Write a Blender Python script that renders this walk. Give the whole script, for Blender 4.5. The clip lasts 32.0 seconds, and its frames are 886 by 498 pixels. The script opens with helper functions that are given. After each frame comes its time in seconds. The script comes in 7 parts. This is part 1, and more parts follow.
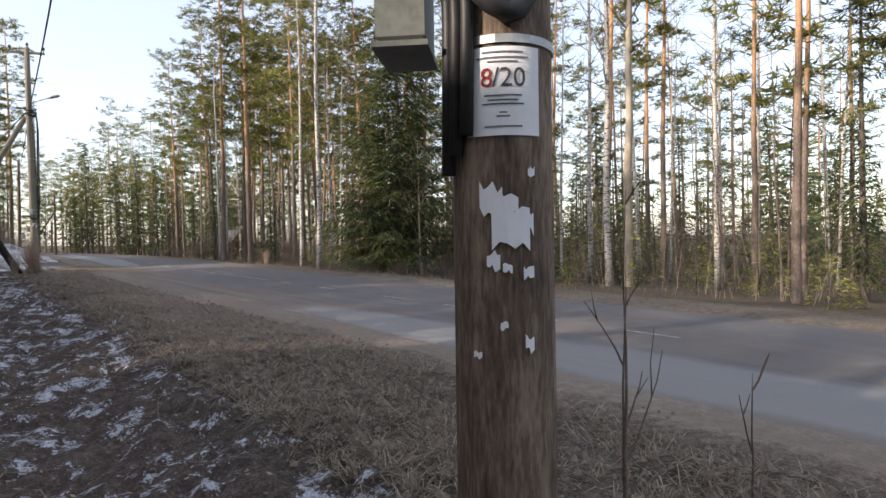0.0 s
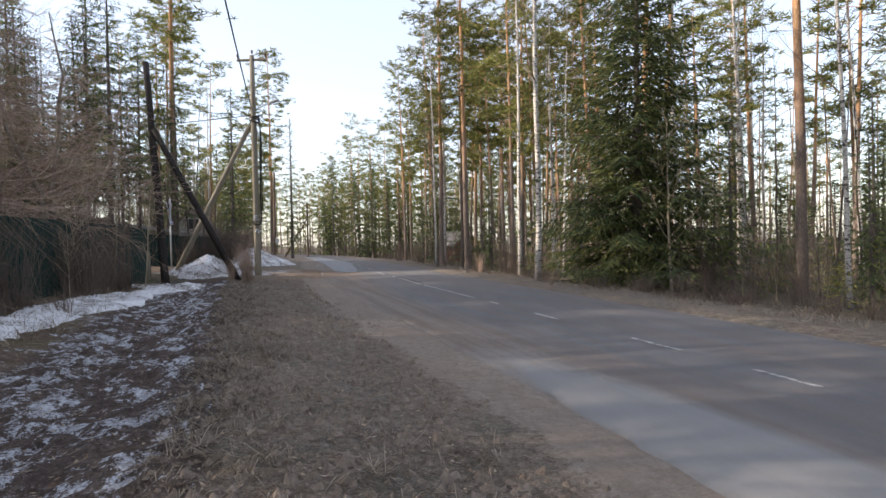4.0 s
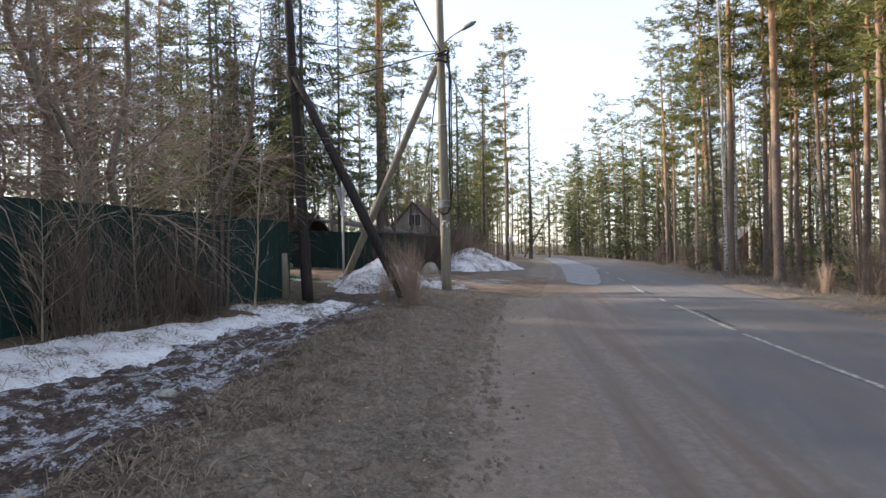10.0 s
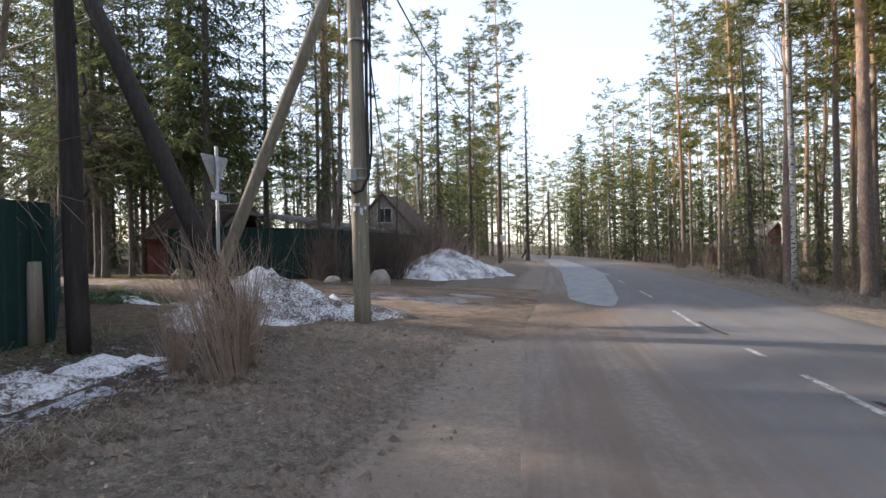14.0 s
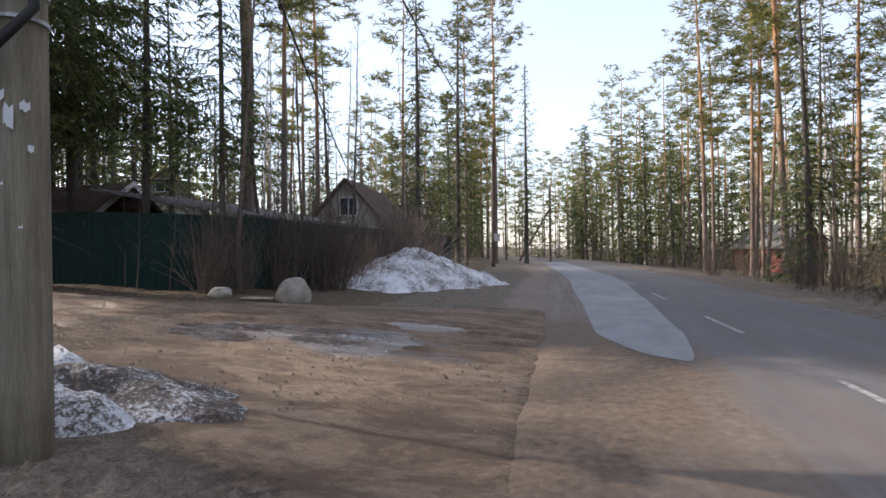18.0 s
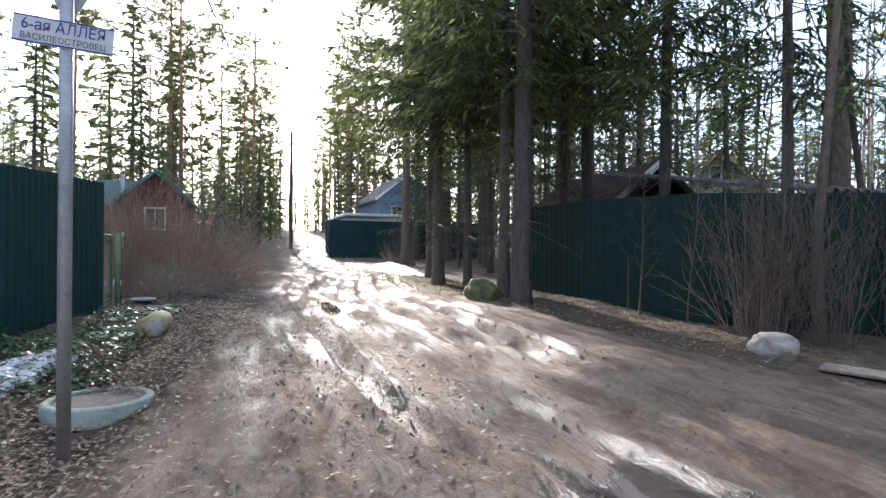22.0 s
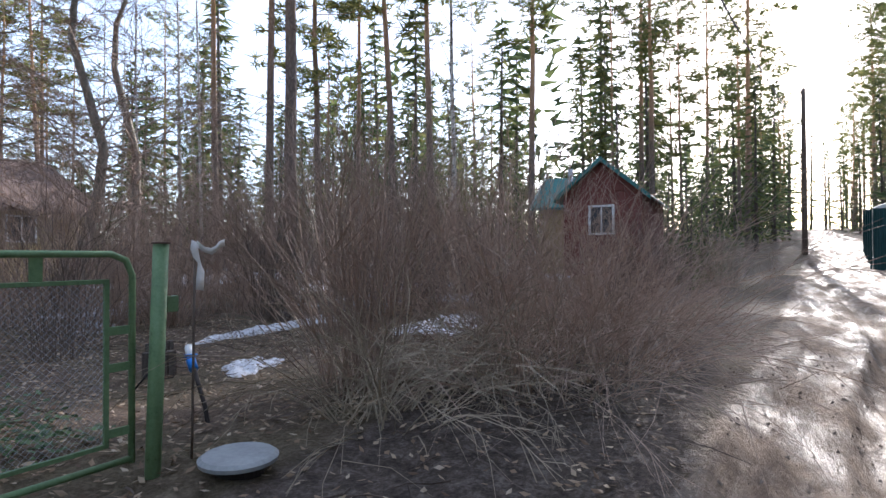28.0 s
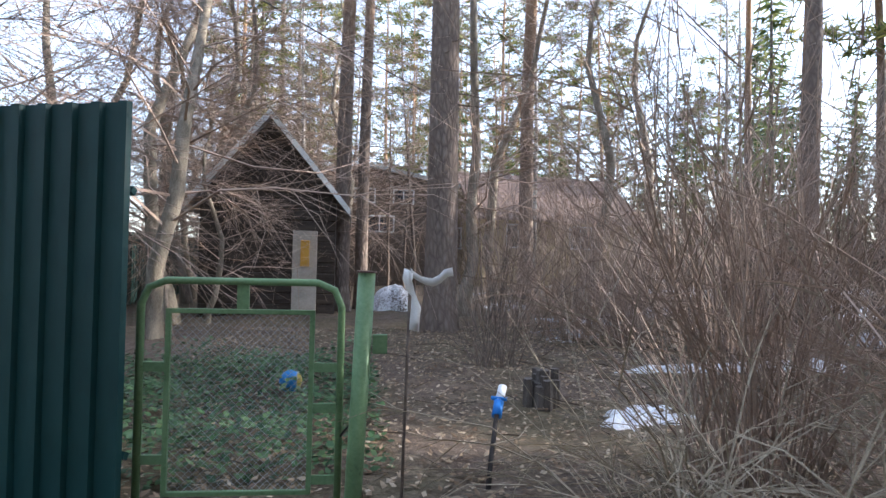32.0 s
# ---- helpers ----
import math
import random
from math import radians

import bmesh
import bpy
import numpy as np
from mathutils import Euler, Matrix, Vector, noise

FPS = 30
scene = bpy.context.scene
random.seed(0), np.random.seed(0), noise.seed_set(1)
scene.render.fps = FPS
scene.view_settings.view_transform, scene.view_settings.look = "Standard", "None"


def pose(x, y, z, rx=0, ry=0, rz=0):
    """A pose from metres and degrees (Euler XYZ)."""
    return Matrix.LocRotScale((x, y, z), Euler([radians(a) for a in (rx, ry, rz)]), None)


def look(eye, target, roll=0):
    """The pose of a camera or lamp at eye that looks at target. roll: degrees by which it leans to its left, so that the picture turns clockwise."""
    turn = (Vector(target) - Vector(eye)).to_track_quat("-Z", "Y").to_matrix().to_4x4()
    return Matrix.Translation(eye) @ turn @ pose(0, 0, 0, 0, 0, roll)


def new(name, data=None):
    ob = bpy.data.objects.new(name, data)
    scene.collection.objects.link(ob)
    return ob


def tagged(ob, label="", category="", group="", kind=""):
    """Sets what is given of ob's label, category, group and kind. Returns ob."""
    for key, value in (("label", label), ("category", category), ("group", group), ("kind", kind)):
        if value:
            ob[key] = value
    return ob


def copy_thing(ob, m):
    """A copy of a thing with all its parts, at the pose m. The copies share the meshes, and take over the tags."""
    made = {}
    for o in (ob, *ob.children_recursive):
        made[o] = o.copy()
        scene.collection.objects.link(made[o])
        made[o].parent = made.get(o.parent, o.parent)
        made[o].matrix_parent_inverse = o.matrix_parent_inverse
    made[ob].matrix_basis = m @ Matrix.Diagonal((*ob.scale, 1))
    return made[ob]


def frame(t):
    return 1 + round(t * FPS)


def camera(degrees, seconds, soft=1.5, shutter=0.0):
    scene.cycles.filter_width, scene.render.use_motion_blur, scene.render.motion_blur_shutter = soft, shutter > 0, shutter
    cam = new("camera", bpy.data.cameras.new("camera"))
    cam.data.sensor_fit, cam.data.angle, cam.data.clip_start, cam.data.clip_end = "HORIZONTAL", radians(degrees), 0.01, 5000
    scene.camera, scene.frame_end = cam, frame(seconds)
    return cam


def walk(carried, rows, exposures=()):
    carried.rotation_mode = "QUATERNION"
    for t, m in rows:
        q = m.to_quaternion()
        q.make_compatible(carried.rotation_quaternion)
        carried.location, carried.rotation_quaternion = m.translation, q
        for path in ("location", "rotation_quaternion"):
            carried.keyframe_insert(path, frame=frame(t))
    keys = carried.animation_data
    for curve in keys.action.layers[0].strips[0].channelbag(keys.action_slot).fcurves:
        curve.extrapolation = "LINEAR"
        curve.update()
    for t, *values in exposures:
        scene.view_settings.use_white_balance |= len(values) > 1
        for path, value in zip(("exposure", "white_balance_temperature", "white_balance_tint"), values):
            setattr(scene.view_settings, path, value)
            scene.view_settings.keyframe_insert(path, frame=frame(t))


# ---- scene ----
cam = camera(76.3, 32.0)
EXPOSURES = ((0, 0.75, 6450, 15), (8, 0.93, 6300, 14), (14, 0.96, 6150, 14), (17, 0.72, 6250, 18), (19.5, 1.07, 5850, 14), (22, 1.42, 5550, 14), (24, 1.32, 5450, 14), (27, 0.9, 5450, 14), (28, 1.2, 5550, 15), (29, 1.76, 5650, 12), (32, 1.85, 5600, 12))
PATH = [
    (0, (-1.227, 4.622, 1.331), (-0.170, 6.320, 1.292), -1.0),
    (0.5, (-1.108, 5.093, 1.305), (-0.241, 6.895, 1.273), -1.0),
    (1, (-0.929, 5.857, 1.378), (-0.166, 7.705, 1.347), -1.0),
    (1.5, (-0.575, 6.495, 1.397), (0.168, 8.351, 1.369), -1.2),
    (2, (-0.327, 7.049, 1.503), (0.413, 8.907, 1.479), -1.1),
    (2.5, (0.006, 7.425, 1.442), (0.749, 9.282, 1.423), -1.2),
    (3, (0.245, 7.972, 1.434), (0.916, 9.856, 1.414), -1.2),
    (3.5, (0.472, 8.601, 1.451), (0.972, 10.538, 1.430), -1.2),
    (4, (0.658, 9.380, 1.471), (0.987, 11.353, 1.453), -1.2),
    (4.5, (0.746, 10.222, 1.504), (0.931, 12.213, 1.490), -1.1),
    (6.5, (1.283, 13.217, 1.541), (1.074, 15.206, 1.532), -1.3),
    (7, (1.369, 13.975, 1.503), (1.104, 15.958, 1.494), -1.3),
    (7.5, (1.453, 14.849, 1.485), (1.122, 16.821, 1.476), -1.1),
    (8, (1.448, 15.757, 1.442), (1.093, 17.725, 1.437), -1.1),
    (8.5, (1.292, 16.662, 1.476), (0.893, 18.622, 1.470), -1.0),
    (9, (1.179, 17.598, 1.477), (0.711, 19.542, 1.474), -1.0),
    (9.5, (1.150, 18.443, 1.486), (0.627, 20.374, 1.484), -1.1),
    (10, (1.098, 19.390, 1.478), (0.562, 21.317, 1.475), -1.1),
    (10.5, (1.041, 20.280, 1.499), (0.489, 22.202, 1.496), -1.0),
    (11, (0.980, 21.143, 1.486), (0.420, 23.063, 1.483), -1.0),
    (11.5, (0.857, 22.056, 1.483), (0.294, 23.975, 1.479), -1.0),
    (12, (0.802, 22.994, 1.497), (0.236, 24.912, 1.491), -1.0),
    (12.5, (0.750, 23.889, 1.496), (0.184, 25.808, 1.490), -1.0),
    (13, (0.712, 24.851, 1.489), (0.156, 26.772, 1.486), -1.1),
    (13.5, (0.723, 25.698, 1.497), (0.174, 27.621, 1.494), -1.0),
    (14, (0.714, 26.651, 1.494), (0.172, 28.576, 1.491), -1.2),
    (14.5, (0.782, 27.485, 1.453), (0.252, 29.414, 1.452), -1.1),
    (16.5, (0.485, 30.862, 1.402), (0.028, 32.809, 1.402), -0.9),
    (17, (0.393, 31.692, 1.368), (-0.043, 33.644, 1.368), -0.9),
    (17.5, (0.177, 32.569, 1.378), (-0.255, 34.521, 1.378), -0.8),
    (18, (-0.098, 33.354, 1.380), (-0.637, 35.280, 1.383), -0.7),
    (18.5, (-0.389, 34.179, 1.383), (-1.199, 36.007, 1.392), -0.6),
    (19, (-0.829, 34.956, 1.390), (-1.921, 36.632, 1.400), -0.5),
    (19.5, (-1.210, 35.616, 1.361), (-2.502, 37.143, 1.375), -0.2),
    (20, (-1.572, 36.200, 1.434), (-3.035, 37.563, 1.443), -0.2),
    (20.5, (-1.950, 36.878, 1.475), (-3.536, 38.096, 1.486), -0.3),
    (21, (-2.433, 37.478, 1.475), (-4.140, 38.521, 1.484), -0.1),
    (21.5, (-2.949, 37.952, 1.488), (-4.750, 38.822, 1.495), 0.1),
    (22, (-3.600, 38.341, 1.469), (-5.474, 39.041, 1.481), 0.2),
    (22.5, (-4.225, 38.622, 1.503), (-6.135, 39.213, 1.515), 0.3),
    (23, (-4.868, 38.860, 1.519), (-6.808, 39.344, 1.529), 0.5),
    (23.5, (-5.552, 39.097, 1.502), (-7.506, 39.523, 1.511), 0.5),
    (24, (-6.261, 39.262, 1.548), (-8.230, 39.612, 1.553), 0.5),
    (24.5, (-6.921, 39.395, 1.568), (-8.903, 39.661, 1.578), 0.5),
    (26.5, (-9.600, 39.419, 1.610), (-11.598, 39.321, 1.629), -0.2),
    (27, (-10.307, 39.318, 1.637), (-12.282, 39.006, 1.660), -0.3),
    (27.5, (-10.995, 39.238, 1.671), (-12.921, 38.700, 1.698), -0.2),
    (28, (-11.629, 39.178, 1.691), (-13.404, 38.257, 1.716), -0.2),
    (28.5, (-12.134, 39.224, 1.724), (-13.627, 37.895, 1.766), -0.5),
    (29, (-12.482, 39.205, 1.739), (-13.680, 37.604, 1.783), -0.2),
    (29.5, (-12.866, 39.115, 1.769), (-13.743, 37.318, 1.804), 0.4),
    (30, (-13.128, 39.154, 1.830), (-13.803, 37.272, 1.860), 0.7),
    (30.5, (-13.208, 39.095, 1.885), (-13.690, 37.154, 1.911), 0.9),
    (31, (-13.311, 39.008, 1.880), (-13.766, 37.060, 1.902), 1.4),
    (31.5, (-13.381, 39.048, 1.849), (-13.789, 37.090, 1.875), 1.3),
    (32, (-13.375, 39.055, 1.830), (-13.686, 37.079, 1.856), 1.4),
]
walk(cam, [(t, look(eye, target, roll)) for t, eye, target, roll in PATH], exposures=EXPOSURES)

# ---- body ----
# ---- light ----
SUN_YAW, SUN_UP = 87.0, 20.0
sun_way = Vector((-math.sin(radians(SUN_YAW)) * math.cos(radians(SUN_UP)), math.cos(radians(SUN_YAW)) * math.cos(radians(SUN_UP)), math.sin(radians(SUN_UP))))
world = bpy.data.worlds.new("sky")
scene.world = world
world.use_nodes = True
wn = world.node_tree.nodes
sky = wn.new("ShaderNodeTexSky")
sky.sky_type, sky.sun_disc = "NISHITA", False
sky.sun_elevation, sky.sun_rotation = radians(SUN_UP), math.atan2(sun_way.x, sun_way.y)
sky.air_density, sky.dust_density, sky.ozone_density = 1.0, 1.0, 1.0
veil = wn.new("ShaderNodeMix")
veil.data_type, veil.blend_type = "RGBA", "ADD"
veil.inputs[0].default_value = 1.0
veil.inputs[7].default_value = (2.45, 2.45, 2.47, 1)
world.node_tree.links.new(sky.outputs[0], veil.inputs[6])
world.node_tree.links.new(veil.outputs[2], wn["Background"].inputs[0])
wn["Background"].inputs[1].default_value = 0.13
sun = new("sun", bpy.data.lights.new("sun", "SUN"))
sun.data.energy, sun.data.angle, sun.data.color = 5.0, radians(0.6), (1.0, 0.87, 0.7)
sun.matrix_world = look(sun_way * 100, (0, 0, 0))


# ---- materials ----
def material(name, rough=0.8, metal=0.0, spec=0.3):
    m = bpy.data.materials.new(name)
    m.use_nodes = True
    b = m.node_tree.nodes["Principled BSDF"]
    b.inputs["Roughness"].default_value, b.inputs["Metallic"].default_value = rough, metal
    b.inputs["Specular IOR Level"].default_value = spec
    return m, m.node_tree.nodes, m.node_tree.links, b


def ramp(nodes, stops):
    r = nodes.new("ShaderNodeValToRGB")
    while len(r.color_ramp.elements) < len(stops):
        r.color_ramp.elements.new(0.5)
    for e, (p, c) in zip(r.color_ramp.elements, stops):
        e.position, e.color = p, (*c, 1) if len(c) == 3 else c
    return r


def noise_tex(nodes, links, coord, scale, detail=6, rough=0.6, stretch=(1, 1, 1), distort=0.0):
    mp = nodes.new("ShaderNodeMapping")
    mp.inputs["Scale"].default_value = stretch
    links.new(coord, mp.inputs[0])
    n = nodes.new("ShaderNodeTexNoise")
    n.inputs["Scale"].default_value, n.inputs["Detail"].default_value, n.inputs["Roughness"].default_value = scale, detail, rough
    n.inputs["Distortion"].default_value = distort
    links.new(mp.outputs[0], n.inputs[0])
    return n


def mix(nodes, links, fac, a, b, how="MIX"):
    n = nodes.new("ShaderNodeMix")
    n.data_type, n.blend_type = "RGBA", how
    for sock, v in ((n.inputs[0], fac), (n.inputs[6], a), (n.inputs[7], b)):
        if isinstance(v, (int, float)):
            sock.default_value = v
        elif isinstance(v, tuple):
            sock.default_value = (*v, 1)
        else:
            links.new(v, sock)
    return n.outputs[2]


def calc(nodes, links, how, a, b=0.5, c=0.0, clamp=False):
    n = nodes.new("ShaderNodeMath")
    n.operation, n.use_clamp = how, clamp
    for sock, v in zip(n.inputs, (a, b, c)):
        if isinstance(v, (int, float)):
            sock.default_value = v
        else:
            links.new(v, sock)
    return n.outputs[0]


def bump(nodes, links, bsdf, height, strength=0.4, dist=0.02):
    n = nodes.new("ShaderNodeBump")
    n.inputs["Strength"].default_value, n.inputs["Distance"].default_value = strength, dist
    links.new(height, n.inputs["Height"])
    links.new(n.outputs[0], bsdf.inputs["Normal"])


def grained(name, stops, scale=6.0, stretch=(1, 1, 1), rough=0.8, metal=0.0, spec=0.3, bumps=0.4, dist=0.02, random_tint=0.0, fine=9.0):
    """Two scales of noise through one colour ramp, with relief; random_tint varies copies."""
    m, n, l, b = material(name, rough, metal, spec)
    co = n.new("ShaderNodeTexCoord").outputs["Object"]
    big = noise_tex(n, l, co, scale, 5, 0.6, stretch)
    small = noise_tex(n, l, co, scale * fine, 4, 0.6, stretch)
    f = calc(n, l, "MULTIPLY_ADD", small.outputs[0], 0.45, calc(n, l, "MULTIPLY", big.outputs[0], 0.6))
    r = ramp(n, stops)
    l.new(f, r.inputs[0])
    col = r.outputs[0]
    if random_tint:
        oi = n.new("ShaderNodeObjectInfo")
        h = n.new("ShaderNodeHueSaturation")
        l.new(calc(n, l, "MULTIPLY_ADD", oi.outputs["Random"], random_tint, 1 - random_tint / 2), h.inputs["Value"])
        l.new(col, h.inputs["Color"])
        col = h.outputs[0]
    l.new(col, b.inputs["Base Color"])
    if bumps:
        bump(n, l, b, f, bumps, dist)
    return m


def leafy(name, stops, tint=0.5, rough=0.6, through_light=0.25):
    """Needles, leaves and blades: colour by island, with some light passing through."""
    m, n, l, b = material(name, rough, 0, 0.25)
    g = n.new("ShaderNodeNewGeometry")
    r = ramp(n, stops)
    l.new(g.outputs["Random Per Island"], r.inputs[0])
    h = n.new("ShaderNodeHueSaturation")
    oi = n.new("ShaderNodeObjectInfo")
    l.new(calc(n, l, "MULTIPLY_ADD", oi.outputs["Random"], tint, 1 - tint / 2), h.inputs["Value"])
    l.new(r.outputs[0], h.inputs["Color"])
    l.new(h.outputs[0], b.inputs["Base Color"])
    if through_light:
        tr = n.new("ShaderNodeBsdfTranslucent")
        l.new(h.outputs[0], tr.inputs[0])
        mx = n.new("ShaderNodeMixShader")
        mx.inputs[0].default_value = through_light
        l.new(b.outputs[0], mx.inputs[1])
        l.new(tr.outputs[0], mx.inputs[2])
        l.new(mx.outputs[0], n["Material Output"].inputs[0])
    return m


def pine_bark_material():
    m, n, l, b = material("pine_bark", 0.9, 0, 0.2)
    co = n.new("ShaderNodeTexCoord").outputs["Object"]
    sep = n.new("ShaderNodeSeparateXYZ")
    l.new(co, sep.inputs[0])
    plates = n.new("ShaderNodeTexVoronoi")
    plates.feature = "DISTANCE_TO_EDGE"
    mp = n.new("ShaderNodeMapping")
    mp.inputs["Scale"].default_value = (14, 14, 5)
    l.new(co, mp.inputs[0])
    l.new(mp.outputs[0], plates.inputs[0])
    plates.inputs["Scale"].default_value = 1.0
    ns = noise_tex(n, l, co, 3.0, 5, 0.6, (2, 2, 0.6))
    low = ramp(n, [(0.0, (0.04, 0.032, 0.027)), (0.35, (0.15, 0.115, 0.094)), (1.0, (0.26, 0.21, 0.175))])
    high = ramp(n, [(0.0, (0.18, 0.085, 0.035)), (0.4, (0.4, 0.22, 0.11)), (1.0, (0.54, 0.36, 0.21))])
    f = calc(n, l, "MULTIPLY_ADD", ns.outputs[0], 0.7, calc(n, l, "MULTIPLY", plates.outputs[0], 1.2))
    l.new(f, low.inputs[0])
    l.new(f, high.inputs[0])
    up = calc(n, l, "MULTIPLY_ADD", sep.outputs[2], 0.16, calc(n, l, "MULTIPLY_ADD", ns.outputs[0], 0.8, -1.25), clamp=True)
    l.new(mix(n, l, up, low.outputs[0], high.outputs[0]), b.inputs["Base Color"])
    bump(n, l, b, f, 0.7, 0.03)
    return m


def birch_bark_material():
    m, n, l, b = material("birch_bark", 0.7, 0, 0.3)
    co = n.new("ShaderNodeTexCoord").outputs["Object"]
    sep = n.new("ShaderNodeSeparateXYZ")
    l.new(co, sep.inputs[0])
    marks = noise_tex(n, l, co, 2.2, 4, 0.65, (3, 3, 9))
    soft = noise_tex(n, l, co, 9.0, 3, 0.5, (2, 2, 5))
    white = ramp(n, [(0.3, (0.36, 0.33, 0.29)), (0.7, (0.62, 0.58, 0.52))])
    l.new(soft.outputs[0], white.inputs[0])
    dark = ramp(n, [(0.52, (0, 0, 0)), (0.6, (1, 1, 1))])
    l.new(marks.outputs[0], dark.inputs[0])
    foot = calc(n, l, "MULTIPLY_ADD", sep.outputs[2], -0.55, calc(n, l, "MULTIPLY_ADD", marks.outputs[0], 1.2, 0.25), clamp=True)
    f = calc(n, l, "MAXIMUM", dark.outputs[0], foot)
    l.new(mix(n, l, f, white.outputs[0], (0.03, 0.027, 0.025)), b.inputs["Base Color"])
    bump(n, l, b, marks.outputs[0], 0.4, 0.02)
    return m


def ground_material():
    """Litter, bare earth, wet mud, dry grass, old snow and a bush's painted shade, mixed by the mesh's own masks."""
    m, n, l, b = material("ground_earth", 0.9, 0, 0.3)
    co = n.new("ShaderNodeTexCoord").outputs["Object"]
    at = n.new("ShaderNodeAttribute")
    at.attribute_name = "cover"
    sp = n.new("ShaderNodeSeparateColor")
    l.new(at.outputs["Color"], sp.inputs[0])
    mud, snow, grass = sp.outputs[0], sp.outputs[1], sp.outputs[2]
    n1 = noise_tex(n, l, co, 0.9, 8, 0.65)
    n2 = noise_tex(n, l, co, 9.0, 6, 0.7)
    n3 = noise_tex(n, l, co, 42.0, 5, 0.7)
    tex = calc(n, l, "MULTIPLY_ADD", n3.outputs[0], 0.5, calc(n, l, "MULTIPLY", n2.outputs[0], 0.5))
    litter = ramp(n, [(0.3, (0.035, 0.025, 0.019)), (0.46, (0.1, 0.072, 0.053)), (0.58, (0.185, 0.14, 0.104)), (0.7, (0.3, 0.24, 0.178))])
    earth = ramp(n, [(0.34, (0.05, 0.037, 0.028)), (0.5, (0.18, 0.142, 0.109)), (0.66, (0.33, 0.272, 0.218))])
    mudc = ramp(n, [(0.3, (0.13, 0.092, 0.064)), (0.5, (0.26, 0.19, 0.134)), (0.7, (0.37, 0.29, 0.215))])
    straw = ramp(n, [(0.34, (0.045, 0.037, 0.027)), (0.5, (0.15, 0.128, 0.1)), (0.66, (0.31, 0.275, 0.225))])
    moss = ramp(n, [(0.35, (0.05, 0.055, 0.02)), (0.65, (0.16, 0.15, 0.06))])
    snowc = ramp(n, [(0.36, (0.12, 0.105, 0.1)), (0.47, (0.29, 0.285, 0.3)), (0.6, (0.58, 0.61, 0.66))])
    for r in (litter, earth, mudc, straw, moss, snowc):
        l.new(tex, r.inputs[0])
    big = ramp(n, [(0.42, (0, 0, 0)), (0.6, (1, 1, 1))])
    l.new(n1.outputs[0], big.inputs[0])
    base = mix(n, l, calc(n, l, "MULTIPLY", big.outputs[0], 0.32), litter.outputs[0], moss.outputs[0])
    edge = ramp(n, [(0.4, (0, 0, 0)), (0.6, (1, 1, 1))])
    l.new(calc(n, l, "ADD", grass, calc(n, l, "MULTIPLY_ADD", n2.outputs[0], 0.9, -0.45)), edge.inputs[0])
    verge = mix(n, l, big.outputs[0], earth.outputs[0], straw.outputs[0])
    base = mix(n, l, edge.outputs[0], base, verge)
    dustc = ramp(n, [(0.32, (0.13, 0.104, 0.083)), (0.5, (0.235, 0.195, 0.158)), (0.68, (0.34, 0.29, 0.245))])
    l.new(tex, dustc.inputs[0])
    edge0 = ramp(n, [(0.35, (0, 0, 0)), (0.65, (1, 1, 1))])
    l.new(calc(n, l, "ADD", at.outputs["Alpha"], calc(n, l, "MULTIPLY_ADD", n2.outputs[0], 0.8, -0.4)), edge0.inputs[0])
    warm = ramp(n, [(0.4, (0, 0, 0)), (0.62, (1, 1, 1))])
    l.new(noise_tex(n, l, co, 1.3, 5, 0.6, (1.7, 0.35, 1)).outputs[0], warm.inputs[0])
    dusty = mix(n, l, calc(n, l, "MULTIPLY", warm.outputs[0], 0.55), dustc.outputs[0], (0.2, 0.156, 0.122))
    base = mix(n, l, edge0.outputs[0], base, dusty)
    edge2 = ramp(n, [(0.42, (0, 0, 0)), (0.58, (1, 1, 1))])
    l.new(calc(n, l, "ADD", mud, calc(n, l, "MULTIPLY_ADD", n2.outputs[0], 0.8, -0.4)), edge2.inputs[0])
    churn = ramp(n, [(0.44, (0, 0, 0)), (0.56, (1, 1, 1))])
    l.new(noise_tex(n, l, co, 1.5, 8, 0.72, (0.7, 1.5, 1), 0.6).outputs[0], churn.inputs[0])
    muddy = mix(n, l, calc(n, l, "MULTIPLY", churn.outputs[0], 0.75), mudc.outputs[0], (0.118, 0.081, 0.057))
    base = mix(n, l, edge2.outputs[0], base, muddy)
    at3 = n.new("ShaderNodeAttribute")
    at3.attribute_name = "mire_and_shade"
    sp3 = n.new("ShaderNodeSeparateColor")
    l.new(at3.outputs["Color"], sp3.inputs[0])
    # dark leaf mat of the ditch; also paints the gate bush's shade
    rot_and_shade = ramp(n, [(0.32, (0.022, 0.016, 0.013)), (0.5, (0.08, 0.06, 0.05)), (0.66, (0.19, 0.155, 0.132))])
    l.new(tex, rot_and_shade.inputs[0])
    sodden_and_shade = ramp(n, [(0.35, (0, 0, 0)), (0.6, (1, 1, 1))])
    l.new(calc(n, l, "ADD", sp3.outputs[0], calc(n, l, "MULTIPLY_ADD", n2.outputs[0], 0.7, -0.35)), sodden_and_shade.inputs[0])
    base = mix(n, l, sodden_and_shade.outputs[0], base, rot_and_shade.outputs[0])
    # darker soil of the near verge, and again the gate bush's painted shade
    soil_and_shade = ramp(n, [(0.36, (0.02, 0.015, 0.012)), (0.5, (0.075, 0.06, 0.048)), (0.64, (0.2, 0.172, 0.142))])
    l.new(tex, soil_and_shade.inputs[0])
    base = mix(n, l, calc(n, l, "MULTIPLY", sp3.outputs[2], 0.85), base, soil_and_shade.outputs[0])
    pool = ramp(n, [(0.44, (0, 0, 0)), (0.54, (1, 1, 1))])
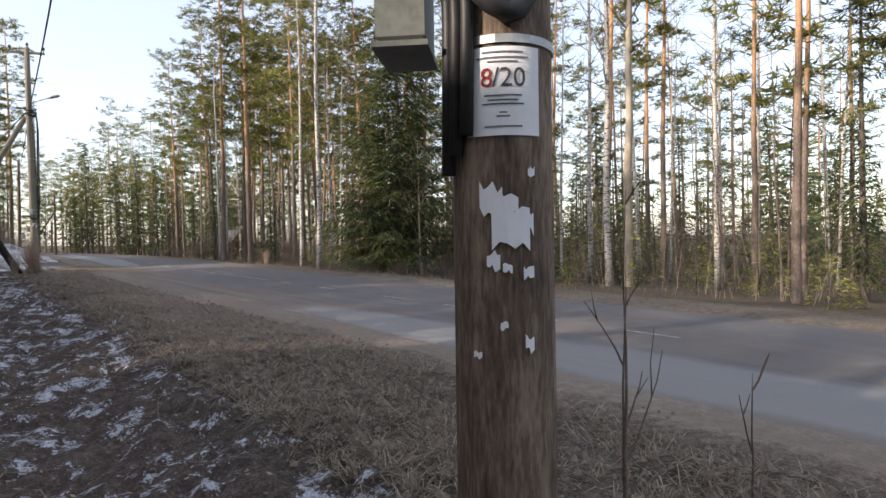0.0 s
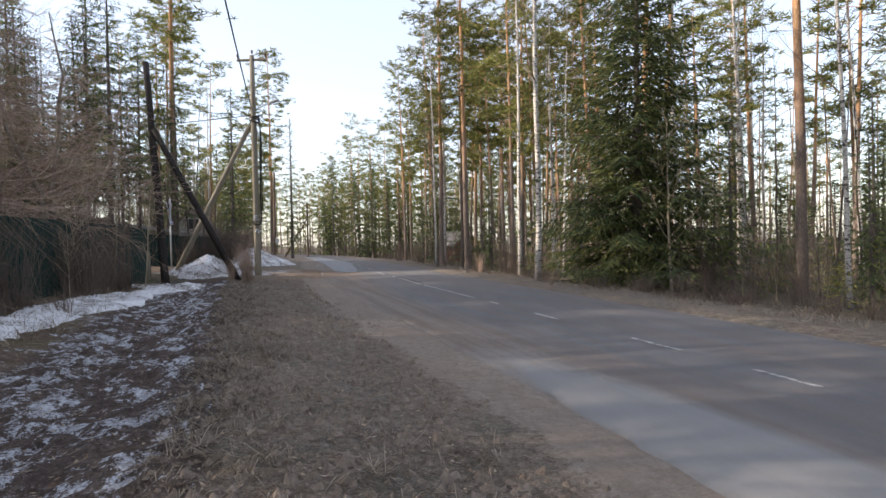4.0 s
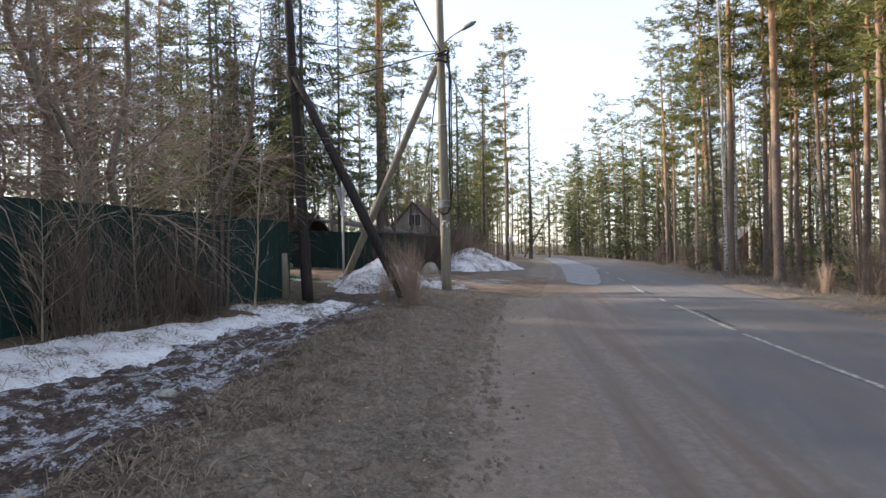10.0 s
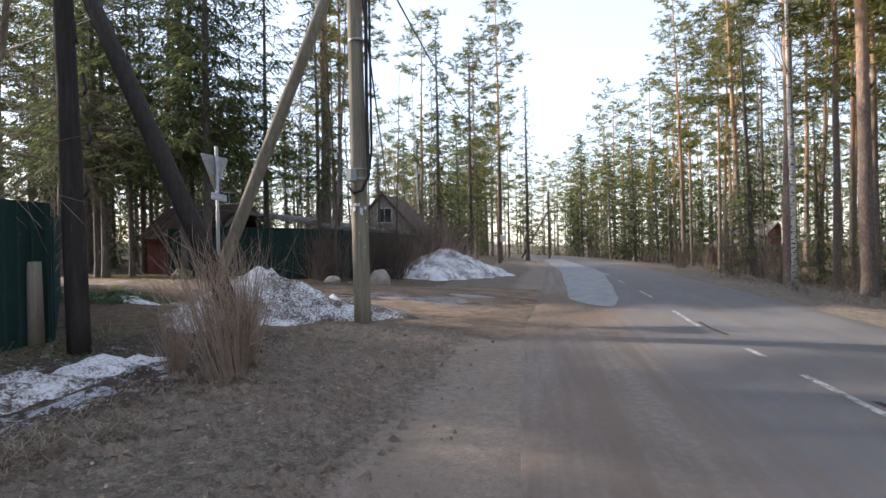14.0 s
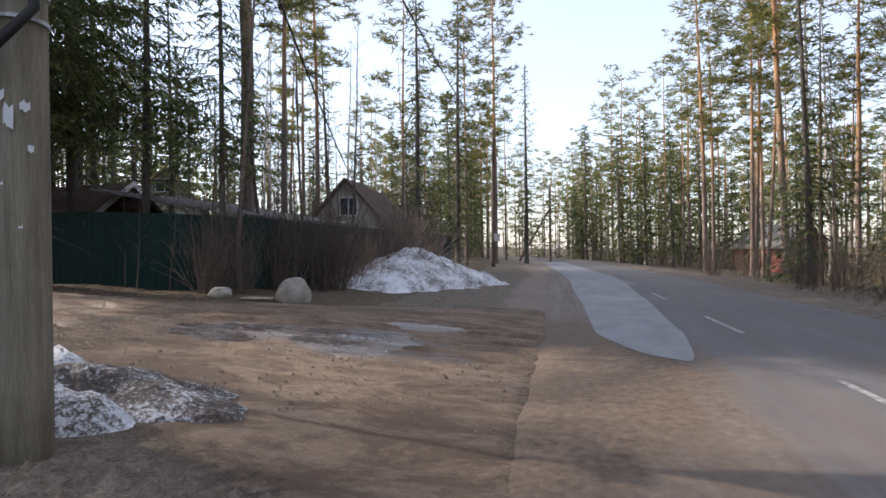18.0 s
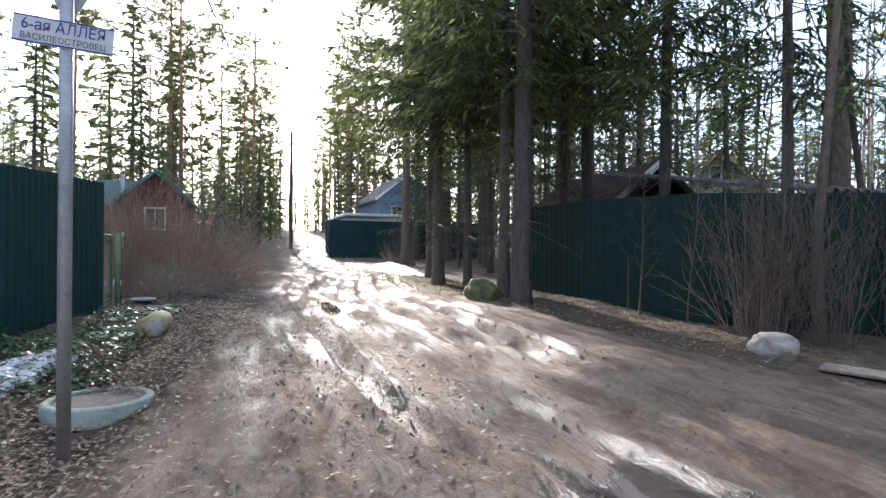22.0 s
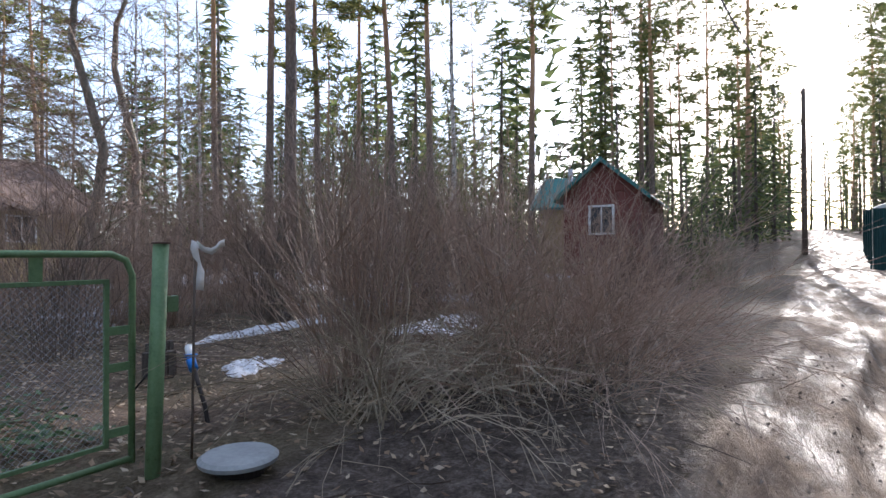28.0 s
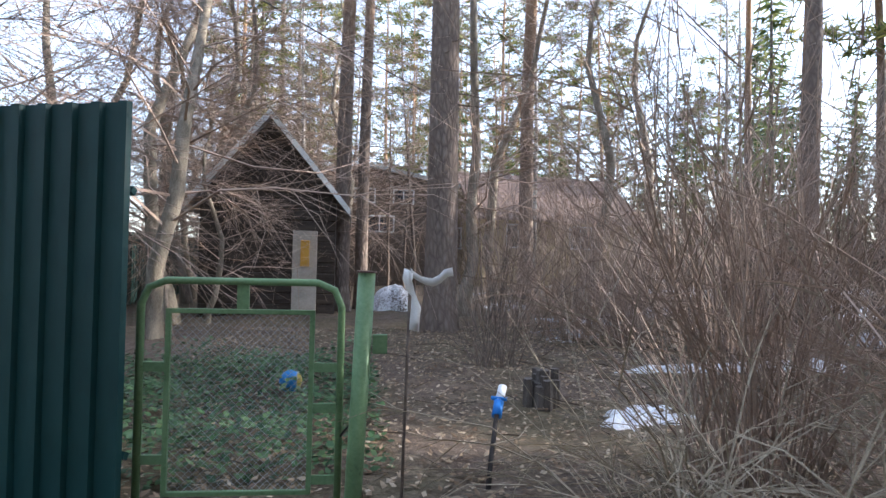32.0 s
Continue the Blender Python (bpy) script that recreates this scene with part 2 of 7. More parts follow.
    l.new(calc(n, l, "ADD", sp3.outputs[1], calc(n, l, "MULTIPLY_ADD", noise_tex(n, l, co, 2.2, 7, 0.65, (0.8, 1.3, 1)).outputs[0], 1.1, -0.55)), pool.inputs[0])
    pool = calc(n, l, "MULTIPLY", pool.outputs[0], calc(n, l, "MULTIPLY", sp3.outputs[1], 6.0, clamp=True))
    base = mix(n, l, pool, base, (0.25, 0.213, 0.185))
    edge3 = ramp(n, [(0.46, (0, 0, 0)), (0.54, (1, 1, 1))])
    patch = noise_tex(n, l, co, 2.8, 9, 0.78)
    l.new(calc(n, l, "ADD", snow, calc(n, l, "MULTIPLY_ADD", patch.outputs[0], 2.4, calc(n, l, "MULTIPLY_ADD", tex, 0.9, -1.6))), edge3.inputs[0])
    base = mix(n, l, calc(n, l, "MULTIPLY", edge3.outputs[0], calc(n, l, "MULTIPLY", snow, 12.0, clamp=True)), base, snowc.outputs[0])
    l.new(base, b.inputs["Base Color"])
    wet = ramp(n, [(0.40, (0, 0, 0)), (0.62, (1, 1, 1))])
    l.new(noise_tex(n, l, co, 1.6, 5, 0.6, (0.5, 1.6, 1)).outputs[0], wet.inputs[0])
    wetness = calc(n, l, "MULTIPLY", edge2.outputs[0], wet.outputs[0])
    at2 = n.new("ShaderNodeAttribute")
    at2.attribute_name = "wet"
    soaked = calc(n, l, "MULTIPLY", wetness, at2.outputs["Fac"])
    l.new(mix(n, l, calc(n, l, "MULTIPLY", soaked, 0.85, clamp=True), base, (0.07, 0.051, 0.038)), b.inputs["Base Color"])
    wetness = calc(n, l, "MULTIPLY", wetness, at2.outputs["Fac"])
    wetness = calc(n, l, "MAXIMUM", wetness, calc(n, l, "MULTIPLY", pool, 0.72))
    l.new(calc(n, l, "MAXIMUM", calc(n, l, "MULTIPLY_ADD", wetness, -0.75, 0.92), 0.12), b.inputs["Roughness"])
    l.new(calc(n, l, "MULTIPLY_ADD", wetness, 0.35, 0.2), b.inputs["Specular IOR Level"])
    drag = noise_tex(n, l, co, 3.2, 7, 0.7, (0.35, 2.4, 1))
    calm = calc(n, l, "MULTIPLY_ADD", edge0.outputs[0], -0.55, 1.0)
    relief = calc(n, l, "MULTIPLY_ADD", calc(n, l, "MULTIPLY", edge2.outputs[0], drag.outputs[0]), 1.5, calc(n, l, "MULTIPLY", tex, calm))
    relief = calc(n, l, "MULTIPLY", relief, calc(n, l, "SUBTRACT", 1.0, calc(n, l, "MULTIPLY", calc(n, l, "MAXIMUM", wetness, calc(n, l, "MULTIPLY", pool, 1.5)), 0.6, clamp=True)))
    bump(n, l, b, relief, 0.85, 0.045)
    return m


def asphalt_material():
    m, n, l, b = material("worn_asphalt", 0.85, 0, 0.35)
    at = n.new("ShaderNodeAttribute")
    at.attribute_name = "lane"
    sp = n.new("ShaderNodeSeparateColor")
    l.new(at.outputs["Color"], sp.inputs[0])
    co = n.new("ShaderNodeTexCoord").outputs["Object"]
    fine = noise_tex(n, l, co, 130, 3, 0.7)
    mid = noise_tex(n, l, co, 1.1, 7, 0.65, (1.6, 0.3, 1))
    grit = noise_tex(n, l, co, 12, 6, 0.7)
    r = ramp(n, [(0.25, (0.085, 0.082, 0.083)), (0.5, (0.14, 0.136, 0.136)), (0.75, (0.215, 0.208, 0.204))])
    l.new(calc(n, l, "MULTIPLY_ADD", fine.outputs[0], 0.6, calc(n, l, "MULTIPLY", mid.outputs[0], 0.42)), r.inputs[0])
    dustc = ramp(n, [(0.3, (0.165, 0.135, 0.11)), (0.7, (0.28, 0.235, 0.195))])
    l.new(grit.outputs[0], dustc.inputs[0])
    d = ramp(n, [(0.25, (0, 0, 0)), (0.8, (1, 1, 1))])
    l.new(calc(n, l, "ADD", sp.outputs[0], calc(n, l, "MULTIPLY_ADD", mid.outputs[0], 0.8, -0.4)), d.inputs[0])
    # brown wheel tracks drawn out along the road
    along = n.new("ShaderNodeCombineXYZ")
    sepp = n.new("ShaderNodeSeparateXYZ")
    l.new(co, sepp.inputs[0])
    l.new(calc(n, l, "MULTIPLY", sp.outputs[2], 14.0), along.inputs[0])
    l.new(calc(n, l, "MULTIPLY", sepp.outputs[1], 0.09), along.inputs[1])
    tracks = noise_tex(n, l, along.outputs[0], 1.6, 6, 0.62)
    tr = ramp(n, [(0.42, (0, 0, 0)), (0.6, (1, 1, 1))])
    l.new(tracks.outputs[0], tr.inputs[0])
    dusty = mix(n, l, calc(n, l, "MULTIPLY", tr.outputs[0], 0.7), dustc.outputs[0], (0.15, 0.112, 0.083))
    base = mix(n, l, calc(n, l, "MULTIPLY", d.outputs[0], 0.85), r.outputs[0], dusty)
    base = mix(n, l, calc(n, l, "MULTIPLY", tr.outputs[0], 0.4), base, (0.17, 0.127, 0.097))
    earthy = ramp(n, [(0.3, (0.095, 0.068, 0.047)), (0.55, (0.165, 0.12, 0.085)), (0.75, (0.25, 0.19, 0.14))])
    l.new(grit.outputs[0], earthy.inputs[0])
    mouth = ramp(n, [(0.3, (0, 0, 0)), (0.75, (1, 1, 1))])
    l.new(calc(n, l, "ADD", at.outputs["Alpha"], calc(n, l, "MULTIPLY_ADD", mid.outputs[0], 0.9, -0.45)), mouth.inputs[0])
    base = mix(n, l, mouth.outputs[0], base, earthy.outputs[0])
    g = ramp(n, [(0.3, (0, 0, 0)), (0.78, (1, 1, 1))])
    l.new(calc(n, l, "ADD", sp.outputs[1], calc(n, l, "MULTIPLY_ADD", mid.outputs[0], 0.7, -0.35)), g.inputs[0])
    base = mix(n, l, calc(n, l, "MULTIPLY", g.outputs[0], 0.7), base, (0.27, 0.272, 0.272))
    l.new(base, b.inputs["Base Color"])
    bump(n, l, b, calc(n, l, "MULTIPLY_ADD", calc(n, l, "MULTIPLY", d.outputs[0], grit.outputs[0]), 1.6, fine.outputs[0]), 0.5, 0.012)
    return m


def snow_material(name, dirt):
    m, n, l, b = material(name, 0.65, 0, 0.3)
    co = n.new("ShaderNodeTexCoord").outputs["Object"]
    a = noise_tex(n, l, co, 1.5, 8, 0.7)
    c = noise_tex(n, l, co, 24, 6, 0.8)
    f = calc(n, l, "MULTIPLY_ADD", c.outputs[0], 0.5, calc(n, l, "MULTIPLY", a.outputs[0], 0.5))
    r = ramp(n, [(dirt - 0.08, (0.075, 0.058, 0.046)), (dirt - 0.025, (0.22, 0.19, 0.17)), (dirt + 0.03, (0.7, 0.7, 0.72)), (dirt + 0.14, (0.88, 0.89, 0.91))])
    l.new(f, r.inputs[0])
    l.new(r.outputs[0], b.inputs["Base Color"])
    b.inputs["Subsurface Weight"].default_value = 0.0
    bump(n, l, b, f, 0.8, 0.05)
    return m


GROUND, ASPHALT = ground_material(), asphalt_material()
SPECKLED_SNOW = snow_material("speckled_snow", 0.475)
MUDDY_SNOW = snow_material("muddy_snow", 0.56)
SNOW, DIRTY_SNOW = snow_material("old_snow", 0.45), snow_material("dirty_snow", 0.5)
PINE_BARK, BIRCH_BARK = pine_bark_material(), birch_bark_material()
SPRUCE_BARK = grained("spruce_bark", [(0.3, (0.05, 0.042, 0.036)), (0.55, (0.125, 0.105, 0.09)), (0.8, (0.21, 0.18, 0.16))], 7, (2, 2, 0.7), bumps=0.8, dist=0.03, random_tint=0.4)
TWIG = grained("twig_bark", [(0.3, (0.06, 0.045, 0.036)), (0.6, (0.165, 0.127, 0.102)), (0.8, (0.27, 0.215, 0.17))], 8, bumps=0, random_tint=0.5)
RED_TWIG = grained("reddish_twig_bark", [(0.3, (0.2, 0.145, 0.11)), (0.6, (0.4, 0.295, 0.225)), (0.8, (0.52, 0.42, 0.33))], 8, bumps=0, random_tint=0.4)
PALE_TWIG = grained("pale_twig_bark", [(0.3, (0.19, 0.155, 0.11)), (0.6, (0.38, 0.315, 0.225)), (0.8, (0.5, 0.43, 0.32))], 8, bumps=0, random_tint=0.4)
PINE_NEEDLES = leafy("pine_needles", [(0, (0.06, 0.08, 0.03)), (0.5, (0.155, 0.165, 0.05)), (1, (0.29, 0.265, 0.08))], through_light=0.38)
SPRUCE_NEEDLES = leafy("spruce_needles", [(0, (0.045, 0.07, 0.032)), (0.55, (0.115, 0.15, 0.058)), (1, (0.25, 0.25, 0.09))], through_light=0.45)
GOLD_LEAF = leafy("young_yellow_green_needles", [(0, (0.12, 0.13, 0.03)), (0.5, (0.24, 0.23, 0.06)), (1, (0.36, 0.32, 0.1))], through_light=0.45)
DRY_GRASS = leafy("dry_grass", [(0, (0.09, 0.064, 0.045)), (0.5, (0.23, 0.183, 0.13)), (1, (0.43, 0.37, 0.29))], 0.2)
DEAD_LEAF = leafy("dead_leaves", [(0, (0.12, 0.075, 0.045)), (0.4, (0.27, 0.19, 0.12)), (0.8, (0.4, 0.31, 0.21)), (1, (0.52, 0.43, 0.32))], 0.2)
MOSS_GRASS = leafy("short_yellow_green_grass", [(0, (0.14, 0.13, 0.045)), (0.5, (0.25, 0.23, 0.08)), (1, (0.38, 0.34, 0.14))], 0.2)
IVY_LEAF = leafy("green_leaves", [(0, (0.025, 0.06, 0.025)), (0.5, (0.06, 0.12, 0.045)), (1, (0.13, 0.2, 0.085))], 0.3, rough=0.4)
POLE_WOOD = grained("weathered_pole_wood", [(0.3, (0.1, 0.085, 0.062)), (0.5, (0.21, 0.185, 0.14)), (0.75, (0.33, 0.3, 0.235))], 3, (6, 6, 0.35), bumps=0.6, dist=0.012)
BROWN_POLE = grained("brown_pole_wood", [(0.34, (0.025, 0.018, 0.014)), (0.5, (0.1, 0.072, 0.053)), (0.68, (0.24, 0.185, 0.14))], 2.6, (4, 4, 0.7), bumps=0.6, dist=0.012)
TARRED = grained("tarred_pole_wood", [(0.3, (0.012, 0.01, 0.009)), (0.55, (0.032, 0.026, 0.023)), (0.8, (0.075, 0.062, 0.053))], 3, (6, 6, 0.35), bumps=0.7, dist=0.012)
FENCE_GREEN = grained("green_profiled_metal", [(0.3, (0.007, 0.036, 0.037)), (0.5, (0.01, 0.048, 0.048)), (0.8, (0.018, 0.066, 0.065))], 1.6, (1, 1, 0.5), rough=0.5, spec=0.3, bumps=0.05, dist=0.005)
# the green sheet again, with the shade of the trees put into its colour
FENCE_SHADED = grained("shaded_green_metal", [(0.3, (0.007, 0.024, 0.021)), (0.5, (0.01, 0.032, 0.028)), (0.8, (0.02, 0.047, 0.041))], 1.6, (1, 1, 0.5), rough=0.6, spec=0.25, bumps=0.08, dist=0.005)
GATE_GREEN = grained("flaked_green_paint", [(0.3, (0.05, 0.075, 0.035)), (0.42, (0.12, 0.2, 0.095)), (0.62, (0.17, 0.27, 0.135)), (0.8, (0.24, 0.31, 0.18))], 7, rough=0.5, bumps=0.3, dist=0.004)
GALV = grained("dull_zinc", [(0.3, (0.26, 0.27, 0.28)), (0.7, (0.5, 0.51, 0.52))], 4, rough=0.5, metal=0.6, bumps=0.1, dist=0.004)
GREY_METAL = grained("grey_painted_metal", [(0.3, (0.2, 0.21, 0.21)), (0.7, (0.36, 0.38, 0.38))], 4, rough=0.5, bumps=0.1, dist=0.004)
BOX_GREY = grained("olive_grey_metal", [(0.3, (0.09, 0.095, 0.085)), (0.7, (0.19, 0.2, 0.18))], 4, rough=0.5, bumps=0.1, dist=0.004)
BLACK_RUBBER = grained("black_cable", [(0.3, (0.012, 0.012, 0.013)), (0.7, (0.03, 0.03, 0.032))], 6, rough=0.5, bumps=0)
CONCRETE = grained("weathered_concrete", [(0.3, (0.2, 0.19, 0.17)), (0.5, (0.35, 0.335, 0.3)), (0.75, (0.5, 0.485, 0.45))], 5, bumps=0.6, dist=0.012)
GARDEN_BARK = grained("lichened_garden_bark", [(0.3, (0.075, 0.062, 0.048)), (0.5, (0.2, 0.17, 0.13)), (0.72, (0.36, 0.31, 0.24))], 6, (1.5, 1.5, 0.6), bumps=0.8, dist=0.03)
CLOD = grained("dry_earth_clods", [(0.3, (0.075, 0.057, 0.043)), (0.5, (0.17, 0.134, 0.104)), (0.7, (0.28, 0.228, 0.184))], 6, bumps=0.6, dist=0.01)
MUD_CLOD = grained("wet_mud_clods", [(0.3, (0.045, 0.033, 0.025)), (0.5, (0.095, 0.07, 0.052)), (0.7, (0.16, 0.122, 0.092))], 6, rough=0.5, bumps=0.6, dist=0.01)
STONE = grained("granite_boulder", [(0.3, (0.14, 0.12, 0.1)), (0.5, (0.31, 0.275, 0.235)), (0.75, (0.47, 0.43, 0.38))], 3, bumps=0.8, dist=0.03)
MOSSY = grained("mossy_stone", [(0.36, (0.05, 0.045, 0.035)), (0.5, (0.12, 0.11, 0.06)), (0.64, (0.2, 0.2, 0.06))], 4, bumps=0.8, dist=0.03)
PAPER = grained("white_paper", [(0.3, (0.62, 0.63, 0.66)), (0.7, (0.74, 0.75, 0.78))], 5, rough=0.7, bumps=0.1, dist=0.003)
INK = grained("grey_print", [(0.3, (0.08, 0.08, 0.09)), (0.7, (0.14, 0.14, 0.15))], 9, bumps=0)
RED_INK = grained("red_print", [(0.3, (0.42, 0.06, 0.05)), (0.7, (0.55, 0.1, 0.08))], 9, bumps=0)
BLUE_INK = grained("blue_print", [(0.3, (0.05, 0.07, 0.25)), (0.7, (0.08, 0.1, 0.32))], 9, bumps=0)
OCHRE = grained("ochre_plastic", [(0.3, (0.5, 0.27, 0.04)), (0.7, (0.62, 0.36, 0.07))], 9, bumps=0)
WHITE_LINE = grained("worn_road_paint", [(0.44, (0.13, 0.125, 0.12)), (0.54, (0.36, 0.355, 0.34)), (0.7, (0.6, 0.59, 0.57))], 9, bumps=0.2, dist=0.004)
BLUE_PLASTIC = grained("blue_plastic", [(0.3, (0.02, 0.14, 0.5)), (0.7, (0.04, 0.24, 0.66))], 6, rough=0.4, bumps=0)
CLOTH = grained("white_ribbon_cloth", [(0.3, (0.66, 0.66, 0.66)), (0.7, (0.84, 0.84, 0.83))], 14, rough=0.9, bumps=0.2, dist=0.003)
HUT_LOG = grained("old_black_logs", [(0.3, (0.022, 0.017, 0.013)), (0.55, (0.06, 0.046, 0.036)), (0.8, (0.12, 0.098, 0.08))], 2.5, (0.6, 0.6, 5), bumps=0.5, dist=0.02)
LOG_WALL = grained("dark_log_wall", [(0.3, (0.045, 0.033, 0.025)), (0.55, (0.115, 0.088, 0.066)), (0.8, (0.2, 0.16, 0.125))], 2.5, (0.6, 0.6, 5), bumps=0.5, dist=0.02)
RED_WALL = grained("red_plank_wall", [(0.3, (0.1, 0.036, 0.03)), (0.55, (0.17, 0.062, 0.05)), (0.8, (0.25, 0.105, 0.085))], 3, (3, 3, 0.5), bumps=0.4)
PALE_WALL = grained("pale_plaster_wall", [(0.3, (0.33, 0.29, 0.24)), (0.55, (0.46, 0.42, 0.35)), (0.8, (0.57, 0.53, 0.46))], 3, bumps=0.5)
OCHRE_WALL = grained("faded_ochre_wall", [(0.3, (0.28, 0.21, 0.1)), (0.7, (0.44, 0.35, 0.19))], 3, bumps=0.3)
BLUE_WALL = grained("blue_grey_wall", [(0.3, (0.13, 0.19, 0.28)), (0.7, (0.22, 0.3, 0.4))], 3, bumps=0.3)
WHITE_WALL = grained("white_painted_wall", [(0.3, (0.62, 0.62, 0.6)), (0.7, (0.78, 0.78, 0.76))], 3, bumps=0.2)
SLATE = grained("grey_fibre_cement", [(0.3, (0.11, 0.105, 0.1)), (0.55, (0.22, 0.21, 0.2)), (0.8, (0.34, 0.33, 0.31))], 3, bumps=0.5)
GREEN_ROOF = grained("green_metal_roof", [(0.3, (0.035, 0.12, 0.11)), (0.7, (0.06, 0.2, 0.18))], 3, rough=0.5, bumps=0.1)
BROWN_ROOF = grained("brown_roofing", [(0.3, (0.07, 0.048, 0.04)), (0.7, (0.15, 0.1, 0.08))], 3, bumps=0.3)
WINDOW_WHITE = grained("white_window_paint", [(0.3, (0.6, 0.6, 0.58)), (0.7, (0.78, 0.78, 0.76))], 6, bumps=0.1)


def glass_material():
    m, n, l, b = material("dark_window_glass", 0.08, 0, 0.5)
    co = n.new("ShaderNodeTexCoord").outputs["Object"]
    r = ramp(n, [(0.3, (0.015, 0.018, 0.022)), (0.7, (0.05, 0.06, 0.075))])
    l.new(noise_tex(n, l, co, 2.0, 3).outputs[0], r.inputs[0])
    l.new(r.outputs[0], b.inputs["Base Color"])
    return m


def water_material():
    m, n, l, b = material("muddy_water", 0.05, 0, 0.4)
    co = n.new("ShaderNodeTexCoord").outputs["Object"]
    ns = noise_tex(n, l, co, 2.0, 4)
    r = ramp(n, [(0.3, (0.06, 0.042, 0.026)), (0.7, (0.11, 0.08, 0.052))])
    l.new(ns.outputs[0], r.inputs[0])
    l.new(r.outputs[0], b.inputs["Base Color"])
    bump(n, l, b, ns.outputs[0], 0.03, 0.01)
    return m


GLASS, WATER = glass_material(), water_material()


# ---- mesh helpers ----
class Shape:
    """Collects vertices and faces, then makes one mesh object of them."""

    def __init__(self):
        self.v, self.f = [], []

    def tube(self, pts, radii, sides=6, cap=True):
        base = len(self.v)
        pts = [Vector(p) for p in pts]
        side = None
        for i, p in enumerate(pts):
            d = (pts[min(i + 1, len(pts) - 1)] - pts[max(i - 1, 0)]).normalized()
            if side is None:
                side = d.cross(Vector((0.31, 0.17, 0.93)))
                if side.length < 0.1:
                    side = d.cross(Vector((1, 0, 0)))
            side = (side - d * side.dot(d)).normalized()
            up = d.cross(side)
            for k in range(sides):
                a = math.tau * k / sides
                self.v.append(p + (side * math.cos(a) + up * math.sin(a)) * radii[i])
        for i in range(len(pts) - 1):
            for k in range(sides):
                a, b = base + i * sides + k, base + i * sides + (k + 1) % sides
                self.f.append((a, b, b + sides, a + sides))
        if cap:
            self.f.append(tuple(base + (len(pts) - 1) * sides + k for k in range(sides)))
            self.f.append(tuple(base + sides - 1 - k for k in range(sides)))

    def poly(self, *pts):
        base = len(self.v)
        self.v.extend(Vector(p) for p in pts)
        self.f.append(tuple(range(base, base + len(pts))))

    def box(self, x0, y0, z0, x1, y1, z1, m=None, bevel=0.0):
        base = len(self.v)
        if bevel:
            b = bevel
            ring = lambda ins, z: [(x0 + ins + b * 0, y0 + ins, z), (x1 - ins, y0 + ins, z), (x1 - ins, y1 - ins, z), (x0 + ins, y1 - ins, z)]
            rows = ring(b, z0) + ring(0, z0 + b) + ring(0, z1 - b) + ring(b, z1)
            quads = [(3, 2, 1, 0)] + [(4 * r + k, 4 * r + (k + 1) % 4, 4 * r + 4 + (k + 1) % 4, 4 * r + 4 + k) for r in range(3) for k in range(4)] + [(12, 13, 14, 15)]
        else:
            rows = [(x0, y0, z0), (x1, y0, z0), (x1, y1, z0), (x0, y1, z0), (x0, y0, z1), (x1, y0, z1), (x1, y1, z1), (x0, y1, z1)]
            quads = [(3, 2, 1, 0), (0, 1, 5, 4), (1, 2, 6, 5), (2, 3, 7, 6), (3, 0, 4, 7), (4, 5, 6, 7)]
        self.v.extend((m @ Vector(p)) if m else Vector(p) for p in rows)
        self.f.extend(tuple(base + i for i in q) for q in quads)

    def prism(self, outline, depth, m):
        """A flat outline in x, z, thickened along y by depth."""
        base, n = len(self.v), len(outline)
        self.v.extend(m @ Vector((x, 0, z)) for x, z in outline)
        self.v.extend(m @ Vector((x, depth, z)) for x, z in outline)
        self.f.append(tuple(base + i for i in range(n)))
        self.f.append(tuple(base + n + n - 1 - i for i in range(n)))
        self.f.extend((base + i, base + n + i, base + n + (i + 1) % n, base + (i + 1) % n) for i in range(n))

    def mesh(self, name, mat, smooth=False):
        me = bpy.data.meshes.new(name)
        me.from_pydata([tuple(p) for p in self.v], [], self.f)
        me.materials.append(mat)
        if smooth:
            me.polygons.foreach_set("use_smooth", [True] * len(me.polygons))
        me.update()
        return me

    def part(self, name, mat, parent=None, label="", smooth=False):
        ob = new(name, self.mesh(name, mat, smooth))
        if parent:
            ob.parent = parent
        return tagged(ob, label) if label else ob


def thing(name, m, label, category, group="", kind=""):
    e = new(name)
    e.matrix_world = m
    return tagged(e, label, category, group, kind)


def lerp(x, xs, ys):
    return float(np.interp(x, xs, ys))


# ---- the lie of the land ----
ROAD_Y = (-120, -20, 0, 16.5, 29.5, 33, 37.5, 43, 60, 90, 110, 130, 200)
ROAD_X = (30, 11.8, 8.2, 5.7, 3.28, 2.87, 2.3, 2.0, 0.6, -3.5, -8, -16, -60)


def road_x(y):
    return np.interp(y, ROAD_Y, ROAD_X)


def road_z(y):
    return np.interp(y, (-60, 0, 16, 29, 34), (-0.9, -0.5, -0.27, -0.03, 0.0))


LANE_X = (-200, -60, -25, -12, -8, -4, 0, 4)
LANE_Y = (56.5, 45.5, 41.9, 40.6, 40.3, 40.6, 41.2, 41.5)


def lane_y(x):
    return np.interp(x, LANE_X, LANE_Y)


def lane_half(x):
    return np.interp(x, (-60, -20, -12, -8, -5, -2.5, 0), (1.7, 1.8, 2.0, 2.6, 3.4, 4.6, 6.0))


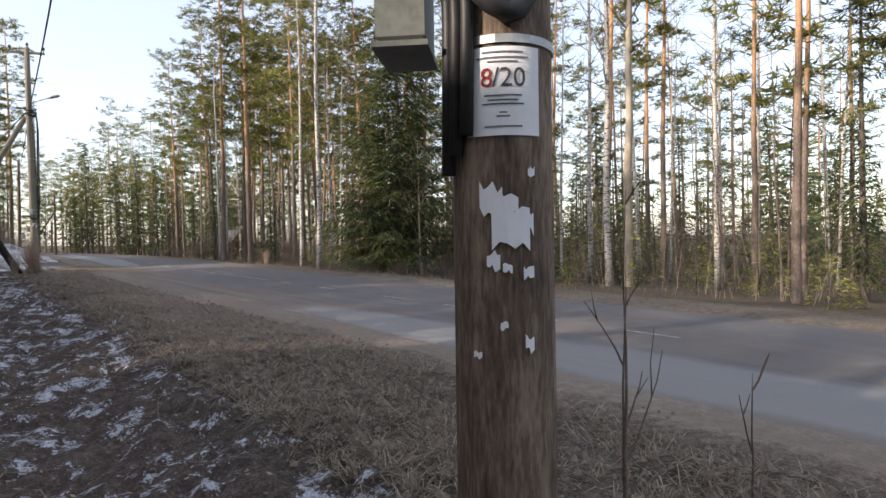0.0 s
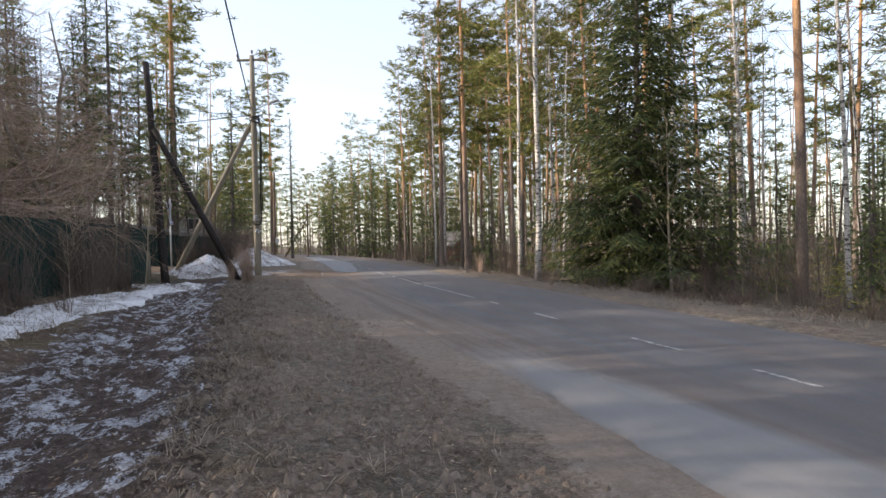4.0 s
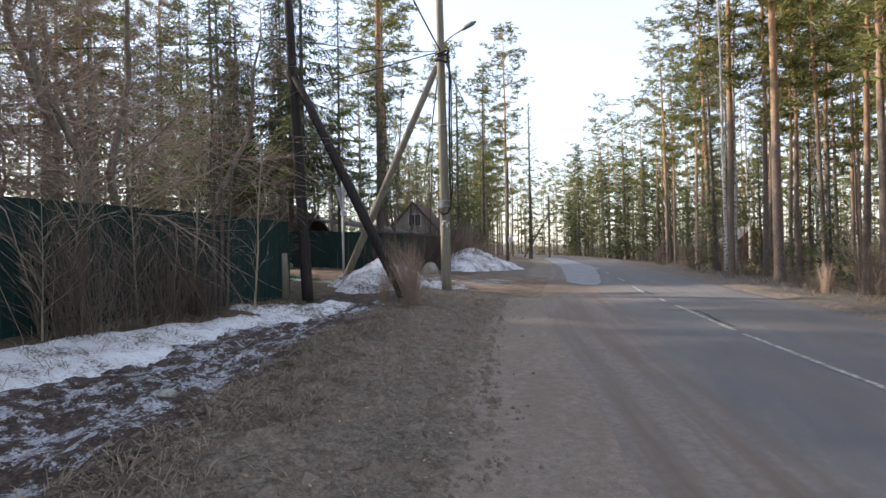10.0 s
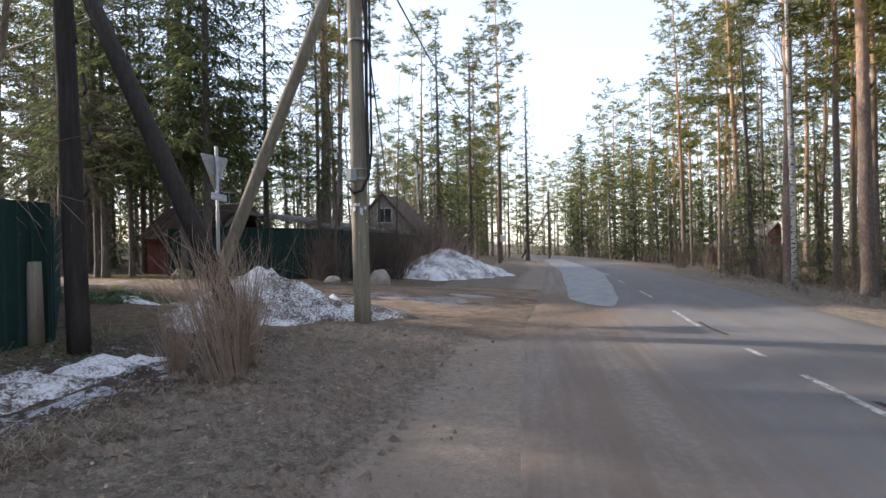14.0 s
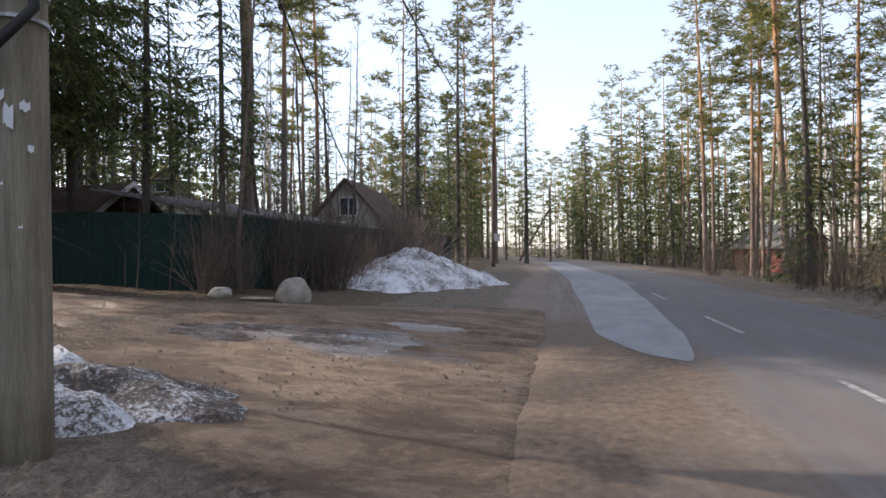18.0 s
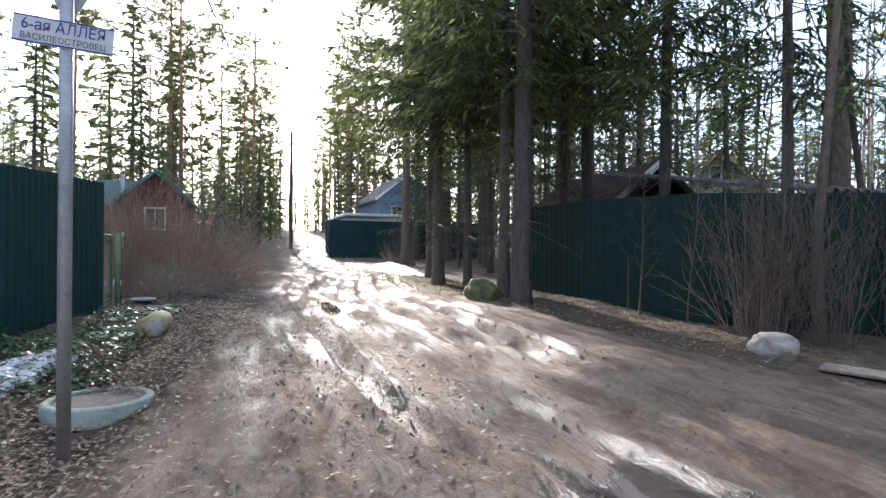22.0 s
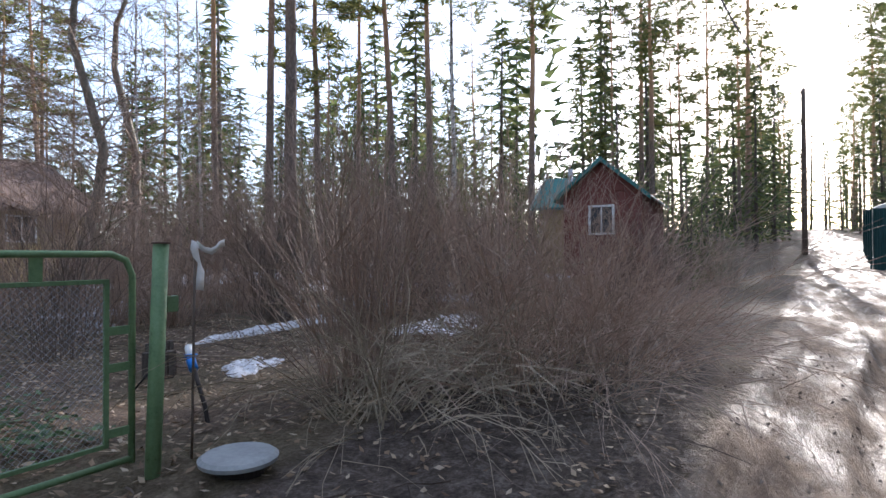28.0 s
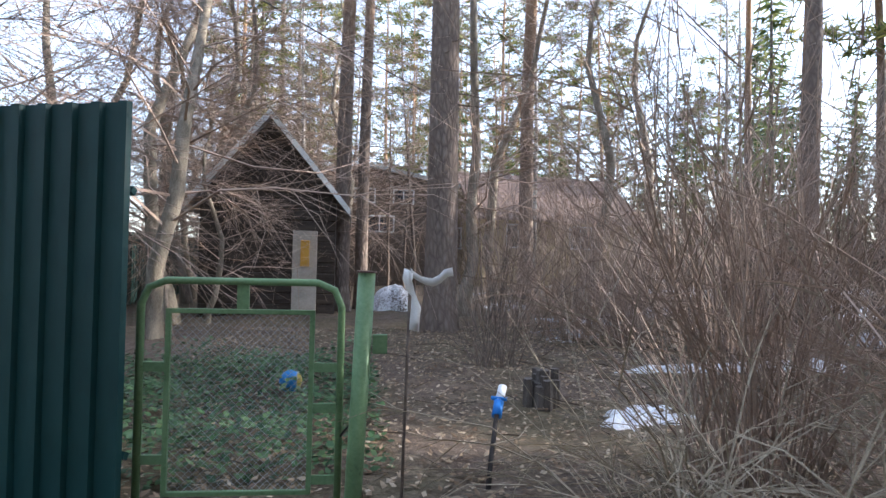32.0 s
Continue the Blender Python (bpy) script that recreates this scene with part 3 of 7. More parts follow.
def land(x, y):
    """Height of the smooth ground."""
    u = x - road_x(y)
    left = np.interp(-u, (3.0, 4.2, 6.0, 6.9, 8.0, 9.2, 10.5, 13.5, 20, 38, 62, 112, 160), (0, 0.03, 0.2, 0.2, 0.02, 0.12, 0.34, 0.55, 0.68, 1.1, 2.6, 5.5, 6.5))
    flat = np.interp(-u, (3.0, 5.8, 10.5, 14, 20, 38, 62, 112, 160), (0, 0.2, 0.45, 0.62, 0.68, 1.1, 2.6, 5.5, 6.5))
    w = np.clip((y - 33.0) / 3.0, 0, 1)
    w = w * w * (3 - 2 * w)
    left = left * (1 - w) + flat * w
    right = np.interp(u, (3.0, 3.6, 4.4, 7.5, 11, 20, 45, 90), (0, 0.06, 0.0, -0.32, -0.6, -1.1, -2.0, -2.0))
    return road_z(y) + np.where(u < 0, left, right)


def fbm(x, y, scale, seed=0.0, octaves=3):
    """Cheap smooth noise on arrays, about -1 to 1."""
    total = 0.0
    amp = 1.0
    for o in range(octaves):
        k = scale * 2 ** o
        total = total + amp * (np.sin(x * k * 1.31 + 1.7 * np.sin(y * k * 0.83 + seed + o) + seed) * np.cos(y * k * 1.17 + 1.3 * np.sin(x * k * 0.91 + seed * 2 + o)))
        amp *= 0.55
    return total / 1.8


def lane_part(x, y):
    """1 in the muddy lane and its mouth, 0 away from it."""
    d = np.abs(y - lane_y(x)) / lane_half(x)
    edge = np.clip((1.18 - d) / 0.35, 0, 1)
    return edge * np.clip((road_x(y) - 2.6 - x) / 0.8, 0, 1)


TRACKS = ((-1.55, 0.09, 0.55), (-0.95, 0.12, 1.0), (-0.3, 0.08, 0.6), (0.2, 0.1, 0.9), (0.75, 0.13, 1.0), (1.25, 0.09, 0.6))
PUDDLES = ((-13.0, 39.82, 1.15, 0.13, -5),)


def hollows(x, y):
    """Level beds that hold the puddles: how much of the old ground is kept, and the bed's height."""
    keep, level = 1.0, 0.0
    for px, py, a, b, turn in PUDDLES:
        c, s = math.cos(radians(turn)), math.sin(radians(turn))
        lx, ly = ((x - px) * c + (y - py) * s) / a, (-(x - px) * s + (y - py) * c) / b
        w = np.clip((1.75 - np.sqrt(lx * lx + ly * ly)) / 0.75, 0, 1)
        w = w * w * (3 - 2 * w)
        keep, level = keep * (1 - w), level + w * (puddle_level(px, py, a) + 0.016 * fbm(x, y, 4.5, 1.0))
    return keep, level


def puddle_level(px, py, a):
    """The bed lies under the lowest rim, so that the water stays in."""
    return float(land(px + 1.3 * a, py)) - 0.045


def ruts(x, y):
    p = lane_part(x, y)
    v = y - lane_y(x) + 0.25 * np.sin(x * 0.35)
    deep = 0.0
    for k, (off, wide, amount) in enumerate(TRACKS):
        d = v - off - 0.12 * np.sin(x * (0.31 + 0.07 * k) + 1.9 * k) - 0.04 * np.sin(x * 1.3 + k)
        strength = amount * np.clip(0.75 + 0.6 * fbm(x + 7 * k, 0 * x, 0.5, k), 0.1, 1.3)
        deep = deep + strength * (np.exp(-(d / wide) ** 4) - 0.55 * np.exp(-((np.abs(d) - wide * 1.55) / (wide * 0.5)) ** 2))
    fade = np.clip((-3.5 - x) / 4, 0.7, 1)
    churn = np.clip(deep, 0, 1) * fade
    return p * (-0.1 * deep * fade + 0.016 * fbm(x, y, 2.6, 3.0) + (0.01 + 0.032 * churn) * fbm(x * 1.6, y, 9.0, 1.0) + 0.012 * churn * fbm(x, y, 17.0, 4.0))


def ground_z(x, y):
    x, y = np.asarray(x, float), np.asarray(y, float)
    z = land(x, y) + ruts(x, y)
    rough = np.clip(np.abs(x - road_x(y)) - 4.6, 0, 1) * (1 - lane_part(x, y))
    z = z + rough * (0.035 * fbm(x, y, 1.1, 5.0) + 0.022 * fbm(x, y, 4.2, 2.0) + 0.02 * fbm(x, y, 11.0, 7.0))
    u = x - road_x(y)
    ditch = np.clip((-6.3 - u) / 0.6, 0, 1) * np.clip((u + 9.5) / 0.6, 0, 1) * np.clip((35.0 - y) / 2, 0, 1)
    z = z + ditch * (0.09 * fbm(x, y, 3.1, 4.0) + 0.07 * fbm(x, y, 7.5, 6.0) + 0.04 * fbm(x, y, 15.0, 3.0))
    verge = np.clip((u + 6.6) / 0.4, 0, 1) * np.clip((-4.3 - u) / 0.5, 0, 1) * np.clip((36.0 - y) / 2, 0, 1)
    z = z + verge * (0.022 * fbm(x, y, 6.0, 2.5) + 0.02 * fbm(x, y, 13.0, 1.5))
    z = z - 0.07 * np.clip((3.05 - np.abs(u)) / 0.3, 0, 1)
    z = z - 0.21 * np.exp(-((x + 7.8) / 1.2) ** 2 - ((y - 37.3) / 0.75) ** 2)
    keep, level = hollows(x, y)
    return z * keep + level


def gz(x, y):
    return float(ground_z(x, y))


def bisect_left(seq, v):
    lo, hi = 0, len(seq)
    while lo < hi:
        mid = (lo + hi) // 2
        if seq[mid] < v:
            lo = mid + 1
        else:
            hi = mid
    return lo


# ---- ground ----
def spread(lo, hi, step, far):
    mid = np.arange(lo, hi + step / 2, step)
    out, d, p = [], step, 0.0
    while p < far:
        d *= 1.22
        p += d
        out.append(p)
    out = np.array(out)
    return np.concatenate([lo - out[::-1], mid, hi + out])


gx, gy = spread(-19.0, 9.5, 0.14, 900), spread(2.0, 50.0, 0.15, 900)
gy = np.unique(np.round(np.concatenate([gy, np.arange(38.0, 43.2, 0.065)]), 3))
GX, GY = np.meshgrid(gx, gy)
GZ = ground_z(GX, GY)
nx, ny = len(gx), len(gy)
verts = np.stack([GX.ravel(), GY.ravel(), GZ.ravel()], 1)
ii = np.arange(nx * ny).reshape(ny, nx)
quads = np.stack([ii[:-1, :-1].ravel(), ii[:-1, 1:].ravel(), ii[1:, 1:].ravel(), ii[1:, :-1].ravel()], 1)
me = bpy.data.meshes.new("ground")
me.from_pydata(verts.tolist(), [], quads.tolist())
me.polygons.foreach_set("use_smooth", [True] * len(me.polygons))
me.materials.append(GROUND)
U = GX - road_x(GY)
mud = lane_part(GX, GY)
dusty = np.clip((U + np.interp(GY, (14, 24, 32), (4.15, 4.7, 4.4)) + 0.25 * fbm(GX, GY, 1.2, 8.0)) / 0.7, 0, 1) * np.clip((-2.4 - U) / 0.4, 0, 1) * (1 - 0.8 * lane_part(GX, GY))
grass = np.clip((6.7 + U) / 0.5, 0, 1) * np.clip((9.0 - U) / 4.0, 0, 1) * np.where(np.abs(U) < 9, 1.0, 0)
grass = np.clip(grass, 0, 1)
ditch = np.clip((-6.3 - U) / 0.7, 0, 1) * np.clip((U + 10.3) / 0.8, 0, 1) * np.clip((34.0 - GY) / 2.0, 0, 1)
yard = np.clip((fbm(GX, GY, 0.55, 9.0) - 0.25) * 2.5, 0, 1) * np.clip((-15.5 - GX) / 2, 0, 1) * np.clip((36.5 - GY) / 2, 0, 1) * np.clip((GX + 60) / 5, 0, 1)
snow = 0.37 * ditch * np.clip((U + 10.3) / 1.0, 0, 1) + -0.08 * np.clip((15.0 - GY) / 4, 0, 1) * ditch + 0.8 * yard
att = me.color_attributes.new("cover", "FLOAT_COLOR", "POINT")
att.data.foreach_set("color", np.stack([np.clip(mud, 0, 1), np.clip(snow, 0, 1), grass, dusty], -1).ravel().astype(np.float32))
wet = np.clip(np.clip((-4.5 - GX) / 8, 0.12, 0.58) + 1 - hollows(GX, GY)[0] + 2.4 * np.exp(-((GX + 4.2) / 1.9) ** 2 - ((GY - 40.2) / 0.85) ** 2), 0, 2) * lane_part(GX, GY)
wa = me.attributes.new("wet", "FLOAT", "POINT")
wa.data.foreach_set("value", wet.ravel().astype(np.float32))
mire_and_shade = np.clip((-6.35 - U) / 0.35, 0, 1) * np.clip((U + 9.6) / 0.6, 0, 1) * np.clip((35.2 - GY) / 1.5, 0, 1)
pools = 0 * GX
for px_, py_, ax_, ay_ in ((-4.95, 40.25, 1.0, 0.75), (-3.2, 40.3, 0.8, 1.15), (-2.9, 42.1, 0.7, 0.35)):
    pools = np.maximum(pools, 1.15 * np.exp(-(((GX - px_) / ax_) ** 2 + ((GY - py_) / ay_) ** 2)))
# shade under the gate bush, put into the ground colour
mire_and_shade = np.maximum(mire_and_shade, 0.85 * np.clip((-12.6 - GX) / 0.6, 0, 1) * np.clip((GX + 19) / 1.5, 0, 1) * np.clip((GY - 36.9) / 0.5, 0, 1) * np.clip((39.2 - GY) / 0.4, 0, 1))
ma = me.color_attributes.new("mire_and_shade", "FLOAT_COLOR", "POINT")
# blue channel: darker soil on the near verge, painted shade under the gate bush
ma.data.foreach_set("color", np.stack([mire_and_shade, pools, np.clip((15.5 - GY) / 4, 0, 1) * np.clip((-3.9 - U) / 0.5, 0, 1) * np.clip((U + 7.5) / 0.5, 0, 1) + 0.95 * np.clip((-13.0 - GX) / 0.7, 0, 1) * np.clip((GX + 19) / 1.5, 0, 1) * np.clip((GY - 36.9) / 0.5, 0, 1) * np.clip((39.1 - GY) / 0.5, 0, 1), 0 * pools + 1], -1).ravel().astype(np.float32))
GXL, GYL, GZL = gx.tolist(), gy.tolist(), GZ.tolist()


def gz(x, y):
    """Height of the ground mesh itself."""
    i = min(max(bisect_left(GXL, x) - 1, 0), nx - 2)
    j = min(max(bisect_left(GYL, y) - 1, 0), ny - 2)
    a, b = (x - GXL[i]) / (GXL[i + 1] - GXL[i]), (y - GYL[j]) / (GYL[j + 1] - GYL[j])
    r0, r1 = GZL[j], GZL[j + 1]
    return (r0[i] * (1 - a) + r0[i + 1] * a) * (1 - b) + (r1[i] * (1 - a) + r1[i + 1] * a) * b


ground = tagged(new("ground", me), "brown spring ground with leaf litter, mud and old snow", "ground", kind="structure")

# ---- road ----
ry_ = np.concatenate([np.arange(-110, 0, 3.0), np.arange(0, 60, 0.35), np.arange(60, 198, 2.0)])
us = np.array([-3.15, -2.95, -2.7, -2.3, -1.9, -1.5, -1.1, -0.7, -0.35, 0.0, 0.35, 0.9, 1.5, 2.1, 2.6, 2.95, 3.05])
RU, RY = np.meshgrid(us, ry_)
RX = road_x(RY) + RU
RX[:, 0] += 0.16 * fbm(RY[:, 0], RY[:, 0] * 0.3, 2.2, 1.0) + 0.12 * fbm(RY[:, 0], RY[:, 0] * 0.3, 0.8, 6.0)
RX[:, -1] += 0.08 * fbm(RY[:, 0], RY[:, 0] * 0.3, 2.8, 4.0)
RZ = road_z(RY) + 0.012 + 0.02 * np.cos(RU / 3.1 * 1.5) + 0.004 * fbm(RX, RY, 1.5, 2.0)
RZ[:, 0] -= 0.05
RZ[:, -1] -= 0.05
me = bpy.data.meshes.new("road")
ii = np.arange(RX.size).reshape(RX.shape)
me.from_pydata(np.stack([RX.ravel(), RY.ravel(), RZ.ravel()], 1).tolist(), [], np.stack([ii[:-1, :-1].ravel(), ii[:-1, 1:].ravel(), ii[1:, 1:].ravel(), ii[1:, :-1].ravel()], 1).tolist())
me.polygons.foreach_set("use_smooth", [True] * len(me.polygons))
me.materials.append(ASPHALT)
dust = 1.25 * np.clip((-0.9 - RU) / 2.2, 0, 1) + 0.6 * np.exp(-((RY - 37) / 6.5) ** 2) * np.clip((0.9 - RU) / 3.2, 0, 1)
dust = dust + 0.35 * np.clip((RU - 2.2) / 0.7, 0, 1)
streak = 1.1 * np.exp(-((RU + 2.25 + 0.05 * (RY - 11)) / (0.85 - 0.045 * np.clip(RY - 11, -4, 9))) ** 4) * np.clip((20.0 - RY) / 5, 0, 1)
att = me.color_attributes.new("lane", "FLOAT_COLOR", "POINT")
att.data.foreach_set("color", np.stack([np.clip(dust, 0, 1), np.clip(streak, 0, 1), (RU + 3.2) / 6.4, np.clip(1.75 * np.exp(-((RY - 40.2) / 4.0) ** 2) * np.clip((-0.3 - RU) / 2.6, 0, 1), 0, 1)], -1).ravel().astype(np.float32))
road = tagged(new("road", me), "worn grey asphalt road with dusty brown edge", "road", kind="structure")


def strip(y0, y1, u, width, lift, name, mat, wobble=0.0):
    s = Shape()
    n = max(2, int((y1 - y0) / 0.4) + 1)
    for i in range(n):
        y = y0 + (y1 - y0) * i / (n - 1)
        x = float(road_x(y)) + u + wobble * math.sin(y * 2.3) * math.sin(y * 0.9 + 1)
        z = float(road_z(y)) + 0.012 + 0.02 * math.cos(u / 3.1 * 1.5) + lift
        w = width * (0.75 + 0.5 * abs(math.sin(y * 3.7))) if wobble else width
        s.v += [Vector((x - w / 2, y, z)), Vector((x + w / 2, y, z))]
    s.f += [(2 * i, 2 * i + 1, 2 * i + 3, 2 * i + 2) for i in range(n - 1)]
    return s.part(name, mat, road)


for y0, y1 in ((10.2, 11.2), (12.6, 13.5), (15.0, 15.9), (17.2, 18.3), (20.6, 21.6), (23.4, 23.9), (25.0, 29.4), (29.8, 33.6), (34.6, 35.2), (37.3, 39.8), (43.0, 45.2), (49, 51), (55, 57), (61, 63)):
    strip(y0, y1, 0.0, 0.085, 0.006, "lane_marking", WHITE_LINE)
PATCH = grained("pale_patched_asphalt", [(0.3, (0.17, 0.174, 0.178)), (0.5, (0.24, 0.244, 0.248)), (0.75, (0.32, 0.32, 0.32))], 2.0, (1, 0.5, 1), bumps=0.3, dist=0.006, fine=40)


def asphalt_patch(y0, y1):
    s = Shape()
    n = int((y1 - y0) / 0.3)
    for i in range(n + 1):
        y = y0 + (y1 - y0) * i / n
        q = min(1.0, (y - y0) / 2.2) ** 0.5
        a = -1.25 - 0.95 * q + 0.02 * math.sin(y * 0.7)
        b = -1.25 + q * (0.25 + 0.9 * min(1, (y - y0) / 16)) + 0.025 * math.sin(y * 0.8 + 1)
        for k in range(5):
            u = a + (b - a) * k / 4
            s.v.append(Vector((float(road_x(y)) + u, y, float(road_z(y)) + 0.02 + 0.02 * math.cos(u / 3.1 * 1.5))))
    s.f += [(5 * i + k, 5 * i + k + 1, 5 * i + k + 6, 5 * i + k + 5) for i in range(n) for k in range(4)]
    return s.part("asphalt_patch", PATCH, road, "pale grey patch of newer asphalt", smooth=True)


asphalt_patch(40.5, 88)
strip(30.2, 32.6, 0.13, 0.06, 0.005, "road_crack", TARRED, 0.05)
strip(36.4, 38.0, 0.13, 0.06, 0.005, "road_crack", TARRED, 0.05)

# ---- snow ----
def snow_heap(name, x, y, rx, ry, h, turn, mat, label, seed, sharp=1.0):
    """A heap; with a high sharp it is a thin crust, eaten away where it melts."""
    s = Shape()
    rings, seg = 26, 72
    ca, sa = math.cos(radians(turn)), math.sin(radians(turn))
    rows = []
    for r in range(rings + 1):
        row = []
        for k in range(seg if r else 1):
            a = math.tau * k / seg
            q = r / rings
            wob = 1 + 0.16 * math.sin(3 * a + seed) + 0.09 * math.sin(7 * a + seed * 2) + 0.04 * math.sin(17 * a + seed)
            lx, ly = q * rx * wob * math.cos(a), q * ry * wob * math.sin(a)
            px, py = x + lx * ca - ly * sa, y + lx * sa + ly * ca
            top = h * (1 - q ** sharp) ** 1.15
            lump = (0.16 * noise.noise((px * 1.6, py * 1.6, seed)) + 0.09 * noise.noise((px * 4.5, py * 4.5, seed)) + 0.08 * noise.noise((px * 11, py * 11, seed))) * min(1, (1 - q) * 5) * min(1.0, 0.04 + h)
            if sharp > 1.5:
                eaten = noise.noise((px * 1.3, py * 1.3, seed)) * 0.5 + noise.noise((px * 3.7, py * 3.7, seed)) * 0.4 + noise.noise((px * 10, py * 10, seed)) * 0.25
                top = h * (1.0 - q * q) * 0.7 + 0.11 * (eaten + 0.5 - 1.1 * q ** 3)
                lump = -0.02 - 0.1 * q ** 8
            row.append(len(s.v))
            s.v.append(Vector((px, py, gz(px, py) + top + lump + 0.03 - 0.1 * q ** 6)))
        rows.append(row)
    for k in range(seg):
        s.f.append((rows[0][0], rows[1][k], rows[1][(k + 1) % seg]))
    for r in range(1, rings):
        for k in range(seg):
            s.f.append((rows[r][k], rows[r + 1][k], rows[r + 1][(k + 1) % seg], rows[r][(k + 1) % seg]))
    return tagged(s.part(name, mat, smooth=True), label, "snow")


snow_heap("snow_mound", -5.55, 36.1, 2.0, 1.5, 0.85, 10, DIRTY_SNOW, "dirty heap of old ploughed snow beside the pole", 1.0)
snow_heap("snow_mound", -5.9, 50.6, 3.6, 2.1, 1.2, 62, SPECKLED_SNOW, "large heap of old snow beside the road", 2.0)
tagged(snow_heap("earth_mound", -4.1, 36.9, 1.35, 0.85, 0.25, 15, MUDDY_SNOW, "low mound of dark earth and litter beside the snow", 21.0), category="earth mound")
snow_heap("snow_patch", -24.2, 44.0, 4.4, 0.9, 0.22, 172, SNOW, "flat patch of old snow before the far fence", 3.0)
snow_heap("snow_patch", -5.6, 31.0, 1.6, 0.8, 0.14, 40, DIRTY_SNOW, "thin dirty snow crust in the ditch", 6.0, 2.0)
snow_heap("snow_patch", -15.6, 35.05, 0.6, 0.35, 0.0, 20, SNOW, "small melting snow patch in the yard", 7.0, 2.0)
snow_heap("snow_patch", -26.5, 28.0, 5.0, 1.1, 0.1, 20, SNOW, "melting snow patch in the yard", 8.0, 2.0)
snow_heap("snow_patch", -17.6, 33.5, 1.7, 0.25, 0.03, 176, SNOW, "thin tongue of melting snow in the yard", 17.0, 2.0)
snow_heap("snow_patch", -29.0, 22.5, 5.5, 1.2, 0.14, 14, SNOW, "melting snow patch in the yard", 9.0, 2.0)
snow_heap("snow_patch", -18.9, 35.5, 1.6, 0.6, 0.03, 5, SNOW, "melting snow patch behind the hedge", 10.0, 2.0)
snow_heap("snow_patch", -9.0, 36.6, 1.0, 0.45, 0.0, -25, SNOW, "melting snow crust beside the concrete ring", 11.0, 2.0)
snow_heap("snow_patch", -5.9, 37.5, 0.9, 0.5, 0.0, -12, DIRTY_SNOW, "melting snow crust at the lane's mouth", 12.0, 2.0)
snow_heap("snow_mound", -14.3, 25.9, 0.55, 0.45, 0.75, 0, SNOW, "small white snow mound beside the hut", 13.0, 2.0)
snow_heap("snow_patch", -27.0, 20.5, 6.0, 2.5, 0.12, 8, SNOW, "melting snow patch far back in the yard", 16.0, 2.0)
snow_heap("snow_patch", -55.0, 45.8, 7.0, 0.7, 0.12, 176, SNOW, "snow strip beside the far lane", 15.0, 2.0)


def snow_strip(line, mat, label, seed, thick=0.09):
    """A long ragged crust that follows the ditch: line holds (y, x of one edge, x of the other)."""
    s = Shape()
    ys, xa, xb = zip(*line)
    n, m = int((ys[-1] - ys[0]) / 0.11), 16
    for i in range(n + 1):
        y = ys[0] + (ys[-1] - ys[0]) * i / n
        a = lerp(y, ys, xa) + 0.22 * noise.noise((y * 0.9, seed, 0)) + 0.12 * noise.noise((y * 3.1, seed, 5))
        b = lerp(y, ys, xb) + 0.28 * noise.noise((y * 1.1, seed, 9)) + 0.16 * noise.noise((y * 3.7, seed, 3))
        end = min(1.0, i / 9, (n - i) / 9)
        for k in range(m + 1):
            q = k / m
            x = a + (b - a) * q
            rise = thick * (1 - (2 * q - 1) ** 6) ** 0.5 * end
            eaten = 0.5 * noise.noise((x * 1.6, y * 1.6, seed)) + 0.4 * noise.noise((x * 5.0, y * 5.0, seed)) + 0.25 * noise.noise((x * 12.0, y * 12.0, seed))
            s.v.append(Vector((x, y, gz(x, y) + rise - 0.03 + 0.09 * min(0.25, eaten - 0.05 - 0.25 * (2 * q - 1) ** 4) * (0.3 + 0.7 * end))))
    s.f += [(i * (m + 1) + k, i * (m + 1) + k + 1, (i + 1) * (m + 1) + k + 1, (i + 1) * (m + 1) + k) for i in range(n) for k in range(m)]
    return tagged(s.part("snow_patch", mat, smooth=True), label, "snow")


snow_strip(((9.5, -3.7, -2.9), (12.0, -4.4, -3.1), (15.0, -5.3, -4.1), (18.0, -5.7, -4.6), (20.5, -6.0, -4.9), (23.0, -6.5, -5.0), (26.0, -6.5, -4.9), (28.0, -6.4, -5.3), (30.0, -6.1, -4.9), (32.2, -5.7, -4.9), (33.6, -5.4, -5.0)), SNOW, "long strip of white snow in the ditch", 4.0)

# ---- trees ----
def branch_path(p, d, length, n, droop, rnd, wig=0.12):
    pts, p, d = [Vector(p)], Vector(p), Vector(d).normalized()
    for _ in range(n):
        d = (d + Vector((rnd.uniform(-wig, wig), rnd.uniform(-wig, wig), rnd.uniform(-wig, wig) + droop))).normalized()
        p = p + d * (length / n)
        pts.append(p)
    return pts


def taper(n, r0, r1):
    return [r0 + (r1 - r0) * i / n for i in range(n + 1)]


def tuft(s, p, size, count, rnd, lift=0.25, wide=0.08):
    for _ in range(count):
        d = Vector((rnd.gauss(0, 1), rnd.gauss(0, 1), rnd.gauss(lift, 0.45)))
        d.normalize()
        w = d.cross(Vector((rnd.gauss(0, 1), rnd.gauss(0, 1), rnd.gauss(0, 1))))
        w.normalize()
        L = size * rnd.uniform(0.7, 1.25)
        q = p + d * (L * 0.1)
        s.poly(q - w * (L * wide), q + w * (L * wide), q + d * L)


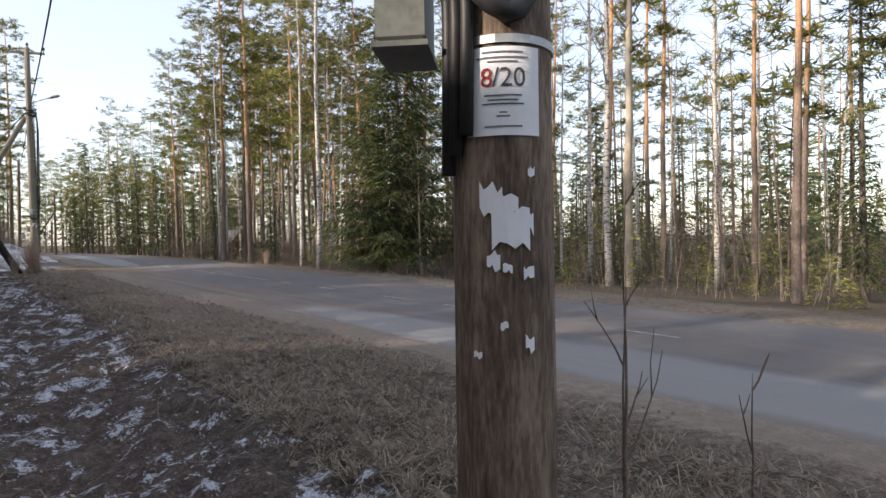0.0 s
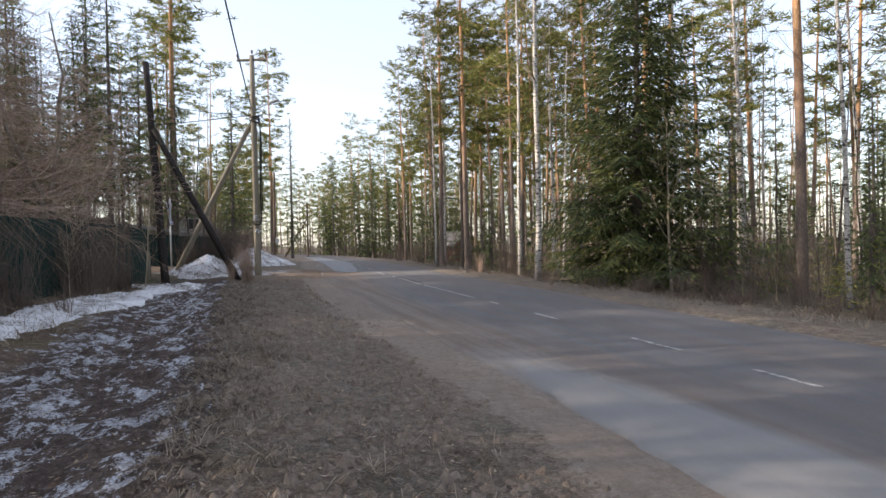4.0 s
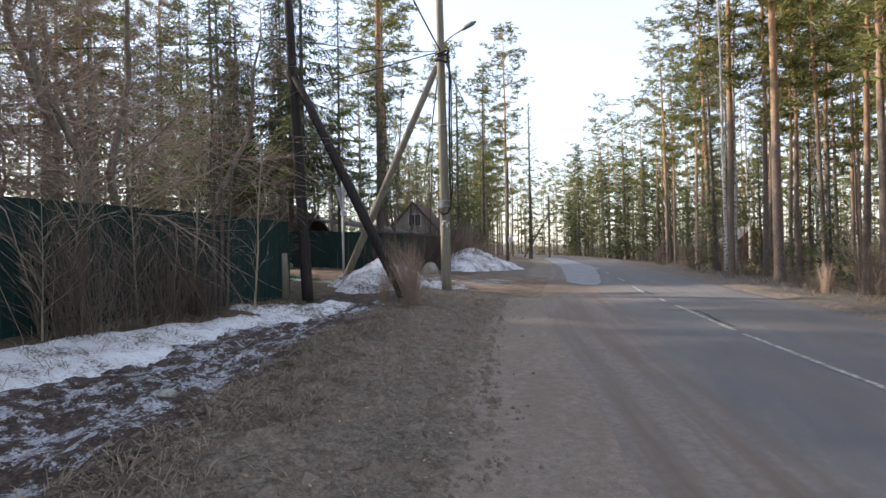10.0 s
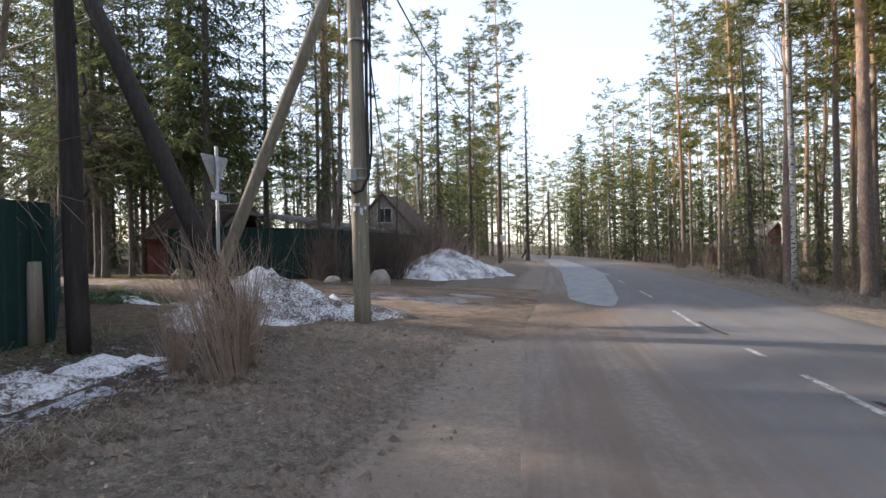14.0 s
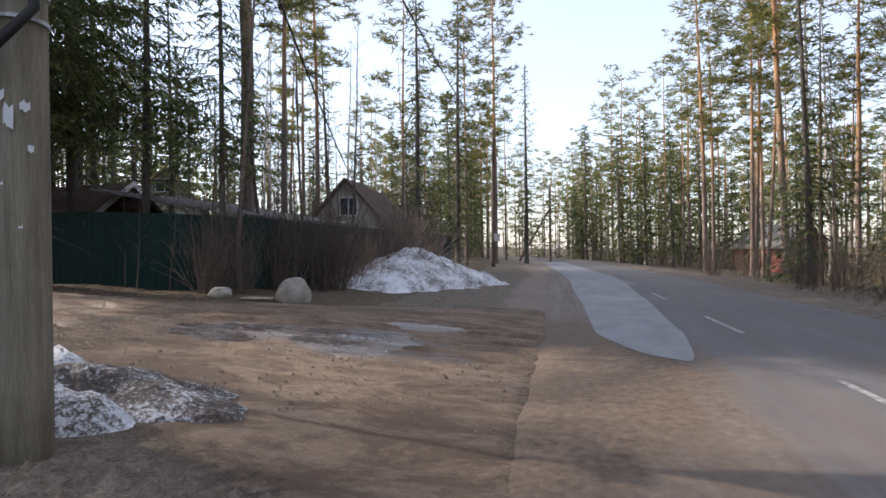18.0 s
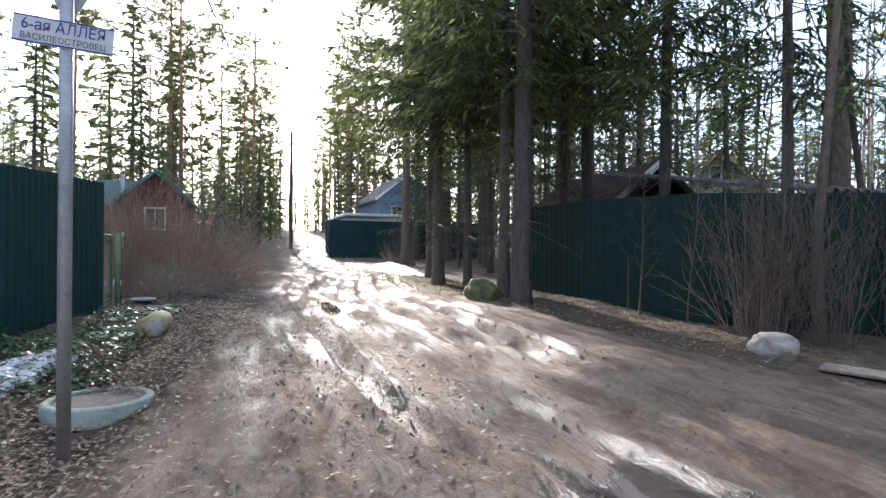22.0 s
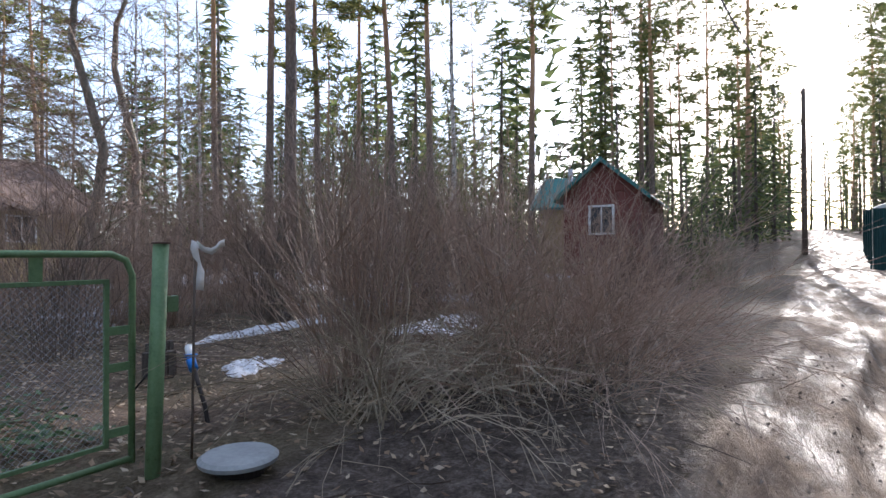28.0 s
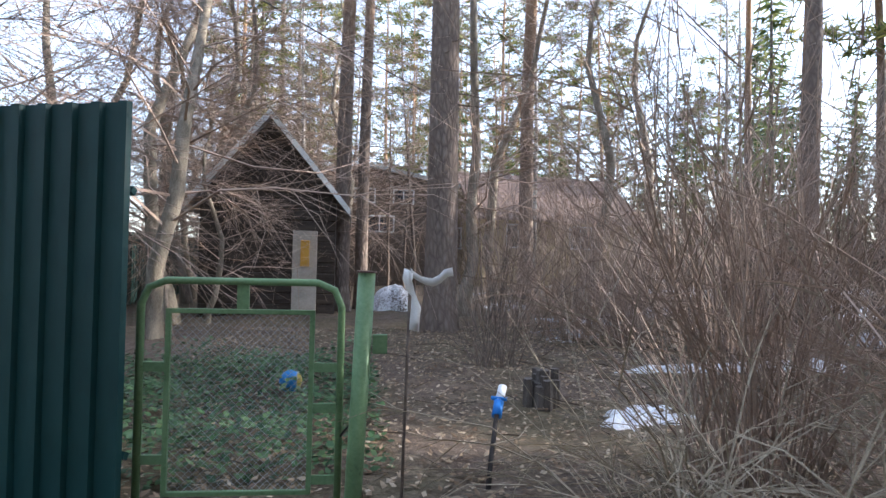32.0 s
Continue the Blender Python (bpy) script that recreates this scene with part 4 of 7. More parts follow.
def make_trunk(h, r, rnd, lean=0.02, sides=9, segs=9):
    pts, x, y = [], 0.0, 0.0
    for i in range(segs + 1):
        pts.append(Vector((x, y, h * i / segs - (0.25 if i == 0 else 0))))
        x += rnd.uniform(-lean, lean) * h / segs
        y += rnd.uniform(-lean, lean) * h / segs
    pts.insert(1, Vector((0, 0, 0.12)))
    pts.insert(2, Vector((pts[2].x * 0.3, pts[2].y * 0.3, 0.6)))
    radii = [r * 1.55, r * 1.25] + [r * (1.0 - 0.86 * max(0, p.z / h) ** 1.1) for p in pts[2:]]
    return pts, radii


def on_trunk(pts, radii, z):
    for a, b, ra, rb in zip(pts, pts[1:], radii, radii[1:]):
        if a.z <= z <= b.z:
            t = (z - a.z) / max(1e-6, b.z - a.z)
            return a.lerp(b, t), ra + (rb - ra) * t
    return pts[-1], radii[-1]


def pine(name, h, r, crown, seed, tufts=300, label="tall scots pine with orange upper trunk and open crown", leaf=None, spreading=1.0, size=0.36, blades=13):
    rnd = random.Random(seed)
    root = thing(name, Matrix(), label, "tree", "pines of the wood")
    pts, radii = make_trunk(h, r, rnd)
    s = Shape()
    s.tube(pts, radii, 9)
    s.part("trunk", PINE_BARK, root, smooth=True)
    b, c = Shape(), Shape()
    limbs = int(16 + h * 0.8) if blades > 8 else 18
    for i in range(limbs):
        q = (i + rnd.random()) / limbs
        z = h * (crown + (0.985 - crown) * q)
        p, rr = on_trunk(pts, radii, z)
        a = i * 2.4 + rnd.uniform(-0.5, 0.5)
        length = spreading * (0.5 + 2.3 * math.sin(math.pi * (0.12 + 0.8 * (1 - q)) ** 0.9)) * rnd.uniform(0.6, 1.15)
        up = -0.1 + 0.75 * q + rnd.uniform(-0.15, 0.2)
        path = branch_path(p, (math.cos(a), math.sin(a), up), length, 4, 0.04, rnd, 0.2)
        b.tube(path, taper(4, max(0.018, rr * 0.3), 0.008), 3, False)
        k = max(2, int(tufts / limbs))
        for j in range(k):
            t = rnd.uniform(0.35, 1.0) ** 0.8
            seg = min(3, int(t * 4))
            pp = path[seg].lerp(path[seg + 1], t * 4 - seg)
            off = Vector((rnd.gauss(0, 0.3), rnd.gauss(0, 0.3), rnd.gauss(0.05, 0.09))) * (0.6 + t)
            tuft(c, pp + off, size, blades, rnd)
    for i in range(int(h * 0.7) if blades > 8 else 3):
        z = h * rnd.uniform(0.15, crown + 0.1)
        p, rr = on_trunk(pts, radii, z)
        a = rnd.uniform(0, math.tau)
        b.tube(branch_path(p, (math.cos(a), math.sin(a), rnd.uniform(-0.4, 0.1)), rnd.uniform(0.3, 1.3), 3, -0.03, rnd, 0.2), taper(3, 0.018, 0.005), 3, False)
    tagged(b.part("branchwork", PINE_BARK, root), kind="stuff")
    tagged(c.part("crown", leaf or PINE_NEEDLES, root), kind="stuff")
    return root


def spruce(name, h, r, start, spread_, seed, dense=1.0, label="dark green spruce with drooping branches", shed=0.0, needle=0.2, bare=0):
    """Limbs with side sprays that hang a little; needle sets the size of a spray's pieces, bare the dead stubs under the crown."""
    rnd = random.Random(seed)
    root = thing(name, Matrix(), label, "tree", "spruces of the wood")
    pts, radii = make_trunk(h, r, rnd, 0.008)
    s = Shape()
    s.tube(pts, radii, 9)
    s.part("trunk", SPRUCE_BARK, root, smooth=True)
    b, c = Shape(), Shape()
    n = int(h * 6 * dense)
    step = needle * 1.15
    for i in range(n):
        q = (i + rnd.random()) / n
        z = h * (start + (0.99 - start) * q ** 1.05)
        p, rr = on_trunk(pts, radii, z)
        a = i * 2.399 + rnd.uniform(-0.6, 0.6)
        length = spread_ * ((1 - q) ** 0.75 * 0.95 + 0.06) * rnd.choice((0.55, 0.8, 0.95, 1.1)) * rnd.uniform(0.85, 1.1)
        path = branch_path(p, (math.cos(a), math.sin(a), -0.3 + 0.8 * q + rnd.uniform(-0.12, 0.12)), length, 4, -0.03 + 0.09 * (1 - q), rnd, 0.09)
        b.tube(path, taper(4, max(0.012, rr * 0.2), 0.004), 3, False)
        side = Vector((-math.sin(a), math.cos(a), 0))
        m = max(3, int(length / step))
        for j in range(m):
            t = shed + (1 - shed) * (j + rnd.random()) / m
            seg = min(3, int(t * 4))
            pp = path[seg].lerp(path[seg + 1], t * 4 - seg)
            d = (path[seg + 1] - path[seg]).normalized()
            for sg in (-1, 1):
                L = min(1.15, 0.16 + 0.36 * length * (1 - t)) * rnd.uniform(0.5, 1.15)
                way = (side * (sg * rnd.uniform(0.5, 1.0)) + d * rnd.uniform(0.3, 0.9) + Vector((0, 0, rnd.uniform(-0.6, -0.05)))).normalized()
                k = max(1, round(L / (needle * 0.8)))
                for u in range(k):
                    o = pp + way * (L * u / k)
                    o.z -= 0.22 * L * (u / k) ** 2
                    tip = o + way * (needle * rnd.uniform(1.0, 1.7)) + Vector((rnd.gauss(0, 0.05), rnd.gauss(0, 0.05), rnd.uniform(-0.13, 0.02)))
                    wv = way.cross(Vector((rnd.gauss(0, 0.5), rnd.gauss(0, 0.5), 1))).normalized() * (needle * rnd.uniform(0.16, 0.27))
                    c.poly(o - wv, o + wv, tip)
    for i in range(bare):
        p, rr = on_trunk(pts, radii, h * rnd.uniform(0.06, start + 0.08))
        a = rnd.uniform(0, math.tau)
        b.tube(branch_path(p, (math.cos(a), math.sin(a), rnd.uniform(-0.5, 0.0)), rnd.uniform(0.4, 1.6), 3, -0.04, rnd, 0.18), taper(3, 0.013, 0.003), 3, False)
    tagged(b.part("branchwork", SPRUCE_BARK, root), kind="stuff")
    tagged(c.part("crown", SPRUCE_NEEDLES, root), kind="stuff")
    return root


def bare_tree(name, h, r, seed, bark, twig, label, group, first=0.3, limbs=34, reach=1.6, up=0.9, droop=-0.03, sub=4, lean=0.03, wig=0.16, thin=1.0):
    rnd = random.Random(seed)
    root = thing(name, Matrix(), label, "tree", group)
    pts, radii = make_trunk(h, r, rnd, lean)
    s = Shape()
    s.tube(pts, radii, 8)
    s.part("trunk", bark, root, smooth=True)
    b = Shape()
    for i in range(limbs):
        q = (i + rnd.random()) / limbs
        z = h * (first + (0.98 - first) * q)
        p, rr = on_trunk(pts, radii, z)
        a = i * 2.4 + rnd.uniform(-0.6, 0.6)
        length = reach * (0.35 + 0.9 * (1 - q)) * rnd.uniform(0.6, 1.3)
        path = branch_path(p, (math.cos(a), math.sin(a), up * rnd.uniform(0.6, 1.4)), length, 4, droop, rnd, wig)
        b.tube(path, taper(4, max(0.01, rr * 0.32) * thin, 0.004 * thin), 3, False)
        for j in range(sub):
            t = rnd.uniform(0.3, 0.95)
            seg = min(3, int(t * 4))
            pp = path[seg].lerp(path[seg + 1], t * 4 - seg)
            d = (path[seg + 1] - path[seg]).normalized() + Vector((rnd.gauss(0, 0.5), rnd.gauss(0, 0.5), rnd.gauss(0.1, 0.4)))
            tw = branch_path(pp, d, length * rnd.uniform(0.25, 0.6), 2, droop * 2, rnd, wig * 1.3)
            b.tube(tw, taper(2, 0.007 * thin, 0.003 * thin), 3, False)
    tagged(b.part("branchwork", twig, root), kind="stuff")
    return root


def shrub(name, h, stems, seed, mat, label, spread_=0.5, base=0.3, forks=4, thick=0.008, group="bare shrubs", droop=-0.05, wig=0.13):
    rnd = random.Random(seed)
    root = thing(name, Matrix(), label, "shrub", group)
    s, f = Shape(), Shape()
    for i in range(stems):
        a = rnd.uniform(0, math.tau)
        rad = base * rnd.random() ** 0.5
        tilt = rnd.gauss(0, spread_) * 0.7 + spread_ * (rad / base) * 0.7
        d = (math.cos(a) * tilt, math.sin(a) * tilt, 1)
        L = h * rnd.uniform(0.55, 1.15)
        path = branch_path((math.cos(a) * rad, math.sin(a) * rad, -0.06), d, L, 5, droop, rnd, wig)
        r0 = thick * rnd.uniform(0.6, 1.4)
        s.tube(path, taper(5, r0, r0 * 0.25), 3, False)
        for j in range(forks):
            t = rnd.uniform(0.3, 0.95)
            seg = min(4, int(t * 5))
            pp = path[seg].lerp(path[seg + 1], t * 5 - seg)
            d2 = (path[seg + 1] - path[seg]).normalized() + Vector((rnd.gauss(0, 0.45), rnd.gauss(0, 0.45), rnd.gauss(0.05, 0.3)))
            tw = branch_path(pp, d2, L * rnd.uniform(0.15, 0.4), 2, droop, rnd, wig * 1.4)
            f.tube(tw, taper(2, r0 * 0.5, r0 * 0.2), 3, False)
    tagged(s.part("stemwork", mat, root), kind="stuff")
    tagged(f.part("twigwork", mat, root), kind="stuff")
    return root


def put(proto, x, y, turn=0.0, size=1.0, sink=0.0, lean=(0, 0)):
    return copy_thing_scaled(proto, x, y, gz(x, y) - sink, turn, size, lean)


def copy_thing_scaled(proto, x, y, z, turn, size, lean):
    proto.scale = (size, size, size)
    ob = copy_thing(proto, pose(x, y, z, lean[0], lean[1], turn))
    proto.scale = (1, 1, 1)
    return ob


def drop_proto(proto):
    for o in (*proto.children_recursive, proto):
        bpy.data.objects.remove(o)


PINES = [pine("pine_tree", h, r, c, 100 + i, tf) for i, (h, r, c, tf) in enumerate(((21, 0.16, 0.5, 480), (23, 0.19, 0.42, 560), (19, 0.14, 0.52, 420), (24, 0.2, 0.48, 540), (18, 0.13, 0.36, 480), (22, 0.15, 0.58, 400)))]
FAR_PINES = [pine("pine_tree", h, 0.16, c, 150 + i, 130, "distant scots pine in the wood", None, 1.15, 0.62, 8) for i, (h, c) in enumerate(((21, 0.4), (18, 0.3), (24, 0.45), (16, 0.25)))]
MID_PINES = [pine("pine_tree", h, r, c, 170 + i, 300, "tall scots pine deeper in the wood", None, 1.1, 0.47, 8) for i, (h, r, c) in enumerate(((22, 0.16, 0.45), (20, 0.14, 0.4), (24, 0.18, 0.5), (18, 0.13, 0.34)))]
SPRUCES = [spruce("spruce_tree", h, r, st, sp, 200 + i, dn) for i, (h, r, st, sp, dn) in enumerate(((14, 0.16, 0.06, 2.2, 1.2), (18, 0.2, 0.12, 2.3, 1.1), (8, 0.1, 0.03, 1.8, 1.5)))]
FAR_SPRUCES = [spruce("spruce_tree", h, r, st, sp, 220 + i, dn, needle=0.52) for i, (h, r, st, sp, dn) in enumerate(((13, 0.16, 0.05, 2.4, 1.1), (17, 0.2, 0.1, 2.5, 1.0)))]
BIRCHES = [bare_tree("birch_tree", h, r, 300 + i, BIRCH_BARK, TWIG, "slender white-barked birch without leaves", "birches of the wood", 0.35, 36, 1.9, 1.0, -0.02, 5) for i, (h, r) in enumerate(((20, 0.12), (17, 0.08), (21, 0.14)))]
SAPLINGS = [bare_tree("sapling", h, r, 400 + i, TWIG, TWIG, "thin bare young tree in the undergrowth", "saplings of the wood", 0.2, 19, 1.1, 1.1, -0.01, 2, 0.06) for i, (h, r) in enumerate(((6, 0.03), (8, 0.045), (4.5, 0.022), (10, 0.055)))]
PALE_SAPLINGS = [bare_tree("sapling", h, r, 440 + i, PALE_TWIG, PALE_TWIG, "pale bare sapling with thin upright twigs", "saplings beside the fence", 0.18, 20, 0.8, 1.4, 0.0, 4, 0.07) for i, (h, r) in enumerate(((4.2, 0.024), (3.2, 0.02), (5.2, 0.03)))]
SHRUBS = [shrub("shrub", h, n, 500 + i, mt, lb, sp) for i, (h, n, mt, lb, sp) in enumerate(((2.2, 60, TWIG, "dense bare brown shrub beside the fence", 0.45), (1.7, 55, RED_TWIG, "bare shrub with reddish-brown stems", 0.5), (2.8, 55, TWIG, "tall bare shrub with thin stems", 0.35), (1.0, 45, TWIG, "low tangle of bare brown stems", 0.6)))]


# ---- fences ----
def fence_run(points, height, label, pitch=0.2, post_gap=2.5, back=1, paint=FENCE_GREEN):
    """Profiled sheet panels between posts and rails along a polyline; back: the side on which rails and posts stand."""
    root = thing("fence", Matrix(), label, "fence")
    for (ax, ay), (bx, by) in zip(points, points[1:]):
        d = Vector((bx - ax, by - ay, 0))
        n = max(1, round(d.length / post_gap))
        w = d.length / n
        way, side = d.normalized(), Vector((-d.y, d.x, 0)).normalized() * back
        for i in range(n):
            p = Vector((ax, ay, 0)) + way * (w * i)
            q = p + way * w
            zp, zq = gz(p.x, p.y), gz(q.x, q.y)
            s = Shape()
            ribs = max(2, round(w / pitch))
            prof = []
            for k in range(ribs):
                for f, o in ((0.0, 0.0), (0.52, 0.0), (0.6, 0.022), (0.92, 0.022)):
                    prof.append(((k + f) / ribs, o))
            prof.append((1.0, 0.0))
            low = 0.06
            for f, o in prof:
                c = p + way * (w * f * 0.998) - side * o
                z = zp + (zq - zp) * f
                s.v += [c + Vector((0, 0, z + low - 0.1)), c + Vector((0, 0, z + height))]
            m = len(prof)
            s.f += [(2 * k, 2 * k + 2, 2 * k + 3, 2 * k + 1) for k in range(m - 1)]
            s.part("fence_panel", paint, root)
            for h in (0.4, height - 0.35):
                r = Shape()
                a, b = p + side * 0.02, q + side * 0.02
                r.tube([a + Vector((0, 0, zp + h)), b + Vector((0, 0, zq + h))], [0.02, 0.02], 4)
                r.part("rail", paint, root)
        for i in range(n + 1):
            c = Vector((ax, ay, 0)) + way * (w * i + (0.1 if i == 0 else -0.12 if i == n else 0)) + side * 0.065
            s = Shape()
            z = gz(c.x, c.y)
            s.box(c.x - 0.03, c.y - 0.03, z - 0.2, c.x + 0.03, c.y + 0.03, z + height - 0.03, None, 0.006)
            s.part("fence_post", paint, root)
    return root


fence_run([(-7.3, 15.0), (-7.05, 33.05)], 2.04, "dark green profiled metal fence along the ditch", back=1, paint=FENCE_SHADED)
fence_run([(-7.05, 33.05), (-10.6, 36.15), (-12.5, 36.67)], 1.8, "dark green profiled metal fence ending at a gate", 0.115, back=1)
fence_run([(-15.4, 46.0), (-15.2, 44.5), (-9.7, 44.4), (-8.3, 45.9), (-7.7, 62)], 1.8, "long dark green profiled fence behind spruces and shrubs", back=1, paint=FENCE_SHADED)
fence_run([(-36.9, 43.6), (-36.3, 54)], 2.2, "bright green sheet fence at the end of a plot", back=1)
fence_run([(-36.9, 43.6), (-48, 45.2)], 2.2, "green sheet fence along the far lane", back=1)


# ---- poles ----
def utility_pole(x, y, lean, h, r0, r1, mat, label):
    base = gz(x, y)
    root = thing("utility_pole", Matrix.Translation((x, y, base)), label, "utility pole", "utility poles")
    s = Shape()
    pts = [Vector((lean[0] * z / h, lean[1] * z / h, z)) for z in (-0.4, 0.5, h * 0.3, h * 0.6, h * 0.85, h)]
    s.tube(pts, [r0 * 1.03, r0, r0 * 0.96, (r0 + r1) / 2, r1 * 1.05, r1], 18)
    s.part("shaft", mat, root, smooth=True)
    return root


def brace(a, b, r0, r1, mat, label):
    s = Shape()
    a, b = Vector(a), Vector(b)
    s.tube([a, a.lerp(b, 0.35), a.lerp(b, 0.7), b], [r0, r0 * 0.97, (r0 + r1) / 2, r1], 14)
    return tagged(s.part("pole_brace", mat, smooth=True), label, "pole brace")


def strap(parent, z, r, mat=GALV, h=0.03):
    s = Shape()
    s.tube([Vector((0, 0, z)), Vector((0, 0, z + h))], [r, r], 20)
    return s.part("strap", mat, parent)


def bent(parent, name, pts, r, mat, sides=8, label=""):
    s = Shape()
    s.tube(pts, [r] * len(pts), sides)
    return s.part(name, mat, parent, label, smooth=True)


def scrap(parent, r, ang, z, w, h, seed, mat=PAPER):
    """A torn bit of paper that hugs a round post."""
    rr = random.Random(seed)
    s = Shape()
    n = 5
    for i in range(n + 1):
        a = radians(ang) + (i / n - 0.5) * w / r
        lo, hi = z - h / 2 * rr.uniform(0.3, 1.1), z + h / 2 * rr.uniform(0.3, 1.1)
        for zz in (lo, hi):
            s.v.append(Vector(((r + 0.004) * math.cos(a), (r + 0.004) * math.sin(a), zz)))
    s.f += [(2 * i, 2 * i + 2, 2 * i + 3, 2 * i + 1) for i in range(n)]
    return s.part("paper_scrap", mat, parent)


def words(parent, text, size, m, mat, name="lettering", wide=1.0):
    c = bpy.data.curves.new(name, "FONT")
    c.body, c.size, c.align_x, c.align_y, c.extrude = text, size, "CENTER", "CENTER", 0.0005
    c.materials.append(mat)
    tmp = bpy.data.objects.new("tmp_text", c)
    scene.collection.objects.link(tmp)
    me = bpy.data.meshes.new_from_object(tmp.evaluated_get(bpy.context.evaluated_depsgraph_get()))
    bpy.data.objects.remove(tmp)
    me.name = name
    ob = new(name, me)
    ob.parent = parent
    ob.matrix_local = m @ Matrix.Diagonal((wide, 1, 1, 1))
    return ob


# the brown pole at the start, with its notice, meter box and cables
P1 = (-0.228, 5.9)
pole1 = utility_pole(*P1, (0, 0), 9.2, 0.145, 0.115, BROWN_POLE, "brown wooden utility pole with a paper notice and meter box")
face = math.degrees(math.atan2(4.62 - 5.9, -1.227 + 0.228))
zb = gz(*P1)
notice_z = 1.71 - zb


def around(r, ang, z):
    return Vector((r * math.cos(radians(ang)), r * math.sin(radians(ang)), z))


def curved_sheet(parent, name, r, ang, z0, z1, w, mat, label=""):
    s = Shape()
    n = 8
    for i in range(n + 1):
        a = radians(ang) + (i / n - 0.5) * w / r
        for zz in (z0, z1):
            s.v.append(Vector((r * math.cos(a), r * math.sin(a), zz)))
    s.f += [(2 * i, 2 * i + 2, 2 * i + 3, 2 * i + 1) for i in range(n)]
    return s.part(name, mat, parent, label, smooth=True)


notice = curved_sheet(pole1, "paper_notice", 0.147, face + 2, notice_z - 0.115, notice_z + 0.115, 0.205, PAPER, "white paper notice with large printed numbers")


def wrap(ob, r, ang, z, mirror=1):
    """Bends a flat lettering mesh onto a round post."""
    for v in ob.data.vertices:
        a = radians(ang) + v.co.x / r
        v.co = Vector(((r + 0.002) * math.cos(a), (r + 0.002) * math.sin(a), z + v.co.y))


for txt, mt, dx in (("8", RED_INK, -0.043), ("/20", INK, 0.016)):
    o = words(notice, txt, 0.07, Matrix(), mt)
    for v in o.data.vertices:
        v.co.x += dx
    wrap(o, 0.148, face + 2, notice_z + 0.032)
for k, (dz, w) in enumerate(((0.1, 0.11), (0.086, 0.14), (0.075, 0.08), (-0.012, 0.1), (-0.024, 0.08), (-0.034, 0.11), (-0.056, 0.02), (-0.066, 0.035), (-0.092, 0.1))):
    curved_sheet(notice, "print_line", 0.149, face + 2, notice_z + dz - 0.002, notice_z + dz + 0.002, w, INK)
strap(pole1, notice_z + 0.125, 0.1475, GALV, 0.022)
for i, (da, z, w, h) in enumerate(((8, 1.36, 0.1, 0.13), (-12, 1.43, 0.06, 0.1), (-2, 1.42, 0.09, 0.06), (24, 1.37, 0.04, 0.07), (-10, 1.27, 0.035, 0.06), (4, 1.25, 0.025, 0.025), (26, 1.235, 0.03, 0.04), (0, 1.1, 0.02, 0.035), (26, 1.05, 0.025, 0.05), (-28, 1.02, 0.025, 0.025), (30, 1.5, 0.02, 0.03))):
    scrap(pole1, 0.147, face + da, z - zb, w, h, i)
s = Shape()
mbox = pole1.matrix_world.inverted() @ Matrix.Translation((P1[0], P1[1], 0)) @ Matrix.Rotation(radians(face), 4, "Z")
s.box(-0.1, -0.335, 1.86, 0.12, -0.2, 2.5, mbox, 0.015)
meter = s.part("meter_box", BOX_GREY, pole1, "grey metal meter box")
s = Shape()
s.box(-0.11, -0.345, 1.845, 0.13, -0.19, 1.86, mbox)
s.part("box_base", BOX_GREY, meter)
for k in range(3):
    a = face - 62 + 14 * k
    bent(pole1, "cable", [around(0.165, a, 1.5 - zb + 0.05 * k), around(0.16, a + 2, 1.9 - zb), around(0.165, a, 2.6 - zb), around(0.16, a - 3, 4.5), around(0.15, a, 8.6)], 0.02, BLACK_RUBBER)
bent(pole1, "cable_loop", [around(0.17 + 0.02 * math.sin(k), face - 30 + 12 * k, notice_z + 0.3 - 0.11 * math.sin(math.pi * k / 6)) for k in range(7)], 0.026, BLACK_RUBBER)

# the grey pole at the corner of the lane
P2 = (-3.4, 35.9)
pole2 = utility_pole(*P2, (-0.08, 0.05), 9.95, 0.15, 0.105, POLE_WOOD, "grey weathered utility pole with lamp arm and insulators")
s = Shape()
s.box(-0.75, -0.045, 9.7, 0.6, 0.045, 9.8, Matrix.Rotation(radians(-12), 4, "Z"), 0.01)
arm = s.part("crossarm", POLE_WOOD, pole2)
for k, x in enumerate((-0.72, -0.06, 0.56)):
    s = Shape()
    q = Matrix.Rotation(radians(-12), 4, "Z") @ Vector((x, 0, 9.8))
    if k == 1:
        q.z = 9.95
    s.tube([q, q + Vector((0, 0, 0.1)), q + Vector((0, 0, 0.11)), q + Vector((0, 0, 0.19)), q + Vector((0, 0, 0.24))], [0.016, 0.016, 0.05, 0.055, 0.03], 10)
    s.part("insulator", BROWN_ROOF, arm, smooth=True)
bent(pole2, "lamp_arm", [Vector((0.0, 0, 7.45)), Vector((0.3, -0.1, 7.62)), Vector((0.75, -0.2, 7.8))], 0.022, GALV)
s = Shape()
s.tube([Vector((0.62, -0.17, 7.75)), Vector((0.8, -0.21, 7.82)), Vector((1.0, -0.26, 7.88)), Vector((1.12, -0.29, 7.91))], [0.035, 0.07, 0.075, 0.03], 10)
s.part("lamp_head", GREY_METAL, pole2, smooth=True)
